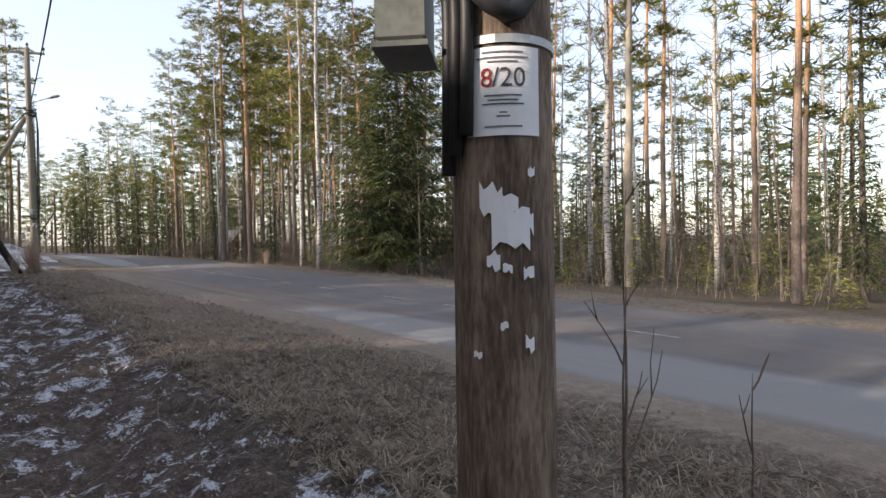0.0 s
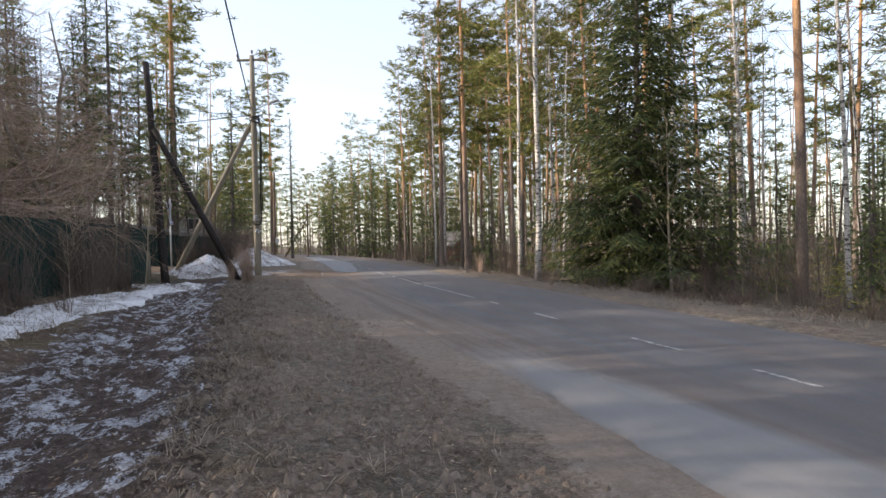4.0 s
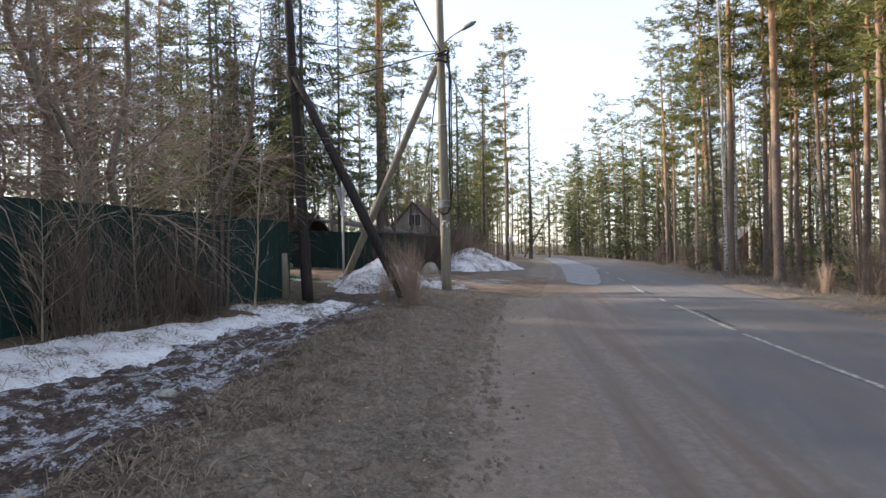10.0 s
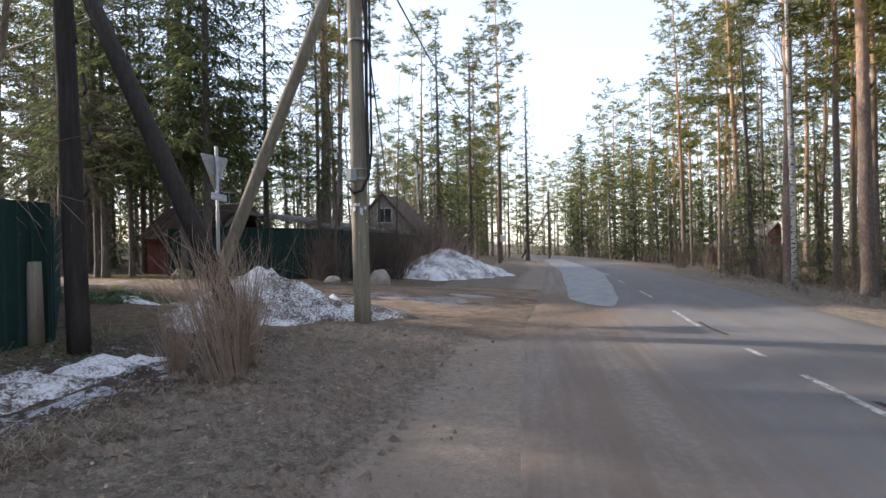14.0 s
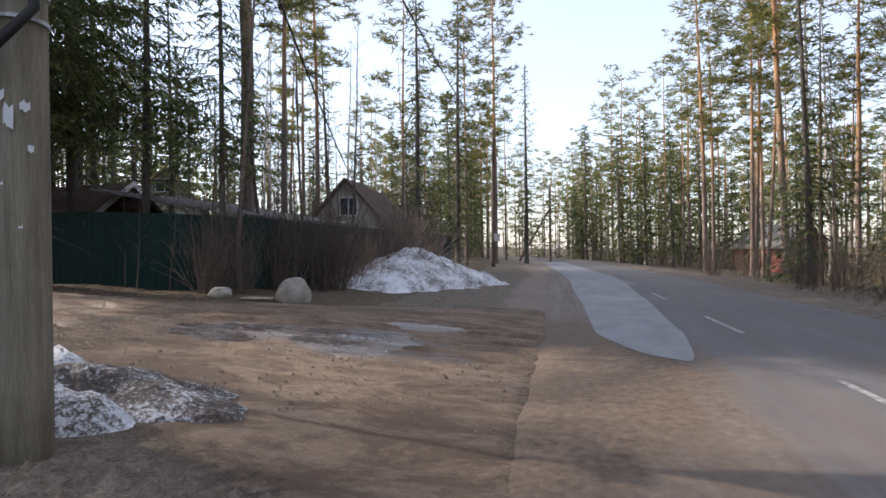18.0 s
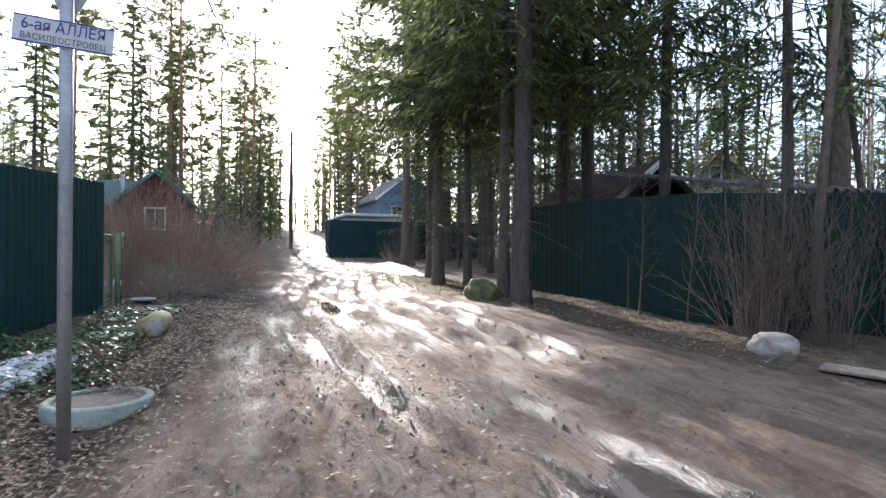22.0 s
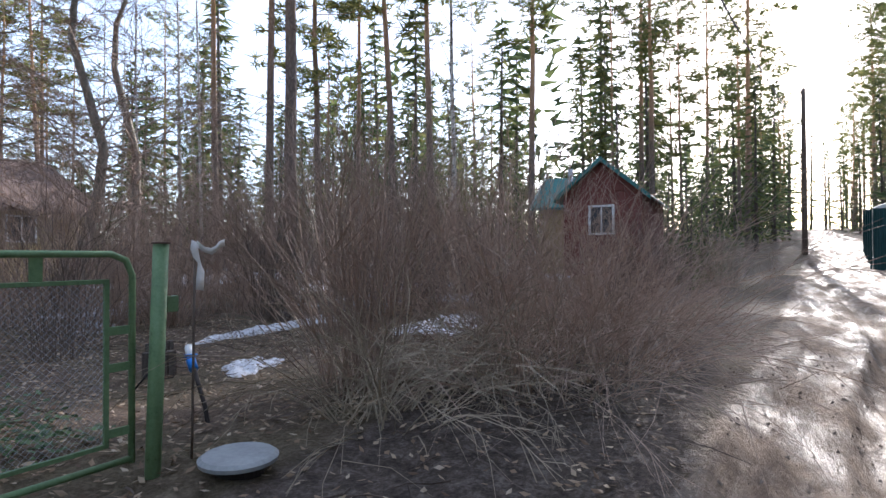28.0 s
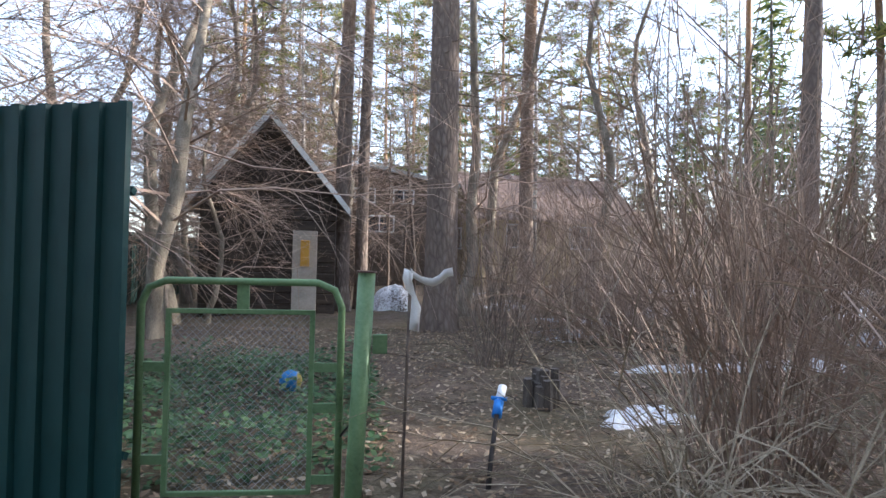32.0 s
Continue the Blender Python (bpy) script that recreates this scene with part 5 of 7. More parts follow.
for z, a0 in ((7.05, 0), (7.2, 60), (6.95, 130)):
    bent(pole2, "cable_coil", [around(0.2 + 0.03 * math.sin(k * 1.3 + a0), a0 + 36 * k, z + 0.06 * math.sin(k * 0.9)) for k in range(11)], 0.03, BLACK_RUBBER)
bent(pole2, "cable", [around(0.17, -20, 7.1), around(0.24, -15, 6.6), around(0.2, -14, 5), around(0.19, -16, 3.4), around(0.22, -20, 2.6), around(0.3, -60, 2.33), around(0.2, -95, 2.3), around(0.24, -140, 2.45)], 0.03, BLACK_RUBBER)
bent(pole2, "cable", [around(0.18, 5, 7.2), around(0.26, 0, 6.3), around(0.24, 2, 4.5), around(0.24, 0, 3.1), around(0.2, -6, 2.7)], 0.02, BLACK_RUBBER)
for z in (2.55, 2.72, 5.0):
    strap(pole2, z, 0.152, GALV, 0.022)
s = Shape()
ms = Matrix.Rotation(radians(-120), 4, "Z")
s.box(0.16, -0.01, 2.5, 0.28, 0.13, 2.72, ms, 0.012)
s.part("switch_box", GREY_METAL, pole2, "small grey switch box")
for i, (a, z, w, h) in enumerate(((-90, 2.1, 0.12, 0.07), (-60, 1.98, 0.05, 0.16), (-30, 2.05, 0.05, 0.08), (-20, 1.8, 0.03, 0.06), (-75, 1.6, 0.02, 0.03), (-40, 1.35, 0.02, 0.03), (-110, 2.02, 0.06, 0.1))):
    scrap(pole2, 0.149, a, z, w, h, 40 + i)
brace((-7.19, 36.39, 0.1), (-3.62, 36.05, 7.05), 0.125, 0.1, POLE_WOOD, "slanting weathered timber brace leaning on the pole")

# the tarred pole and its brace
pole3 = utility_pole(-6.45, 32.95, (-0.62, 0.3), 8.75, 0.15, 0.11, TARRED, "tarred black leaning utility pole beside the fence")
for k in range(9):
    a, z = 40 * k, 2.2 + 0.75 * k
    bent(pole3, "wire_clamp", [around(0.14, a, z), around(0.2, a + 8, z + 0.1), around(0.15, a + 10, z + 0.32)], 0.02, BLACK_RUBBER)
brace((-3.62, 33.1, -0.1), (-6.8, 33.1, 6.2), 0.135, 0.105, TARRED, "slanting dark timber brace of the tarred pole")
s = Shape()
s.tube([Vector((-7.0, 32.75, gz(-7, 32.75) - 0.1)), Vector((-7.02, 32.76, 1.0)), Vector((-7.05, 32.78, 1.42))], [0.11, 0.1, 0.09], 10)
tagged(s.part("stub_post", POLE_WOOD, smooth=True), "short grey timber stub beside the fence corner", "post")

# poles farther off
for x, y, h, ln in ((-6.9, 69.9, 9.0, 0.1), (-5.2, 93.5, 8.0, 0.0), (-45.5, 42.3, 8.5, 0.0), (8.2, -24, 9, 0)):
    utility_pole(x, y, (ln, 0), h, 0.14, 0.1, BROWN_POLE, "distant brown wooden utility pole")
brace((-8.4, 93.0, 0.1), (-5.2, 93.5, 5.6), 0.12, 0.1, BROWN_POLE, "distant timber brace leaning on a pole")
s = Shape()
s.box(-6.78, 69.6, 1.9, -6.4, 69.75, 2.4, None, 0.02)
tagged(s.part("junction_box", WHITE_WALL), "white junction box on a distant pole", "box")


def wire(a, b, sag, r, label, name="overhead_cable"):
    s = Shape()
    a, b = Vector(a), Vector(b)
    pts = [a.lerp(b, k / 16) - Vector((0, 0, sag * 4 * (k / 16) * (1 - k / 16))) for k in range(17)]
    s.tube(pts, [r] * 17, 5)
    return tagged(s.part(name, BLACK_RUBBER, smooth=True), label, "cable", "overhead cables")


w2 = Vector((-3.45, 35.9, 7.45))
wire((-0.228, 5.9, 8.6), w2, 0.55, 0.022, "black overhead cable between two poles")
wire(w2, (-6.9, 69.9, 8.2), 0.6, 0.022, "black overhead cable between two poles")
wire(w2, (-7.0, 33.2, 7.3), 0.12, 0.014, "thin black cable between neighbouring poles")
wire((-7.0, 33.2, 7.3), (-22.0, 20.0, 5.0), 0.5, 0.014, "thin black cable towards a house")
wire(w2, (-11.4, 58.3, 4.5), 0.45, 0.024, "thin black cable towards a gabled house")
wire((-6.9, 69.9, 8.2), (-5.2, 93.5, 7.6), 0.4, 0.02, "black overhead cable between two poles")
wire(w2, (-45.5, 42.3, 8.2), 1.2, 0.018, "black overhead cable along the lane")

# ---- the road sign ----
SX, SY = -7.52, 37.41
sign = thing("road_sign", Matrix.Translation((SX, SY, gz(SX, SY))), "give-way sign seen from its grey back, with street plate", "road sign")
s = Shape()
s.tube([Vector((0, 0, -0.2)), Vector((0, 0, 3.65))], [0.038, 0.038], 14)
s.part("post", GALV, sign, smooth=True)
plate_z = 2.74 - gz(SX, SY)
s = Shape()
c = plate_z + 0.13
outline = []
for cx_, cz_, a0 in ((0, c + 0.03, 225), (0.42, c + 0.76, -30), (-0.42, c + 0.76, 90)):
    for k in range(5):
        a = radians(a0 + 30 * k + (0 if a0 != 225 else -15 + 0))
        outline.append((cx_ + 0.035 * math.cos(a), cz_ + 0.035 * math.sin(a)))
msign = Matrix.Translation((-0.045, 0, 0)) @ Matrix.Rotation(radians(90), 4, "Z")
s.prism(outline, 0.012, msign)
tri = s.part("triangle_plate", GALV, sign, "grey back of a triangular plate")
for zz, hw in ((c + 0.38, 0.23), (c + 0.62, 0.36)):
    s = Shape()
    s.box(-0.034, -hw, zz, -0.02, hw, zz + 0.045, None, 0.003)
    s.part("stiffening_rail", GALV, tri)
s = Shape()
s.tube([Vector((-0.046, -0.13, c + 0.3)), Vector((-0.041, -0.13, c + 0.3))], [0.052, 0.052], 18)
s.part("round_sticker", OCHRE, tri, "ochre round sticker")
s = Shape()
s.box(-0.045, 0.08, c + 0.27, -0.042, 0.2, c + 0.29)
s.part("printed_label", INK, tri)
for zz in (c + 0.4, c + 0.64):
    s = Shape()
    s.tube([Vector((0, 0, zz - 0.02)), Vector((0, 0, zz + 0.02))], [0.04, 0.04], 14)
    s.part("clamp", GALV, sign)
tilt = Matrix.Translation((0.042, 0, plate_z)) @ Matrix.Rotation(radians(-4), 4, "X")
s = Shape()
s.box(-0.006, -0.255, -0.08, 0.006, 0.255, 0.08, tilt, 0.003)
nameplate = s.part("street_plate", PAPER, sign, "white street name plate with blue border")
for zz in (-0.074, 0.074):
    s = Shape()
    s.box(0.0065, -0.255, zz - 0.004, 0.0085, 0.255, zz + 0.004, tilt)
    s.part("plate_border", BLUE_INK, nameplate)
words(nameplate, "6-ая АЛЛЕЯ", 0.09, tilt @ Matrix.Translation((0.009, 0, 0.026)) @ Matrix.Rotation(radians(90), 4, "Z") @ Matrix.Rotation(radians(90), 4, "X"), BLUE_INK, wide=0.85)
words(nameplate, "ВАСИЛЕОСТРОВЕЦ", 0.05, tilt @ Matrix.Translation((0.009, 0, -0.045)) @ Matrix.Rotation(radians(90), 4, "Z") @ Matrix.Rotation(radians(90), 4, "X"), INK, "small_lettering", 0.9)


# ---- stones, ring, beam, lid ----
def boulder(name, x, y, rx, ry, h, turn, mat, label, seed, flat=0.0, rugged=1.0):
    bm = bmesh.new()
    bmesh.ops.create_icosphere(bm, subdivisions=4, radius=1)
    for v in bm.verts:
        n1 = noise.noise(v.co * 1.1 + Vector((seed, 0, 0))) * 0.34 + noise.noise(v.co * 2.7 + Vector((0, seed, 0))) * 0.13 + noise.noise(v.co * 8 + Vector((0, 0, seed))) * 0.03
        v.co *= 1 + n1 * rugged
        if v.co.z > 0.75 - flat:
            v.co.z = 0.75 - flat + (v.co.z - 0.75 + flat) * 0.3
        v.co = Vector((v.co.x * rx, v.co.y * ry, v.co.z * h))
    me = bpy.data.meshes.new(name)
    bm.to_mesh(me)
    bm.free()
    me.materials.append(mat)
    me.polygons.foreach_set("use_smooth", [True] * len(me.polygons))
    ob = new(name, me)
    ob.matrix_world = pose(x, y, gz(x, y) + h * 0.35, 0, 0, turn)
    return tagged(ob, label, "boulder")


boulder("boulder", -6.35, 43.95, 0.35, 0.32, 0.38, 20, STONE, "large pale granite boulder beside the lane", 5.0, -0.3, 0.45)
boulder("boulder", -7.85, 43.55, 0.3, 0.17, 0.2, -10, STONE, "low pale stone beside the lane", 2.0, 0.1)
boulder("boulder", -12.9, 42.6, 0.32, 0.28, 0.26, 75, MOSSY, "mossy boulder at the foot of spruces", 6.0, -0.5)
boulder("stone", -3.2, 24.2, 0.09, 0.07, 0.07, 0, CONCRETE, "small pale stone on the verge", 4.0)
s = Shape()
s.box(-0.32, -0.13, 0.0, 0.32, 0.13, 0.03, pose(-6.95, 43.55, gz(-6.95, 43.55) + 0.03, 3, 2, 25), 0.006)
tagged(s.part("board", POLE_WOOD), "loose grey board lying on the ground", "board")

RX_, RY_2 = -8.38, 37.43
ring = thing("well_ring", Matrix.Translation((RX_, RY_2, gz(RX_, RY_2))), "concrete well ring with green rim filled with litter", "well ring")
s = Shape()
seg = 40
prof = ((0.365, -0.2), (0.365, 0.06), (0.355, 0.075), (0.315, 0.08), (0.305, 0.07), (0.305, -0.04))
for r, z in prof:
    s.v += [Vector((r * math.cos(math.tau * k / seg), r * math.sin(math.tau * k / seg), z)) for k in range(seg)]
s.f += [(i * seg + k, i * seg + (k + 1) % seg, (i + 1) * seg + (k + 1) % seg, (i + 1) * seg + k) for i in range(len(prof) - 1) for k in range(seg)]
RING = grained("faded_green_concrete", [(0.3, (0.13, 0.17, 0.13)), (0.5, (0.27, 0.32, 0.26)), (0.75, (0.44, 0.47, 0.41))], 4, bumps=0.5)
s.part("rim", RING, ring, smooth=True)
s = Shape()
s.tube([Vector((0, 0, -0.04)), Vector((0, 0, 0.055))], [0.304, 0.3], 40)
s.part("filling", GROUND, ring)

beam = Shape()
bz = gz(-10.45, 37.55)
ends = (Vector((-10.2, 37.52, bz + 0.07)), Vector((-10.75, 37.6, bz + 0.1)))
beam.tube([ends[0], ends[0].lerp(ends[1], 0.04), ends[0].lerp(ends[1], 0.5), ends[0].lerp(ends[1], 0.95), ends[1]], [0.1, 0.125, 0.13, 0.12, 0.09], 14)
MOSS_BEAM = grained("mossy_concrete", [(0.34, (0.3, 0.29, 0.26)), (0.48, (0.4, 0.385, 0.34)), (0.58, (0.27, 0.24, 0.07)), (0.75, (0.32, 0.27, 0.06))], 3, bumps=0.6)
tagged(beam.part("concrete_beam", MOSS_BEAM, smooth=True), "broken round concrete beam with yellow moss in the leaves", "beam")
s = Shape()
zz = gz(-13.62, 37.02)
s.tube([Vector((-13.62, 37.02, zz - 0.05)), Vector((-13.62, 37.02, zz + 0.05))], [0.12, 0.12], 20)
pipe = tagged(s.part("well_pipe", TARRED), "short pipe with round grey lid", "pipe")
s = Shape()
s.tube([Vector((-13.62, 37.02, zz + 0.05)), Vector((-13.62, 37.02, zz + 0.07)), Vector((-13.62, 37.02, zz + 0.085))], [0.185, 0.19, 0.17], 28)
s.part("lid", GREY_METAL, pipe)


# ---- gate, post and ribbon ----
GA, GB = Vector((-12.52, 36.58, 0)), Vector((-13.33, 36.63, 0))
gate_way = (GB - GA).normalized()
gate_w = (GB - GA).length
gbase = gz(-12.9, 36.45)
mg = Matrix.Translation((GA.x, GA.y, 0)) @ Matrix.Rotation(math.atan2(gate_way.y, gate_way.x), 4, "Z")
gate = thing("garden_gate", Matrix(), "green tube gate with wire mesh, paint flaking", "gate")
ztop, zlow = 1.705, gbase + 0.08
outer = [(0.0, zlow), (0.0, ztop - 0.1), (0.03, ztop - 0.03), (0.1, ztop), (gate_w - 0.1, ztop), (gate_w - 0.03, ztop - 0.03), (gate_w, ztop - 0.1), (gate_w, zlow)]
bent(gate, "outer_frame", [mg @ Vector((x, 0, z)) for x, z in outer], 0.016, GATE_GREEN)
bent(gate, "bottom_bar", [mg @ Vector((0, 0, zlow + 0.02)), mg @ Vector((gate_w, 0, zlow + 0.02))], 0.016, GATE_GREEN)
ix0, ix1, iz0, iz1 = 0.1, gate_w - 0.11, zlow + 0.1, ztop - 0.115
for x0, z0, x1, z1 in ((ix0, iz1 - 0.02, ix1, iz1), (ix0, iz0, ix1, iz0 + 0.02), (ix0, iz0, ix0 + 0.02, iz1), (ix1 - 0.02, iz0, ix1, iz1)):
    s = Shape()
    s.box(x0, -0.008, z0, x1, 0.008, z1, mg, 0.002)
    s.part("inner_bar", GATE_GREEN, gate)
for x0, z0, x1, z1 in ((gate_w * 0.47, iz1, gate_w * 0.53, ztop), (0, 1.33, ix0, 1.37), (ix1, 1.33, gate_w, 1.37), (ix1, 1.16, gate_w + 0.0, 1.2), (0, 0.95, ix0, 0.99), (ix1, 0.86, gate_w, 0.9)):
    s = Shape()
    s.box(x0, -0.005, z0, x1, 0.005, z1, mg, 0.002)
    s.part("lug", GATE_GREEN, gate)
s = Shape()
step = 0.03
n = int((ix1 - ix0 + iz1 - iz0) / step)
for k in range(n):
    for sg in (1, -1):
        c0 = k * step
        x0, z0 = (ix0 + min(c0, ix1 - ix0), iz0 + max(0, c0 - (ix1 - ix0)))
        d = min(x0 - ix0, iz1 - z0)
        x1, z1 = x0 - d, z0 + d
        if sg < 0:
            x0, x1 = ix0 + ix1 - x0, ix0 + ix1 - x1
        if d > 0.01:
            a, b = mg @ Vector((x0, 0.002 * sg, z0)), mg @ Vector((x1, 0.002 * sg, z1))
            s.tube([a, b], [0.0008, 0.0008], 3, False)
tagged(s.part("wire_mesh", GALV, gate), kind="stuff")
bent(gate, "latch_hook", [mg @ Vector((gate_w - 0.0, 0, 1.05)), mg @ Vector((gate_w + 0.03, -0.03, 1.1)), mg @ Vector((gate_w + 0.09, -0.04, 1.16))], 0.005, BLACK_RUBBER)

gp = thing("gate_post", Matrix(), "green painted steel gate post with rusty cap", "post")
s = Shape()
s.tube([Vector((-13.38, 36.7, 0.4)), Vector((-13.43, 36.7, 1.755))], [0.036, 0.036], 16)
s.part("tube", GATE_GREEN, gp, smooth=True)
s = Shape()
s.tube([Vector((-13.43, 36.7, 1.755)), Vector((-13.43, 36.7, 1.762))], [0.043, 0.043], 16)
s.part("cap", BROWN_ROOF, gp)
s = Shape()
s.box(-13.52, 36.69, 1.42, -13.46, 36.71, 1.5, None, 0.003)
s.part("hinge_plate", GATE_GREEN, gp)

ribbon = thing("ribbon_stake", Matrix(), "thin stake with a white cloth ribbon tied on", "stake")
kx, ky = -13.61, 36.72
bent(ribbon, "stake", [Vector((kx + 0.02, ky, gz(kx, ky) - 0.1)), Vector((kx + 0.01, ky, 1.2)), Vector((kx, ky, 1.765))], 0.007, TWIG)


def band(pts, width, name, parent):
    s = Shape()
    for i, (x, z, tw) in enumerate(pts):
        c = Vector((kx, ky + 0.012, 0)) + Vector((-x, 0.0, z))
        off = Vector((math.sin(tw), 0.3 * math.sin(3 * tw), math.cos(tw))) * (width / 2)
        s.v += [c - off, c + off]
    s.f += [(2 * i, 2 * i + 1, 2 * i + 3, 2 * i + 2) for i in range(len(pts) - 1)]
    ob = s.part(name, CLOTH, parent, smooth=True)
    so = ob.modifiers.new("thick", "SOLIDIFY")
    so.thickness = 0.0015
    return ob


band([(0.0, 1.76, 0.2), (0.02, 1.745, 0.3), (0.05, 1.728, 0.4), (0.09, 1.72, 0.2), (0.12, 1.735, 0.3), (0.145, 1.76, 0.5), (0.175, 1.768, 0.2)], 0.035, "ribbon_end", ribbon)
band([(-0.01, 1.77, 1.2), (-0.015, 1.73, 1.4), (0.0, 1.68, 1.2), (0.02, 1.65, 0.9), (0.025, 1.62, 1.3), (0.02, 1.57, 1.5), (0.018, 1.52, 1.4)], 0.04, "ribbon_tail", ribbon)


# ---- houses ----
def window_part(parent, m, w, h, frame_mat=WINDOW_WHITE, bars=1):
    """A window in the plane y = 0 of m, looking towards -y."""
    s = Shape()
    t = 0.07
    for x0, z0, x1, z1 in ((-w / 2, -h / 2, w / 2, -h / 2 + t), (-w / 2, h / 2 - t, w / 2, h / 2), (-w / 2, -h / 2 + t, -w / 2 + t, h / 2 - t), (w / 2 - t, -h / 2 + t, w / 2, h / 2 - t)):
        s.box(x0, -0.06, z0, x1, 0.02, z1, m)
    for k in range(bars):
        x = -w / 2 + w * (k + 1) / (bars + 1)
        s.box(x - 0.025, -0.05, -h / 2 + t, x + 0.025, 0.02, h / 2 - t, m)
    win = s.part("window", frame_mat, parent)
    g = Shape()
    g.box(-w / 2 + t, -0.02, -h / 2 + t, w / 2 - t, -0.012, h / 2 - t, m)
    g.part("pane", GLASS, win)
    return win


def planks(parent, m, w, z0, z1, mat, name="plank", gable=0.0, step=0.22, level=True):
    """Boards or logs across a front wall; with gable the rows shorten upwards."""
    rows = int((z1 - z0) / step)
    for k in range(rows):
        za = z0 + k * step
        half = w / 2 * (1 - (k + 0.6) / rows) if gable else w / 2
        if half < 0.1:
            continue
        s = Shape()
        s.box(-half, -0.035 - 0.012 * (k % 2), za + 0.008, half, 0.0, za + step - 0.008, m, 0.006)
        s.part(name, mat, parent)


def house(name, x, y, turn, w, deep, eave, peak, wall_mat, roof_mat, label, windows=(), overhang=0.35, edge=None, boards=True, base=None, back=False):
    """A gabled house: its front gable lies in the plane y = 0, centred on x = 0, and looks towards -y."""
    z = gz(x, y) if base is None else base
    m = Matrix.Translation((x, y, z)) @ Matrix.Rotation(radians(turn), 4, "Z")
    root = thing(name, Matrix(), label, "house")
    s = Shape()
    s.box(-w / 2, 0, -0.3, w / 2, deep, eave, m)
    wall = s.part("wall", wall_mat, root)
    s = Shape()
    s.prism([(-w / 2, eave), (w / 2, eave), (0, peak - 0.05)], deep, m)
    s.part("gable", wall_mat, root)
    if boards:
        planks(root, m, w, 0.0, eave, wall_mat)
        planks(root, m, w, eave, peak - 0.1, wall_mat, "gable_plank", 1.0)
    rise, run = peak - eave, w / 2
    k = (run + overhang) / run
    for sg in (-1, 1):
        s = Shape()
        xe, ze = sg * run * k, peak - rise * k
        n = 14
        for i in range(n):
            y0 = -overhang + (deep + 2 * overhang) * i / n
            y1 = -overhang + (deep + 2 * overhang) * (i + 1) / n
            for a, b, lift in ((y0, y0 + (y1 - y0) * 0.5, 0.03), (y0 + (y1 - y0) * 0.5, y1, 0.0)):
                s.poly(m @ Vector((0, a, peak + lift)), m @ Vector((0, b, peak + 0.03 - lift)), m @ Vector((xe, b, ze + 0.03 - lift)), m @ Vector((xe, a, ze + lift)))
        s.poly(m @ Vector((0, -overhang, peak - 0.08)), m @ Vector((xe, -overhang, ze - 0.08)), m @ Vector((xe, deep + overhang, ze - 0.08)), m @ Vector((0, deep + overhang, peak - 0.08)))
        s.part("roof", roof_mat, root)
        if edge:
            s = Shape()
            s.poly(m @ Vector((0, -overhang - 0.01, peak + 0.06)), m @ Vector((xe, -overhang - 0.01, ze + 0.06)), m @ Vector((xe, -overhang - 0.01, ze - 0.1)), m @ Vector((0, -overhang - 0.01, peak - 0.1)))
            s.poly(m @ Vector((0, -overhang + 0.03, peak + 0.06)), m @ Vector((0, -overhang + 0.03, peak - 0.1)), m @ Vector((xe, -overhang + 0.03, ze - 0.1)), m @ Vector((xe, -overhang + 0.03, ze + 0.06)))
            s.part("barge_board", edge, root)
    for wx, wz, ww, wh in windows:
        window_part(root, m @ Matrix.Translation((wx, -0.06, wz)), ww, wh)
    return root


# dark log hut in the yard
hut = house("log_hut", -11.6, 26.8, 180, 2.75, 4.2, 2.55, 4.2, HUT_LOG, SLATE, "small dark log hut with a steep mossy roof", (), 0.3, WHITE_WALL)
s = Shape()
mh = Matrix.Translation((-12.15, 26.95, gz(-12.2, 26.9))) @ Matrix.Rotation(radians(180), 4, "Z")
s.box(-0.05, 0.05, -0.2, 0.45, 1.9, 1.75, mh)
s.part("side_porch", PALE_WALL, hut, "pale plastered side porch")
s = Shape()
s.box(0.12, -0.02, 1.0, 0.3, 0.03, 1.55, mh, 0.01)
s.part("hanging_cloth", OCHRE, hut, "ochre cloth hung by the door")
# two-storey house far behind
house("country_house", -14.0, 12.6, 180, 7.5, 6, 4.9, 5.6, LOG_WALL, GALV, "two-storey dark timber house with white windows", ((-0.2, 4.2, 1.0, 0.7), (1.6, 4.2, 1.0, 0.7), (-1.8, 4.2, 1.0, 0.7), (0.5, 2.9, 1.4, 0.8), (-2.2, 2.9, 1.4, 0.8)), 0.5, GREY_METAL)
h3 = house("country_house", -18.6, 11.0, 98, 6.5, 8.0, 3.5, 5.7, OCHRE_WALL, BROWN_ROOF, "long low ochre house with a brown roof", ((0.0, 2.3, 1.1, 1.1),), 0.5, BROWN_ROOF)
for k in range(2):
    window_part(h3, Matrix.Translation((-20.8 - 3.2 * k, 14.0 - 0.45 * k, gz(-21, 14) + 2.3)) @ Matrix.Rotation(radians(188), 4, "Z"), 1.2, 1.1)
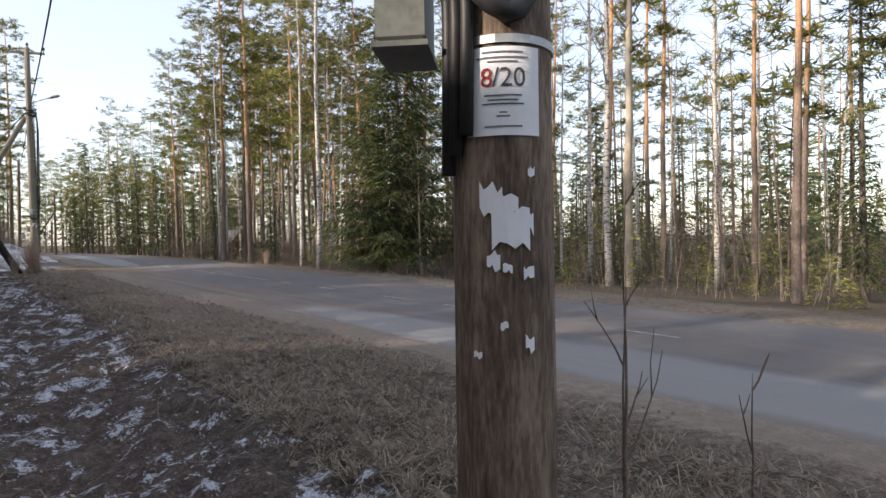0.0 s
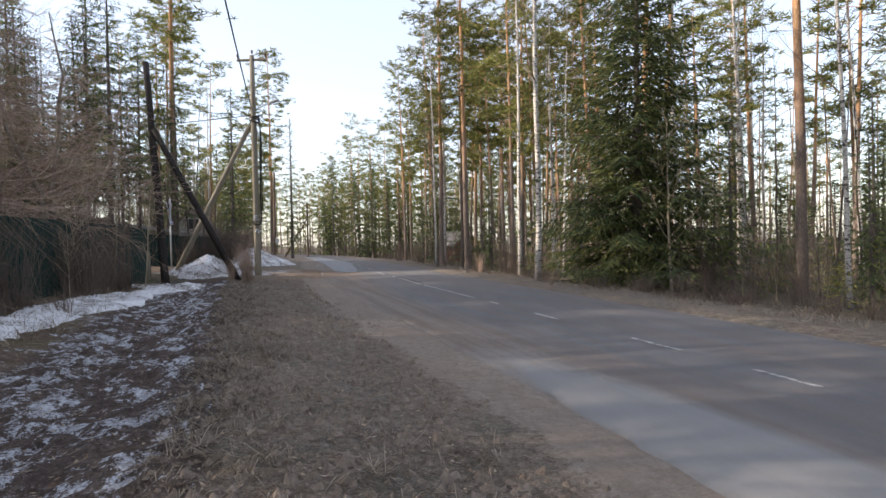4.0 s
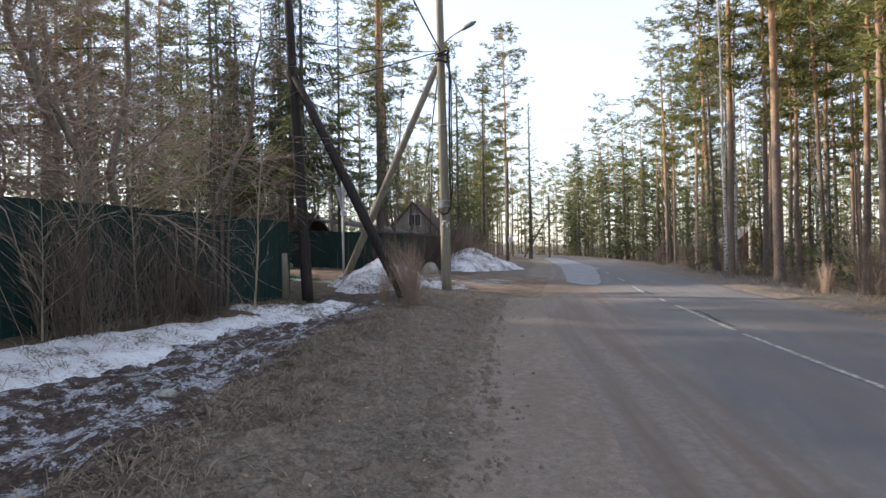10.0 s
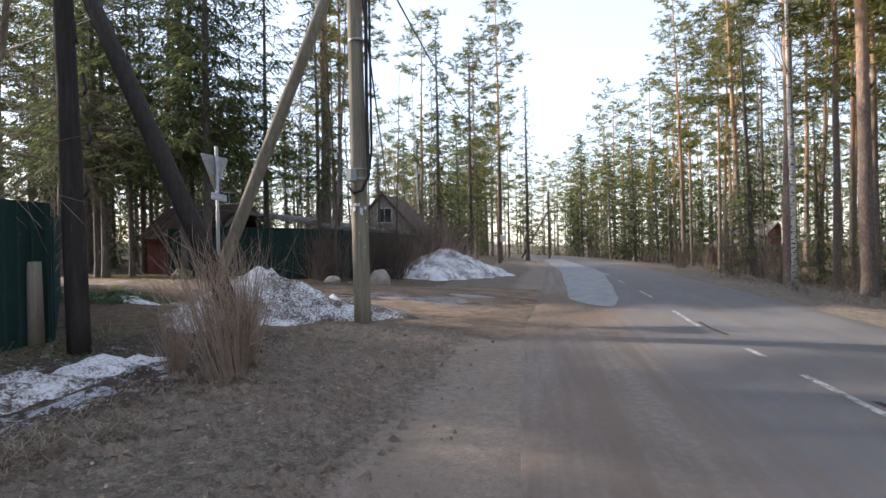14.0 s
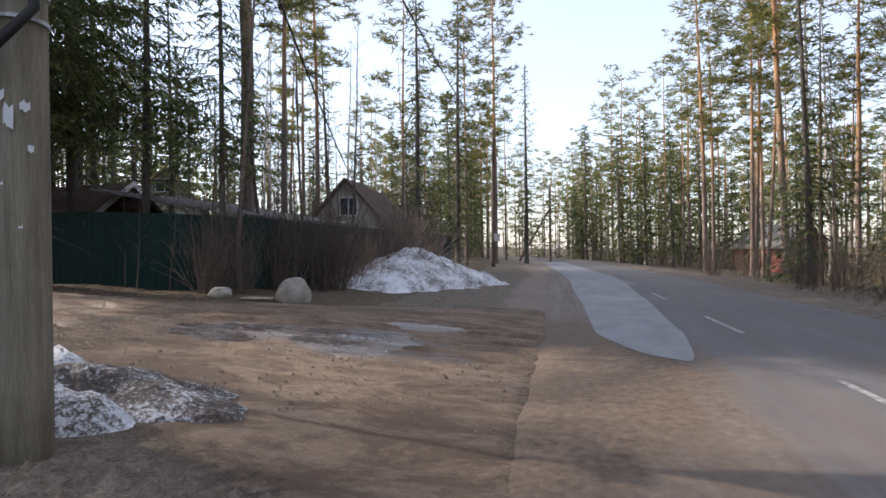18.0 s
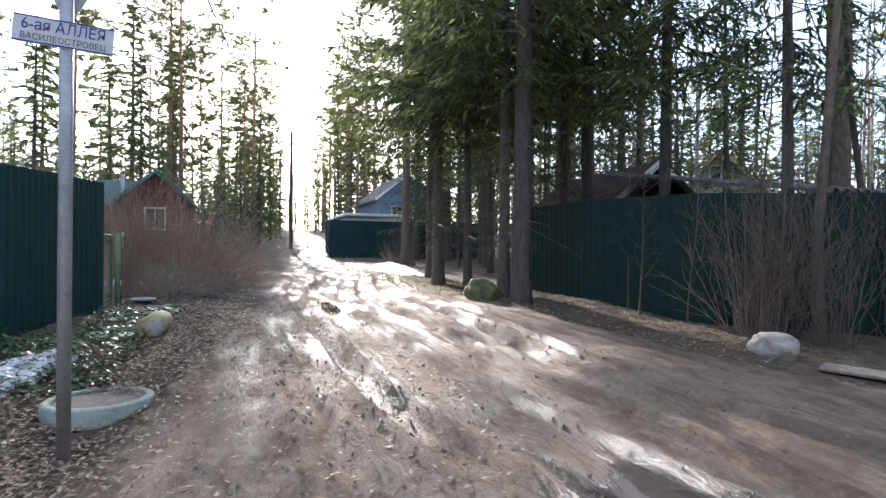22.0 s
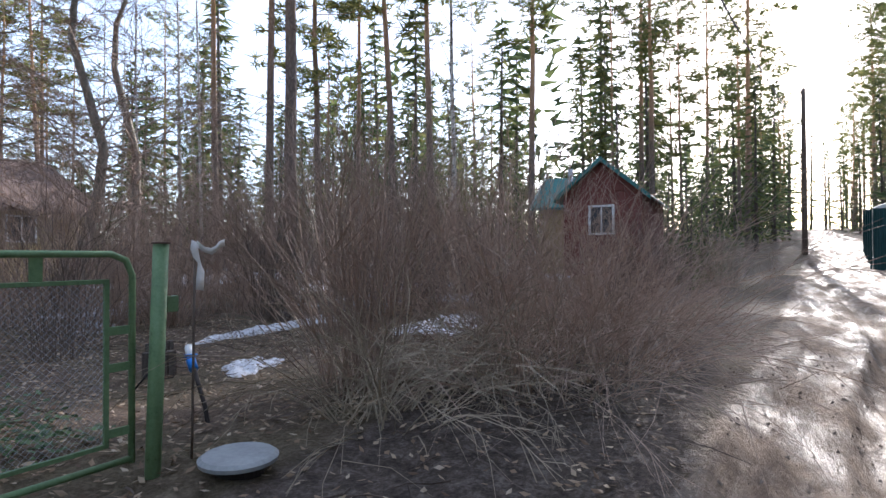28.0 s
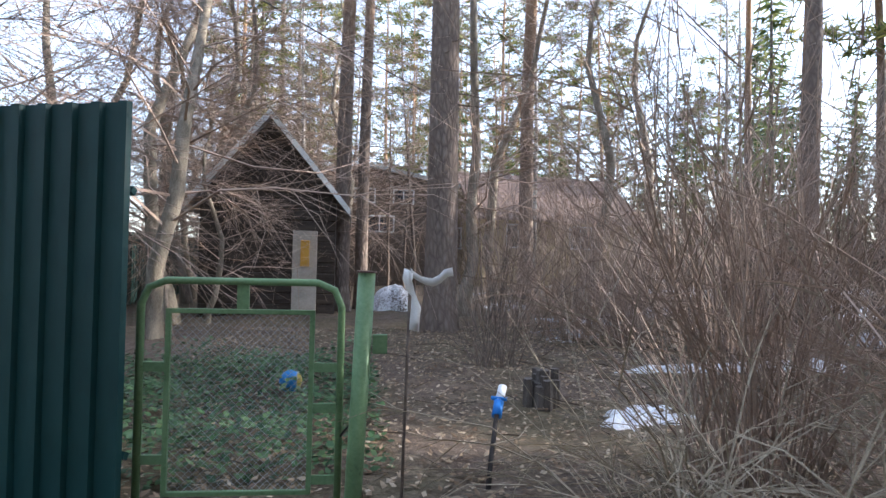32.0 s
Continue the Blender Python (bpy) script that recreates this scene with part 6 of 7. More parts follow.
# red gabled house down the lane
h4 = house("red_house", -30.9, 35.2, -82 + 180 - 8, 2.6, 6, 2.85, 3.95, RED_WALL, GREEN_ROOF, "small red plank house with a green roof", ((0.0, 1.9, 0.85, 1.0),), 0.28, GREEN_ROOF)
house("porch_annex", -34.3, 32.5, 0, 3.4, 2.2, 2.6, 3.75, OCHRE_WALL, GREEN_ROOF, "low annex with a teal roof beside the red house", ((0.0, 1.2, 0.8, 0.8),), 0.3, WINDOW_WHITE)
s = Shape()
s.tube([Vector((-33.0, 33.6, 3.2)), Vector((-33.0, 33.6, 5.0))], [0.09, 0.09], 12)
s.part("chimney", GALV, h4, smooth=True)
# blue house and white shed behind the far fence
house("blue_house", -46.0, 51.2, 92, 4.6, 7, 4.2, 6.0, BLUE_WALL, SLATE, "blue-grey house behind the green fence", ((-0.9, 2.9, 0.9, 1.1), (0.9, 2.9, 0.9, 1.1)), 0.4, WINDOW_WHITE, base=1.6)
s = Shape()
s.box(-44.5, 45.2, 0.8, -39.5, 49.6, 3.75, None, 0.03)
shed5 = tagged(s.part("white_shed", WHITE_WALL), "low white shed with a flat roof", "shed")
s = Shape()
s.box(-44.8, 45.0, 3.75, -39.2, 49.8, 3.95, None, 0.03)
s.part("flat_roof", WHITE_WALL, shed5)
# mansard house and sheds behind the long fence
house("mansard_house", -12.0, 58.6, 8, 3.5, 7, 2.4, 4.35, PALE_WALL, BROWN_ROOF, "pale stone house with a brown mansard roof", ((0.1, 3.0, 0.95, 0.95),), 0.4, BROWN_ROOF, boards=False)
house("gabled_house", -23.5, 59.5, 40, 3.6, 7, 3.5, 5.4, PALE_WALL, BROWN_ROOF, "white gabled house with a dark red roof", ((0.0, 4.4, 1.0, 0.8),), 0.5, OCHRE_WALL, boards=False)
house("outbuilding", -14.1, 47.4, 90, 3.2, 3.3, 1.7, 2.9, RED_WALL, BROWN_ROOF, "low red outbuilding behind the fence", (), 0.3, WHITE_WALL, boards=False)
shed = thing("shed", Matrix(), "low shed with a corrugated grey roof behind the fence", "shed")
s = Shape()
s.box(-13.5, 46.6, 0.2, -9.2, 52.5, 2.1)
s.part("wall", LOG_WALL, shed)
s = Shape()
n = 34
for i in range(n):
    y0, y1 = 45.9 + 7.2 * i / n, 45.9 + 7.2 * (i + 1) / n
    ym = (y0 + y1) / 2
    for a, b, za, zb_ in ((y0, ym, 0.0, 0.055), (ym, y1, 0.055, 0.0)):
        s.poly((-8.9, a, 2.32 + za), (-8.9, b, 2.32 + zb_), (-13.9, b, 3.2 + zb_), (-13.9, a, 3.2 + za))
        s.poly((-8.9, a, 2.29 + za), (-13.9, a, 3.17 + za), (-13.9, b, 3.17 + zb_), (-8.9, b, 2.29 + zb_))
s.part("corrugated_roof", SLATE, shed)
# small far houses on the other side of the road
house("far_house", 18, 92, 30, 5, 6, 2.6, 4.6, RED_WALL, SLATE, "distant small house among the pines", (), boards=False)

# ---- named trees ----
rnd = random.Random(11)
taken = []


def clear_of(x, y, d):
    return all((x - a) ** 2 + (y - b) ** 2 > d * d for a, b in taken)


def scatter(protos, n, x0, x1, y0, y1, gap, ok, lo=0.85, hi=1.15, wob=1.2):
    done = tries = 0
    while done < n and tries < n * 30:
        tries += 1
        x, y = rnd.uniform(x0, x1), rnd.uniform(y0, y1)
        if ok(x, y) and clear_of(x, y, gap):
            taken.append((x, y))
            put(rnd.choice(protos), x, y, rnd.uniform(0, 360), rnd.uniform(lo, hi), 0.05, (rnd.gauss(0, wob), rnd.gauss(0, wob)))
            done += 1


BIG_SPRUCE = spruce("spruce_tree", 15.5, 0.22, 0.05, 5.4, 901, 4.2, "large green spruce standing alone beside the road", 0.1, 0.2)
LANE_SPRUCE = spruce("spruce_tree", 17.0, 0.165, 0.27, 3.2, 902, 1.3, "tall spruce with bare lower trunk beside the lane", 0.15, 0.14, 64)
LANE_SPRUCE2 = spruce("spruce_tree", 15.0, 0.12, 0.27, 2.8, 903, 1.2, "slender spruce with bare lower trunk beside the lane", 0.15, 0.14, 64)
ASPEN = bare_tree("aspen_tree", 22, 0.21, 904, grained("aspen_bark", [(0.3, (0.2, 0.165, 0.125)), (0.55, (0.36, 0.31, 0.24)), (0.8, (0.47, 0.42, 0.34))], 5, (1, 1, 0.5), bumps=0.4), TWIG, "thick smooth pale aspen beside the road", "aspens", 0.45, 30, 2.2, 0.9, -0.01, 4)
OLD_PINE = pine("pine_tree", 22, 0.27, 0.45, 905, 520, "thick old pine in the yard")
named = [
    (BIG_SPRUCE, 12.45, 31.1, 1.0), (BIRCHES[2], 8.3, 31.6, 1.0), (PINES[1], 7.4, 50.3, 1.0), (PINES[3], 8.6, 46.8, 1.05), (BIRCHES[2], 17.6, 21.4, 1.1), (ASPEN, 18.5, 21.2, 1.0),
    (BIRCHES[1], 15.3, 23.9, 1.0), (BIRCHES[1], 17.3, 24.0, 0.9), (BIRCHES[0], 12.9, 42.0, 0.9), (PINES[2], 10.8, 51.7, 1.0), (BIRCHES[0], 9.9, 39.2, 1.0), (PINES[0], 14.3, 58.1, 1.0),
    (SPRUCES[0], 8.7, 61.2, 1.1), (LANE_SPRUCE2, 9.8, 63.5, 0.9), (BIRCHES[0], 7.7, 50.9, 0.95), (BIRCHES[1], 6.3, 45.9, 1.0), (PINES[4], 8.9, 50.2, 1.1), (PINES[0], 8.9, 84.0, 1.0), (PINES[5], 9.6, 75.2, 1.0), (PINES[1], 7.9, 82.0, 1.1),
    (LANE_SPRUCE, -12.2, 42.98, 1.0), (LANE_SPRUCE2, -13.4, 43.25, 1.0), (LANE_SPRUCE2, -16.7, 43.1, 1.05), (LANE_SPRUCE, -17.2, 43.3, 0.95), (LANE_SPRUCE2, -16.0, 43.6, 0.85), (LANE_SPRUCE2, -19.8, 43.95, 1.0),
    (LANE_SPRUCE, -14.6, 46.0, 1.0), (LANE_SPRUCE2, -18.2, 46.5, 1.0), (PINES[3], -10.6, 48.4, 1.15), (PINES[0], -15.6, 62.5, 1.0), (PINES[2], -12.4, 53.5, 1.0),
    (OLD_PINE, -14.75, 30.1, 1.0), (PINES[1], -13.1, 26.2, 1.0), (PINES[0], -13.55, 25.4, 1.0), (PINES[3], -18.2, 23.6, 1.1), (PINES[5], -21.0, 30.5, 1.0), (PINES[2], -24.0, 27.0, 1.0),
    (SPRUCES[1], -8.3, 66.0, 0.9), (SPRUCES[0], -9.5, 62.0, 1.1), (SPRUCES[2], 9.9, 55.0, 1.0), (SPRUCES[2], 11.6, 52.5, 1.1), (SPRUCES[2], 9.0, 64.0, 1.0), (SPRUCES[2], 19.5, 27.0, 1.0),
    (SPRUCES[2], -29.5, 38.3, 0.42), (SPRUCES[2], -33.0, 37.7, 0.6), (SPRUCES[2], -33.5, 38.3, 0.5), (PINES[4], -9.2, 72.0, 1.0), (PINES[1], -8.2, 78.0, 1.05), (SPRUCES[1], -6.5, 84, 1.0), (PINES[5], -28, 45.6, 1.05), (PINES[3], -31, 46.5, 1.0),
]
named += [(rnd.choice(PINES), x, float(lane_y(x)) + off, sz) for x, off, sz in (
    (-37, -12.5, 0.9), (-40, -9.5, 0.8), (-44, -8.6, 0.9), (-47, -10, 0.95), (-51, -8.4, 0.95), (-54, -9.5, 0.9), (-59, -8.2, 0.95), (-65, -6.4, 0.9), (-70, -6.8, 0.9), (-76, -5.4, 0.9),
    (-50, 3.6, 0.95), (-55, 4.6, 1.0), (-60, 3.5, 0.95), (-65, 4.4, 0.9), (-71, 3.4, 0.9), (-76, 4.5, 0.9), (-39, 9.5, 1.0), (-52, 9.0, 1.0))]
named += [(rnd.choice(FAR_SPRUCES), x, float(lane_y(x)) + off, sz) for x, off, sz in ((-42, -10.5, 0.9), (-46, -12, 1.0), (-50, -10.2, 0.9), (-55, -11, 1.0), (-61, -7.8, 0.8), (-68, -5.6, 0.7), (-38, -14.5, 0.95), (-43, -16, 1.0), (-49, -14, 1.1), (-36, -18, 1.0), (-57, 3.8, 0.75), (-62, 5.5, 0.9), (-68, 3.6, 0.7), (-80, -3, 0.7), (-82, 3.2, 0.7), (-100, -1.5, 0.8), (-104, 1.2, 0.75), (-108, -0.4, 0.9), (-97, 2.6, 0.8), (-112, 2, 0.9), (-112, -3, 0.9))]
named += [(SPRUCES[2], x, y, sz) for x, y, sz in ((14.6, 28.2, 0.85), (16.6, 24.4, 0.7), (19.3, 22.6, 0.8), (13.2, 34.5, 0.75), (9.6, 44.2, 0.8), (15.4, 30.4, 0.6), (-26.5, 38.2, 0.32))]
# trees beyond the ditch, added to keep the sun off it
named += [(SPRUCES[1], -10.4, 8.4, 0.95), (SPRUCES[1], -9.9, 11.9, 1.0), (SPRUCES[0], -9.6, 15.4, 1.0), (PINES[4], -9.4, 18.2, 0.9)]
named += [(LANE_SPRUCE2, x, y, sz) for x, y, sz in ((-11.6, 45.5, 0.95), (-14.9, 45.5, 1.0), (-9.6, 46.0, 0.8), (-21.5, 46.8, 0.9), (-25, 48.2, 1.0), (-20.3, 49.2, 0.85), (-28.5, 49.6, 0.95))]
for p, x, y, sz in named:
    taken.append((x, y))
    put(p, x, y, rnd.uniform(0, 360), sz, 0.05, (rnd.gauss(0, 0.6), rnd.gauss(0, 0.6)))


def right_wood(x, y):
    if (x - 11.6) ** 2 + (y - 29.6) ** 2 < 22 or (x < 15.5 and 24 < y < 31):
        return False
    return x - float(road_x(y)) > 7.5 and not (y < 33 and x - float(road_x(y)) < 10)


def left_wood(x, y):
    u = x - float(road_x(y))
    if u > -10 or (abs(y - float(lane_y(x))) < 4.6 and x < -6):
        return False
    for hx, hy, r in ((-11.5, 24.7, 4.0), (-14, 9.5, 6), (-24.5, 10.5, 8), (-31, 34.5, 5), (-46, 50, 6), (-12, 62, 5), (-23.5, 62, 5), (-15, 49.5, 5.5)):
        if (x - hx) ** 2 + (y - hy) ** 2 < r * r:
            return False
    if -26 < x < -7.5 and 22 < y < 44:
        return False
    return True


def distant_wood(spots_):
    """The far pines, joined: one mesh of trunks and one of crowns."""
    root = thing("distant_wood", Matrix(), "far pine wood behind the nearer trees", "wood", kind="stuff")
    packs = []
    for p in FAR_PINES:
        d = {}
        for ch in p.children:
            me_ = ch.data
            co = np.empty(len(me_.vertices) * 3)
            me_.vertices.foreach_get("co", co)
            d[ch.name.split(".")[0]] = (co.reshape(-1, 3), [tuple(f.vertices) for f in me_.polygons])
        packs.append(d)
    for part_name, mat in (("trunk", PINE_BARK), ("crown", PINE_NEEDLES)):
        vs, fs, base = [], [], 0
        for k, (x, y, size, turn) in enumerate(spots_):
            co, faces = packs[k % len(packs)][part_name]
            c, sn = math.cos(turn) * size, math.sin(turn) * size
            v = np.stack([co[:, 0] * c - co[:, 1] * sn + x, co[:, 0] * sn + co[:, 1] * c + y, co[:, 2] * size + gz(x, y)], 1)
            vs.append(v)
            fs.extend(tuple(i + base for i in f) for f in faces)
            base += len(co)
        me_ = bpy.data.meshes.new(part_name)
        me_.from_pydata(np.concatenate(vs).tolist(), [], fs)
        me_.materials.append(mat)
        ob = new(part_name, me_)
        ob.parent = root
        tagged(ob, kind="stuff")


far_spots = []


def far_scatter(n, x0, x1, y0, y1, gap, ok, lo=0.8, hi=1.2):
    done = tries = 0
    while done < n and tries < n * 20:
        tries += 1
        x, y = rnd.uniform(x0, x1), rnd.uniform(y0, y1)
        if ok(x, y) and clear_of(x, y, gap):
            taken.append((x, y))
            far_spots.append((x, y, rnd.uniform(lo, hi), rnd.uniform(0, math.tau)))
            done += 1


scatter(PINES, 30, 8, 24, 5, 80, 1.7, right_wood)
scatter(MID_PINES, 52, 20, 44, -5, 95, 1.7, right_wood)
scatter(BIRCHES, 36, 8, 36, 5, 85, 1.2, right_wood)
scatter(FAR_SPRUCES, 30, 30, 62, -10, 70, 2.5, right_wood, 0.5, 0.9)
scatter(FAR_SPRUCES, 12, -64, -38, 4, 22, 2.5, left_wood, 0.7, 1.0)
scatter(SPRUCES, 6, 18, 45, 5, 90, 2.3, right_wood)
scatter(SAPLINGS, 150, 8, 34, 5, 75, 0.6, right_wood)
far_scatter(130, 26, 100, -20, 160, 2.2, right_wood)
scatter(MID_PINES, 13, -48, -12, 0, 100, 2.3, left_wood)
scatter(MID_PINES, 8, -42, -14, -14, 14, 2.2, left_wood)
scatter(BIRCHES, 8, -36, -16, -10, 20, 2.2, left_wood)
# spruces and pines mostly out of view, added to shade the road
scatter(SPRUCES[:2], 5, -22, -12, 4, 14.5, 2.2, left_wood)
scatter(MID_PINES, 9, -30, -11, 2, 15, 2.0, left_wood)
scatter(MID_PINES, 10, -60, -24, 48, 66, 2.3, left_wood)
scatter(SPRUCES[2:], 12, -40, -12, 30, 95, 2.2, left_wood)
scatter(SPRUCES, 5, -46, -8, 46, 95, 2.6, left_wood)
scatter(BIRCHES, 14, -46, -9, 0, 90, 2.0, left_wood)
scatter(SAPLINGS, 90, -26, -8, 5, 80, 0.8, left_wood)
scatter(PINES, 4, -40, -24, 22, 33, 2.0, left_wood)
scatter(MID_PINES, 8, -60, -24, 49, 60, 2.0, left_wood)
far_scatter(85, -120, -46, -40, 160, 2.6, left_wood)
far_scatter(40, -125, -50, 36, 66, 1.8, lambda x, y: 3.2 < abs(y - float(lane_y(x))) < 9 and (y > lane_y(x) or x < -85), 0.6, 1.0)
far_scatter(140, -40, 45, 100, 180, 2.6, lambda x, y: abs(x - float(road_x(y))) > (5 if y < 135 else -1), 0.75, 1.15)
far_scatter(30, -40, 45, -70, -20, 3.0, lambda x, y: abs(x - float(road_x(y))) > 7, 0.8, 1.15)
scatter(FAR_SPRUCES, 34, -36, 16, 84, 130, 2.5, lambda x, y: 4.8 < abs(x - float(road_x(y))) < 20, 0.7, 1.0)
far_scatter(60, -40, 25, 92, 135, 2.0, lambda x, y: 5 < abs(x - float(road_x(y))) < 22, 0.6, 0.95)
scatter(FAR_SPRUCES, 34, -72, -36, -4, 22, 2.0, left_wood, 0.6, 1.1)
scatter(FAR_SPRUCES, 34, -78, -37, 22, 37, 2.0, left_wood, 0.3, 0.55)
scatter(FAR_SPRUCES, 46, -112, -48, 30, 72, 1.6, lambda x, y: 3.4 < abs(y - float(lane_y(x))) < 14, 0.5, 0.95)
scatter(FAR_SPRUCES, 60, 32, 74, -10, 110, 2.2, right_wood, 0.4, 0.8)
scatter(FAR_SPRUCES, 26, -46, 2, -34, 6, 2.2, left_wood, 0.6, 1.1)
scatter(MID_PINES, 22, -46, -4, -34, 7, 2.2, left_wood)
scatter(SPRUCES[:2], 9, -36, -19, 46.5, 56, 1.8, left_wood, 0.8, 1.05)
scatter(FAR_SPRUCES, 26, -44, -12, 50, 86, 2.2, left_wood, 0.5, 1.0)
distant_wood(far_spots)


def young_wood(n, x0, x1, y0, y1, ok, lo, hi, mat, label, pieces=90, fine=1.0):
    """Far young conifers and leafy thickets, joined: ragged cones of loose sprays."""
    s = Shape()
    done = 0
    while done < n:
        x, y = rnd.uniform(x0, x1), rnd.uniform(y0, y1)
        if not ok(x, y):
            continue
        done += 1
        z0, h = gz(x, y), lo + (hi - lo) * rnd.random() ** 1.6
        wide = h * rnd.uniform(0.14, 0.24) + 0.4
        size = fine * (0.16 + 0.05 * h)
        for k in range(int(pieces * (0.6 + 0.08 * h))):
            q = rnd.random() ** 1.3
            a = rnd.uniform(0, math.tau)
            rad = wide * (1 - q) ** 0.8 * rnd.uniform(0.15, 1.1)
            o = Vector((x + rad * math.cos(a), y + rad * math.sin(a), z0 + h * (0.03 + 0.97 * q)))
            way = Vector((math.cos(a) + rnd.gauss(0, 0.4), math.sin(a) + rnd.gauss(0, 0.4), rnd.uniform(-0.5, 0.5))).normalized()
            wv = way.cross(Vector((rnd.gauss(0, 1), rnd.gauss(0, 1), rnd.gauss(0, 1)))).normalized() * (size * 0.22)
            s.poly(o - wv, o + wv, o + way * size * rnd.uniform(1.0, 2.0))
    return tagged(s.part("young_wood", mat), label, "wood", kind="stuff")


young_wood(330, 24, 85, -10, 130, lambda x, y: x - float(road_x(y)) > 24, 2.0, 9.0, SPRUCE_NEEDLES, "far green young growth deep in the wood")
young_wood(90, 12, 30, 12, 70, lambda x, y: x - float(road_x(y)) > 9.5, 0.6, 3.5, GOLD_LEAF, "sunlit yellow-green young growth between the trunks", 170, 0.5)
young_wood(220, -125, -40, 0, 90, lambda x, y: abs(y - float(lane_y(x))) > 3.6 and (x < -50 or abs(y - float(lane_y(x))) > 12), 3.0, 14.0, SPRUCE_NEEDLES, "far dark spruces along the lane")
young_wood(110, -50, 40, 105, 160, lambda x, y: abs(x - float(road_x(y))) > 6 or y > 140, 3.0, 13.0, SPRUCE_NEEDLES, "far green wood where the road bends away")
young_wood(90, -60, -18, -30, 12, lambda x, y: True, 3.0, 11.0, SPRUCE_NEEDLES, "far green wood behind the gardens")


def undergrowth(n, x0, x1, y0, y1, ok, lo, hi, mat, label):
    """Upright thin stems of far undergrowth, joined."""
    s = Shape()
    done = 0
    while done < n:
        x, y = rnd.uniform(x0, x1), rnd.uniform(y0, y1)
        if not ok(x, y):
            continue
        done += 1
        z = gz(x, y)
        h = rnd.uniform(lo, hi)
        a = rnd.uniform(0, math.tau)
        w = Vector((math.cos(a), math.sin(a), 0)) * min(0.012, 0.003 + 0.004 * h * rnd.random())
        p = Vector((x, y, z - 0.1))
        top = p + Vector((rnd.gauss(0, 0.18) * h, rnd.gauss(0, 0.18) * h, h))
        s.poly(p - w, p + w, top)
        for _ in range(3):
            t = rnd.uniform(0.3, 0.9)
            q = p.lerp(top, t)
            d = Vector((rnd.gauss(0, 0.5), rnd.gauss(0, 0.5), rnd.uniform(0.2, 0.9))) * (h * 0.28)
            s.poly(q - w * 0.6, q + w * 0.6, q + d)
    return tagged(s.part("undergrowth", mat), label, "undergrowth", kind="stuff")


undergrowth(8000, 16, 62, 0, 120, lambda x, y: x - float(road_x(y)) > 14, 1.2, 4.5, TWIG, "brown bare undergrowth between the pines")
# pale twig colour here paints sunlight on the nearer undergrowth
undergrowth(2500, 12, 40, 0, 100, lambda x, y: x - float(road_x(y)) > 10, 0.8, 3.5, PALE_TWIG, "undergrowth between the pines, coloured pale as if sunlit")
undergrowth(4500, 40, 110, -10, 160, lambda x, y: True, 3.0, 8.0, TWIG, "grey undergrowth deep in the wood")
undergrowth(5000, -45, 25, 90, 150, lambda x, y: abs(x - float(road_x(y))) > 4.5, 1.5, 6.0, TWIG, "brown undergrowth where the road bends away")
undergrowth(900, 7, 16, 15, 90, lambda x, y: 6.8 < x - float(road_x(y)) < 12, 0.25, 0.95, PALE_TWIG, "low pale stems at the wood's edge")
undergrowth(3500, -60, -8, 47, 110, lambda x, y: x - float(road_x(y)) < -9, 1.0, 4.0, TWIG, "brown bare undergrowth behind the fence")
undergrowth(4500, -60, -9, 2, 34, lambda x, y: x - float(road_x(y)) < -14 and not (-18 < x < -8 and y > 23), 1.0, 4.0, TWIG, "brown bare undergrowth in the gardens")
undergrowth(1500, -24, -15.6, 24, 32.0, lambda x, y: x < -16.5 or y > 29, 0.8, 2.8, RED_TWIG, "thicket of thin reddish stems in the yard")

# undergrowth along the road, the fences and the lane
def row(protos, pts, n, wide, lo, hi):
    for _ in range(n):
        k = rnd.random() * (len(pts) - 1)
        i = int(k)
        x = pts[i][0] + (pts[i + 1][0] - pts[i][0]) * (k - i) + rnd.gauss(0, wide)
        y = pts[i][1] + (pts[i + 1][1] - pts[i][1]) * (k - i) + rnd.gauss(0, wide)
        put(rnd.choice(protos), x, y, rnd.uniform(0, 360), rnd.uniform(lo, hi), 0.05, (rnd.gauss(0, 3), rnd.gauss(0, 3)))


DARK_SHRUBS = [SHRUBS[0], SHRUBS[2], SHRUBS[3]]
row(DARK_SHRUBS, [(-6.75, 11), (-6.9, 20), (-6.75, 31.0)], 34, 0.25, 0.5, 0.95)
row(DARK_SHRUBS, [(-6.3, 15), (-6.5, 24)], 16, 0.3, 0.6, 0.95)
row(DARK_SHRUBS, [(-5.6, 8), (-6.3, 13), (-6.6, 17.5)], 18, 0.4, 0.6, 1.0)
row(DARK_SHRUBS, [(-6.5, 26), (-6.45, 31)], 5, 0.2, 0.7, 1.0)
row(PALE_SAPLINGS, [(-6.75, 18), (-6.7, 31)], 6, 0.2, 0.7, 1.0)
row(SAPLINGS, [(-6.8, 16), (-6.75, 31)], 8, 0.2, 0.5, 0.8)
row(SHRUBS[:3], [(-9.0, 44.2), (-8.0, 45.2)], 4, 0.15, 0.6, 0.8)
row(SHRUBS[:3], [(-7.7, 45.9), (-7.0, 48), (-6.9, 56)], 20, 0.25, 0.8, 1.1)
row(SAPLINGS, [(-11.5, 44.0), (-8.8, 44.3), (-7.3, 46.0), (-7.0, 48.0)], 16, 0.2, 0.35, 0.6)
row(SHRUBS[1:2], [(-7.6, 49), (-7.3, 58)], 8, 0.4, 1.0, 1.4)
row(SHRUBS[:2], [(-18.5, 37.2), (-24, 37.6), (-30, 37.8)], 9, 0.4, 0.5, 0.8)
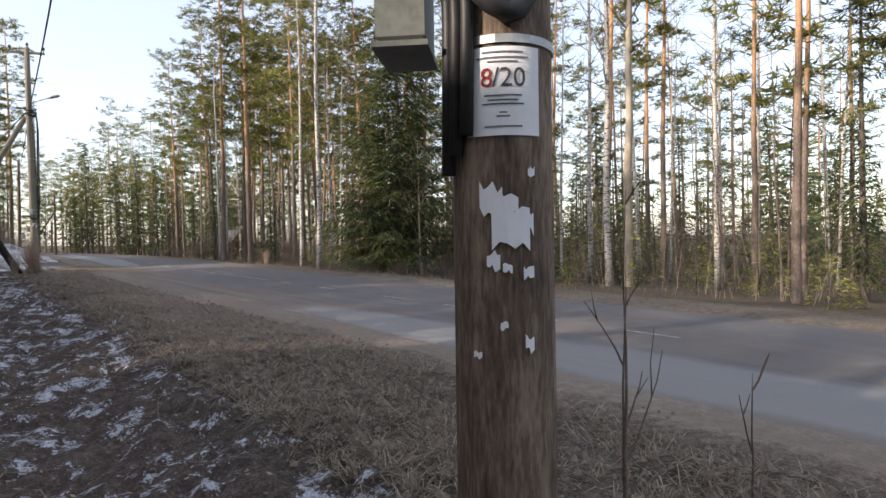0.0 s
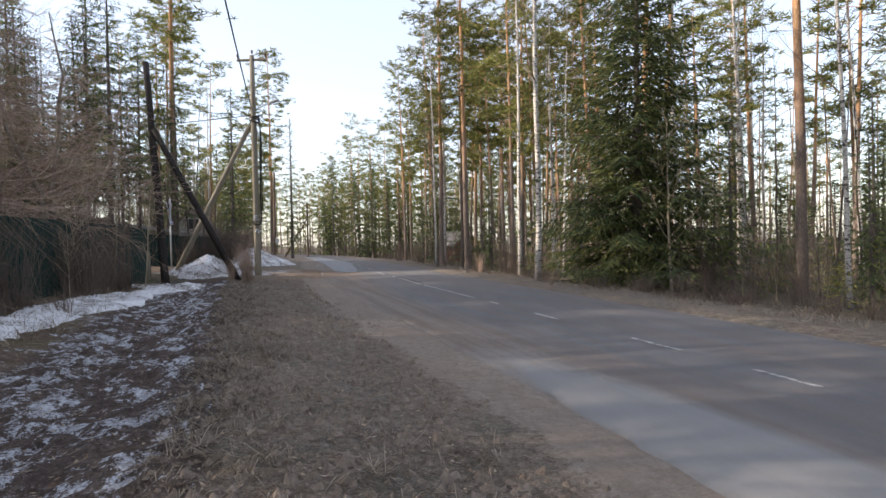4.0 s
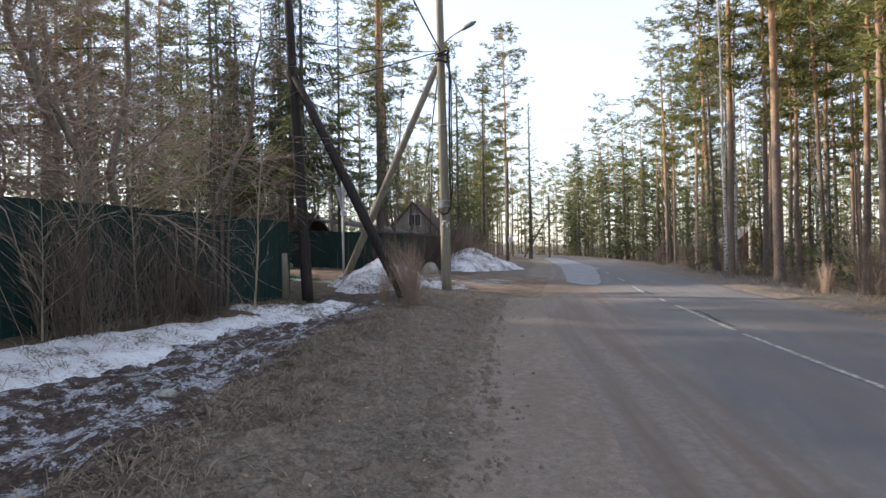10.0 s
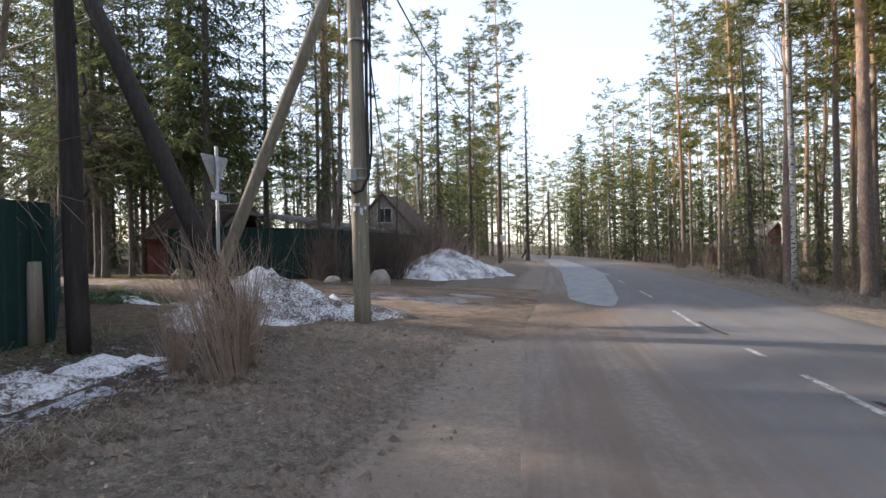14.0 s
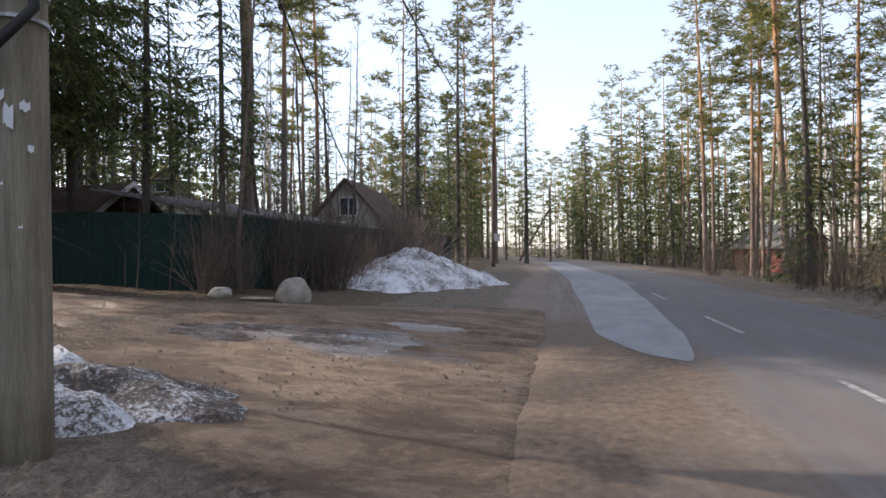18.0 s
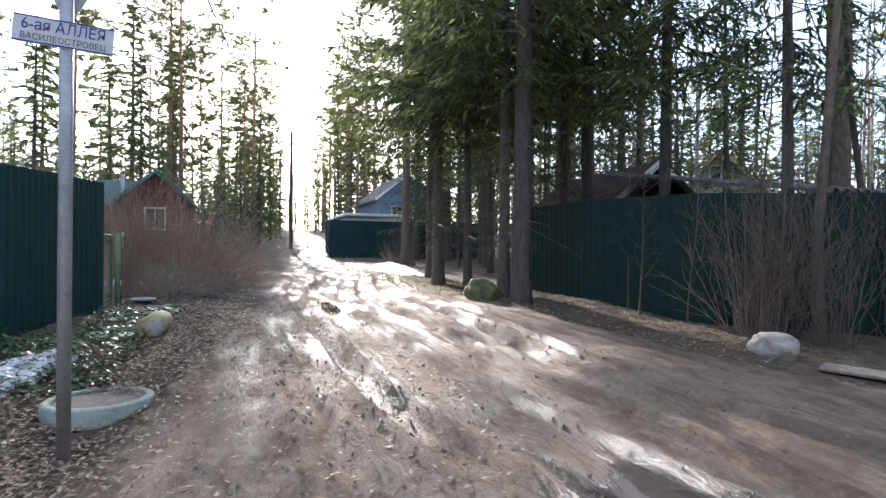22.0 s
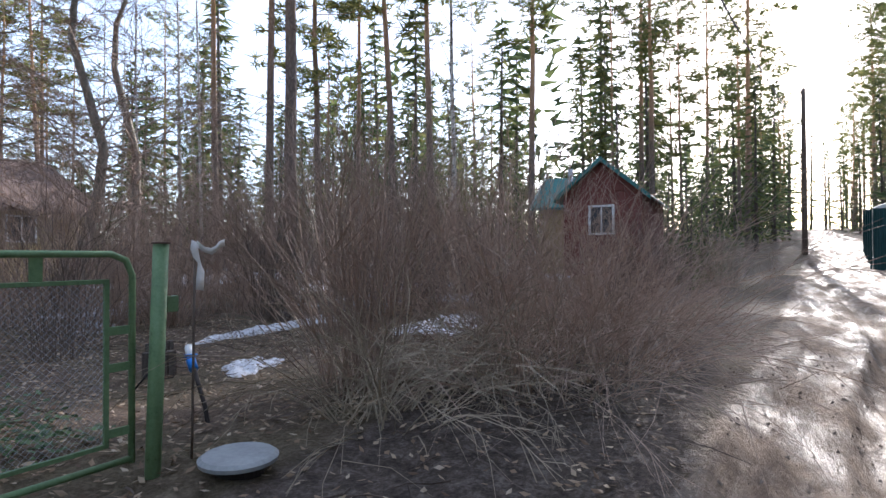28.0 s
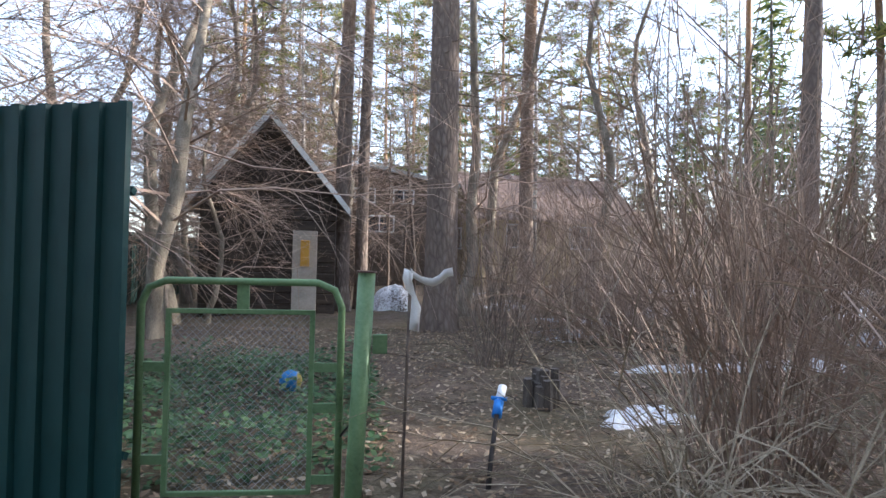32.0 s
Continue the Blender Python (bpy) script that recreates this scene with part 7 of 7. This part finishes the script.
row(SHRUBS[:3], [(-17.5, 34.6), (-21, 35), (-26, 34)], 10, 0.8, 0.7, 1.0)
row(SHRUBS[:2], [(-14.6, 32.0), (-17, 31.5), (-19, 33)], 6, 0.5, 0.6, 0.9)
row(SHRUBS, [(-9, 5), (-9.5, 12), (-9, 20)], 16, 1.2, 0.8, 1.3)
row(SHRUBS[3:], [(8, 40), (9.5, 28), (13.5, 20)], 22, 0.9, 0.5, 1.0)
row(SHRUBS[:1] + SHRUBS[2:3], [(7.6, 70), (8.5, 52), (12, 34), (18, 22)], 24, 1.6, 0.6, 1.0)
row(SHRUBS, [(-30, 44.8), (-26, 44.9)], 5, 0.3, 0.6, 0.9)
row(PALE_SAPLINGS, [(-8.2, 33.9), (-9.4, 35.0)], 3, 0.3, 0.4, 0.7)

# the big bush at the gate and its neighbours
hedge = shrub("shrub", 2.3, 125, 777, RED_TWIG, "large bare bush with arching reddish-brown stems", 0.44, 0.32, 5, 0.0068, "bushes at the gate", -0.07, 0.14)
hedge.matrix_world = pose(-15.4, 36.5, gz(-15.4, 36.5), 0, 0, 40)
hedge2 = shrub("shrub", 1.35, 95, 778, PALE_TWIG, "low fan of pale arching dead stems", 1.1, 0.4, 6, 0.0055, "bushes at the gate", -0.24, 0.28)
hedge2.matrix_world = pose(-14.75, 37.1, gz(-14.75, 37.1), 0, 0, 0)
copy_thing(hedge2, pose(-15.7, 37.45, gz(-15.7, 37.45), 0, 0, 130))
hedge3 = shrub("shrub", 1.9, 140, 779, RED_TWIG, "dense brown bush beside the muddy lane", 0.85, 0.6, 8, 0.0042, "bushes at the gate", -0.13, 0.2)
hedge3.matrix_world = pose(-16.0, 37.9, gz(-16.0, 37.9), 0, 0, 10)
hedge4 = shrub("shrub", 3.1, 46, 781, RED_TWIG, "tall dense bush with upright thin brown stems", 0.34, 0.5, 11, 0.0065, "bushes at the gate", -0.02, 0.16)
hedge4.matrix_world = pose(-17.0, 30.4, gz(-17.0, 30.4), 0, 0, 80)
for x, y, tn, sz in ((-16.7, 38.1, 120, 0.95), (-17.8, 38.2, 220, 0.78), (-17.3, 37.2, 30, 1.1)):
    hedge3.scale = (sz, sz, sz)
    copy_thing(hedge3, pose(x, y, gz(x, y), 0, 0, tn))
hedge3.scale = (1, 1, 1)
for x, y, tn, sz in ((-16.4, 37.3, 160, 0.72), (-18.2, 29.6, 250, 0.85), (-15.9, 29.4, 330, 0.9), (-19.6, 28.6, 100, 0.95), (-20.6, 30.0, 200, 0.9), (-21.5, 27.6, 10, 1.0), (-18.9, 31.2, 40, 1.05), (-19.9, 31.9, 130, 1.1), (-21.3, 31.6, 290, 1.1), (-22.6, 32.6, 75, 1.15), (-21.4, 33.4, 215, 1.0), (-23.6, 30.8, 340, 1.2), (-23.2, 34.2, 60, 1.1), (-20.2, 34.6, 185, 0.8)):
    hedge4.scale = (sz, sz, sz)
    copy_thing(hedge4, pose(x, y, gz(x, y), 0, 0, tn))
hedge4.scale = (1, 1, 1)
yellow = shrub("shrub", 1.7, 45, 780, PALE_TWIG, "pale yellowish upright shrub beside the lane", 0.3, 0.35, 4, 0.012)
yellow.matrix_world = pose(-27.5, 38.9, gz(-27.5, 38.9))

# leaning bare trees behind the fence
LEAN = bare_tree("bare_tree", 9.5, 0.125, 790, GARDEN_BARK, RED_TWIG, "leaning bare garden tree with tangled twigs", "garden trees", 0.16, 52, 3.0, 0.45, -0.1, 22, 0.34, 0.42, 0.72)
put(LEAN, -10.5, 30.3, 30, 1.0, 0.05, (3, -4))
put(LEAN, -10.75, 28.2, 100, 0.5, 0.05, (1, 2))
put(LEAN, -9.4, 33.4, 150, 0.85, 0.05, (5, -4))
put(LEAN, -15.6, 27.6, 170, 1.1, 0.05, (4, 5))
put(LEAN, -18.6, 26.4, 60, 1.1, 0.05, (-3, 4))
put(LEAN, -17.2, 23.8, 310, 1.2, 0.05, (3, -3))
put(LEAN, -20.8, 25.0, 20, 1.15, 0.05, (2, 2))
put(LEAN, -8.8, 21.5, 300, 0.9, 0.05, (2, 5))
for x, y, tn, sz, ln in ((-9.2, 26.5, 70, 0.95, (-3, 6)), (-8.6, 17.4, 10, 0.9, (4, -5)), (-9.6, 19.3, 140, 1.1, (-4, 3)), (-8.5, 24.0, 220, 1.0, (3, 5)), (-10.4, 23.2, 260, 1.15, (0, -6)), (-8.4, 29.3, 190, 0.9, (-5, 4)), (-10.2, 28.4, 320, 1.1, (2, 3)), (-9.0, 14.2, 50, 0.9, (2, 2)), (-8.4, 10.8, 110, 0.8, (-3, 4)), (-11.4, 15.8, 30, 1.1, (3, -3)), (-12.5, 20.2, 85, 1.2, (-2, 2)), (-7.6, 7.5, 240, 0.8, (3, 3)), (-8.3, 12.4, 15, 1.0, (4, 2)), (-8.9, 16.0, 95, 1.05, (-3, -4)), (-8.2, 19.0, 175, 0.85, (5, 3)), (-8.9, 22.8, 255, 1.05, (-4, 4)), (-8.3, 27.6, 335, 0.9, (3, -3)), (-10.0, 12.0, 60, 1.2, (2, 3)), (-10.2, 17.6, 145, 1.25, (-2, -2)), (-10.6, 25.2, 290, 1.0, (2, 4))):
    put(LEAN, x, y, tn, sz, 0.05, ln)

# tall dry grass at the brace, sprigs by the first pole
dry = shrub("grass_clump", 1.45, 130, 801, RED_TWIG, "tall clump of dry reddish-brown stems", 0.18, 0.16, 2, 0.006, "dry grass clumps", -0.03, 0.08)
dry.matrix_world = pose(-3.1, 31.75, gz(-3.1, 31.75) - 0.02, 6, -8, 0)
tagged(dry, category="grass")
for x, y, sz, tn in ((-3.3, 32.3, 0.9, 90), (-3.75, 31.75, 0.55, 200), (18.4, 33.2, 1.0, 0), (13.8, 28.6, 0.7, 50), (7.5, 38.5, 0.6, 30)):
    dry.scale = (sz, sz, sz)
    copy_thing(dry, pose(x, y, gz(x, y), 0, 0, tn))
dry.scale = (1, 1, 1)
for k, (x, y, h) in enumerate(((0.42, 6.02, 1.75), (0.46, 6.04, 1.5), (0.86, 5.8, 1.05))):
    sp_ = bare_tree("sapling", h, 0.01, 810 + k, TWIG, TWIG, "thin bare sprig beside the brown pole", "sprigs at the pole", 0.45, 3, 0.3, 1.8, 0.02, 1, 0.05, 0.16, 0.5)
    sp_.matrix_world = pose(x, y, gz(x, y), 0, 0, 30)
young = bare_tree("sapling", 6.5, 0.06, 820, PALE_TWIG, PALE_TWIG, "pale bare young tree before the spruce", "saplings of the wood", 0.25, 26, 1.8, 1.2, 0.0, 5, 0.05)
young.matrix_world = pose(12.6, 28.9, gz(12.6, 28.9))
for protos in (PINES, FAR_PINES, MID_PINES, SPRUCES, FAR_SPRUCES, BIRCHES, SAPLINGS, PALE_SAPLINGS, SHRUBS, [BIG_SPRUCE, LANE_SPRUCE, LANE_SPRUCE2, ASPEN, OLD_PINE, LEAN]):
    for p in protos:
        drop_proto(p)


# ---- small yard things ----
def ball(x, y, r, mat, label):
    bm = bmesh.new()
    bmesh.ops.create_uvsphere(bm, u_segments=18, v_segments=12, radius=r)
    me = bpy.data.meshes.new("ball")
    bm.to_mesh(me)
    bm.free()
    me.materials.append(mat)
    me.polygons.foreach_set("use_smooth", [True] * len(me.polygons))
    ob = new("ball", me)
    ob.location = (x, y, gz(x, y) + r * 0.95)
    return tagged(ob, label, "ball")


def ball_material():
    m, n, l, b = material("blue_yellow_rubber", 0.45, 0, 0.4)
    co = n.new("ShaderNodeTexCoord").outputs["Object"]
    sep = n.new("ShaderNodeSeparateXYZ")
    l.new(co, sep.inputs[0])
    r = ramp(n, [(0.0, (0.45, 0.33, 0.06)), (0.42, (0.45, 0.33, 0.06)), (0.5, (0.03, 0.2, 0.5))])
    l.new(calc(n, l, "MULTIPLY_ADD", sep.outputs[0], 5.0, 0.75, clamp=True), r.inputs[0])
    l.new(r.outputs[0], b.inputs["Base Color"])
    return m


ball(-12.85, 33.9, 0.1, ball_material(), "blue and yellow rubber ball in green leaves")
s = Shape()
bx, by = -14.92, 34.65
z0 = gz(bx, by)
for k in range(22):
    a = rnd.uniform(0, math.tau)
    r0 = rnd.uniform(0.02, 0.16)
    s.tube([Vector((bx + r0 * math.cos(a), by + r0 * math.sin(a), z0 - 0.05)), Vector((bx + 1.1 * r0 * math.cos(a), by + 1.1 * r0 * math.sin(a), z0 + rnd.uniform(0.18, 0.3)))], [0.05, 0.035], 6)
tagged(s.part("tree_stump", SPRUCE_BARK), "low rotten tree stump in leaf litter", "stump")
hose = thing("water_tap", Matrix(), "blue garden tap on a grey leaning pipe", "tap")
tz = gz(-14.12, 36.15)
bent(hose, "pipe", [Vector((-14.06, 36.3, tz - 0.08)), Vector((-14.1, 36.2, tz + 0.1)), Vector((-14.18, 36.0, tz + 0.3))], 0.014, TARRED)
bent(hose, "tap_body", [Vector((-14.18, 36.0, tz + 0.29)), Vector((-14.21, 35.93, tz + 0.35))], 0.03, BLUE_PLASTIC)
bent(hose, "tap_handle", [Vector((-14.25, 35.95, tz + 0.37)), Vector((-14.17, 35.91, tz + 0.37))], 0.012, BLUE_PLASTIC)
bent(hose, "cloth_tie", [Vector((-14.21, 35.93, tz + 0.35)), Vector((-14.25, 35.86, tz + 0.42))], 0.026, CLOTH)


# ---- litter, grass and green cover ----
def litter(name, mat, spots, size, label, category, flat=True, lift=0.012, tilt=0.5):
    s = Shape()
    for x, y in spots:
        z = gz(x, y) + lift
        a = rnd.uniform(0, math.tau)
        L, W = size * rnd.uniform(0.6, 1.3), size * rnd.uniform(0.3, 0.6)
        d = Vector((math.cos(a), math.sin(a), rnd.uniform(-tilt, tilt) * 0.6))
        w = Vector((-math.sin(a), math.cos(a), rnd.uniform(-tilt, tilt)))
        c = Vector((x, y, z + rnd.uniform(0, 0.02)))
        s.poly(c - d * L * 0.5, c - d * L * 0.1 + w * W * 0.5, c + d * L * 0.5 + Vector((0, 0, size * 0.2 * rnd.random())), c - w * W * 0.5)
    return tagged(s.part(name, mat), label, category, kind="stuff")


def spots(n, x0, x1, y0, y1, ok):
    out = []
    tries = 0
    while len(out) < n and tries < n * 12:
        tries += 1
        x, y = rnd.uniform(x0, x1), rnd.uniform(y0, y1)
        if ok(x, y):
            out.append((x, y))
    return out


def off_lane(x, y):
    return float(lane_part(x, y)) < 0.35 + 0.3 * rnd.random()


litter("leaf_litter", DEAD_LEAF, spots(13000, -13.2, -5.6, 36.8, 40.0, lambda x, y: float(lane_part(x, y)) < 0.2 + 0.9 * rnd.random() ** 1.5), 0.05, "brown dead leaves along the lane", "leaves")
litter("leaf_litter", DEAD_LEAF, spots(3600, -19, -7.5, 41.4, 44.2, off_lane), 0.05, "brown dead leaves under the spruces", "leaves")
litter("leaf_litter", DEAD_LEAF, spots(13000, -18, -11.5, 29.5, 38.9, lambda x, y: off_lane(x, y) and (y < 36.8 or x > -13.2 or rnd.random() < 0.3)), 0.055, "brown dead leaves on the yard ground", "leaves")
litter("leaf_litter", DEAD_LEAF, spots(4500, -6.0, 3.0, 5.5, 34, lambda x, y: -9.5 < x - float(road_x(y)) < -4.4), 0.05, "scattered dead leaves on the verge", "leaves")




def tufts(n, x0, x1, y0, y1, ok, size, blades, mat, label, flat=0.8):
    s = Shape()
    for x, y in spots(n, x0, x1, y0, y1, ok):
        z = gz(x, y)
        a0 = rnd.uniform(0, math.tau)
        for _ in range(blades):
            a = a0 + rnd.gauss(0, 0.9)
            L = size * rnd.uniform(0.5, 1.3)
            d = Vector((math.cos(a) * flat, math.sin(a) * flat, rnd.uniform(0.12, 0.8))).normalized()
            w = Vector((-math.sin(a), math.cos(a), 0)) * 0.004
            p = Vector((x + rnd.gauss(0, 0.03), y + rnd.gauss(0, 0.03), z - 0.01))
            mid = p + d * (L * 0.55)
            tip = p + d * L - Vector((0, 0, L * 0.25))
            s.poly(p - w, p + w, mid + w * 0.8)
            s.poly(p - w, mid + w * 0.8, mid - w * 0.8)
            s.poly(mid - w * 0.8, mid + w * 0.8, tip)
    return tagged(s.part("dry_grass", mat), label, "grass", kind="stuff")


tufts(1500, -3.5, 3.0, 5.5, 34, lambda x, y: -6.9 < x - float(road_x(y)) < -4.0 - (1.6 + 0.06 * max(0, y - 12)) * rnd.random() and (y < 13 or rnd.random() < 0.1 or x - float(road_x(y)) < -6.0), 0.2, 9, DRY_GRASS, "flattened dry grass on the verge")
tufts(1300, -3.5, 3.0, 5.5, 34, lambda x, y: -6.9 < x - float(road_x(y)) < (-4.3 if y < 14 else -5.7) and float(fbm(x, y, 1.7, 6.0)) > 0.05, 0.34, 9, DRY_GRASS, "long flattened straw in the verge", 1.2)
tufts(700, 5.5, 22, 18, 60, lambda x, y: 3.9 < x - float(road_x(y)) < 8, 0.35, 8, DRY_GRASS, "dry yellow grass at the wood's edge", 0.5)
tufts(3600, -24, -13.5, 42.1, 44.3, lambda x, y: True, 0.08, 7, MOSS_GRASS, "short yellowish grass beside the lane", 0.6)
tufts(420, -7.0, -4.5, 12, 34, lambda x, y: x - float(road_x(y)) < -9.3, 0.4, 8, DRY_GRASS, "dry grass along the fence foot", 0.6)


def cover(n, x0, x1, y0, y1, ok, size, high, label):
    s = Shape()
    for x, y in spots(n, x0, x1, y0, y1, ok):
        z = gz(x, y) + rnd.random() ** 1.5 * high * (0.6 + 0.4 * math.sin(x * 3.1) * math.cos(y * 2.7)) + 0.01
        a = rnd.uniform(0, math.tau)
        d = Vector((math.cos(a), math.sin(a), rnd.uniform(-0.5, 0.6))).normalized()
        w = Vector((-math.sin(a), math.cos(a), rnd.uniform(-0.5, 0.5))).normalized()
        c = Vector((x, y, z))
        L = size * rnd.uniform(0.7, 1.3)
        s.poly(c, c + d * L * 0.4 + w * L * 0.32, c + d * L, c + d * L * 0.4 - w * L * 0.32)
    return tagged(s.part("ground_cover", IVY_LEAF), label, "plants", kind="stuff")


cover(5200, -12.6, -8.6, 35.6, 37.9, lambda x, y: y < 37.7 - 0.25 * (x + 12.5) * 0.3 and y < 38.2 + 0.25 * math.sin(x * 3) and (y > 36.75 or x > -10.5) and off_lane(x, y), 0.055, 0.16, "low evergreen creeper with small leaves")
cover(7000, -13.6, -10.9, 32.4, 36.1, lambda x, y: True, 0.06, 0.35, "green creeper growing behind the gate")
cover(1200, -8.2, -5.8, 31.5, 34.0, lambda x, y: True, 0.05, 0.15, "green leaves at the tarred pole's foot")


def twigs(n, x0, x1, y0, y1, ok, label):
    s = Shape()
    for x, y in spots(n, x0, x1, y0, y1, ok):
        a = rnd.uniform(0, math.tau)
        L = rnd.uniform(0.15, 0.7)
        p = Vector((x, y, gz(x, y) + 0.02))
        q = branch_path(p, (math.cos(a), math.sin(a), 0.12), L, 3, -0.05, rnd, 0.25)
        s.tube(q, taper(3, 0.006, 0.002), 3, False)
    return tagged(s.part("twig_litter", TWIG), label, "twigs", kind="stuff")


twigs(260, -6.5, 2.0, 6, 35, lambda x, y: -9.8 < x - float(road_x(y)) < -4.4, "fallen twigs on the verge")
twigs(360, -17.5, -8, 31, 44, off_lane, "fallen twigs beside the lane and yard")

# puddles in the ruts
def puddle(x, y, rx, ry, turn, seed):
    s = Shape()
    ca, sa = math.cos(radians(turn)), math.sin(radians(turn))
    z = puddle_level(x, y, rx) + 0.015
    n = 40
    for k in range(n):
        a = math.tau * k / n
        lx, ly = 1.35 * rx * math.cos(a), 1.35 * ry * math.sin(a)
        s.v.append(Vector((x + lx * ca - ly * sa, y + lx * sa + ly * ca, z)))
    s.f.append(tuple(range(n)))
    return tagged(s.part("puddle", WATER), "shallow brown puddle in the muddy lane", "puddle", "puddles")


for i, (x, y, a, b, tn) in enumerate(PUDDLES):
    puddle(x, y, a, b, tn, i)


def clods(n, x0, x1, y0, y1, ok, size, mat, label):
    """Small angular lumps of earth pressed into the ground, joined."""
    s = Shape()
    for x, y in spots(n, x0, x1, y0, y1, ok):
        r = size * (0.35 + 1.3 * rnd.random() ** 3)
        z = gz(x, y)
        a0 = rnd.uniform(0, math.tau)
        base = len(s.v)
        for k in range(5):
            a = a0 + math.tau * k / 5
            q = r * rnd.uniform(0.7, 1.2)
            s.v.append(Vector((x + q * math.cos(a), y + q * math.sin(a), z - 0.006)))
        s.v.append(Vector((x + rnd.gauss(0, r * 0.3), y + rnd.gauss(0, r * 0.3), z + r * rnd.uniform(0.5, 1.0))))
        s.f += [(base + k, base + (k + 1) % 5, base + 5) for k in range(5)]
    return tagged(s.part("earth_clods", mat), label, "earth", kind="stuff")


clods(6000, -4.5, 3.5, 5.5, 36, lambda x, y: -6.7 < x - float(road_x(y)) < -4.0 and float(fbm(x, y, 1.3, 3.0)) > -0.2, 0.052, CLOD, "clods of dry earth on the verge")
clods(11000, -4.5, 3.5, 5.5, 36, lambda x, y: -7.0 < x - float(road_x(y)) < -3.4 - 1.8 * rnd.random(), 0.03, CLOD, "crumbs of dry earth on the verge")
clods(1500, -19, -6.5, 38.6, 42.6, lambda x, y: float(lane_part(x, y)) > 0.3, 0.014, MUD_CLOD, "wet mud clods along the ruts")
clods(700, -5.5, 0, 37.2, 41.0, lambda x, y: float(lane_part(x, y)) > 0.5, 0.022, CLOD, "mud clods thrown up by wheels")
clods(3500, -9, 0, 37.0, 44, lambda x, y: abs(x - float(road_x(y)) + 6) < 5, 0.016, CLOD, "crumbs of earth at the lane's mouth")
clods(2200, -18, -8, 38.2, 43.0, lambda x, y: True, 0.014, CLOD, "crumbs of earth along the lane")
clods(700, -6.0, -3.0, 35.4, 38.0, lambda x, y: True, 0.024, CLOD, "dark clods round the snow heap")
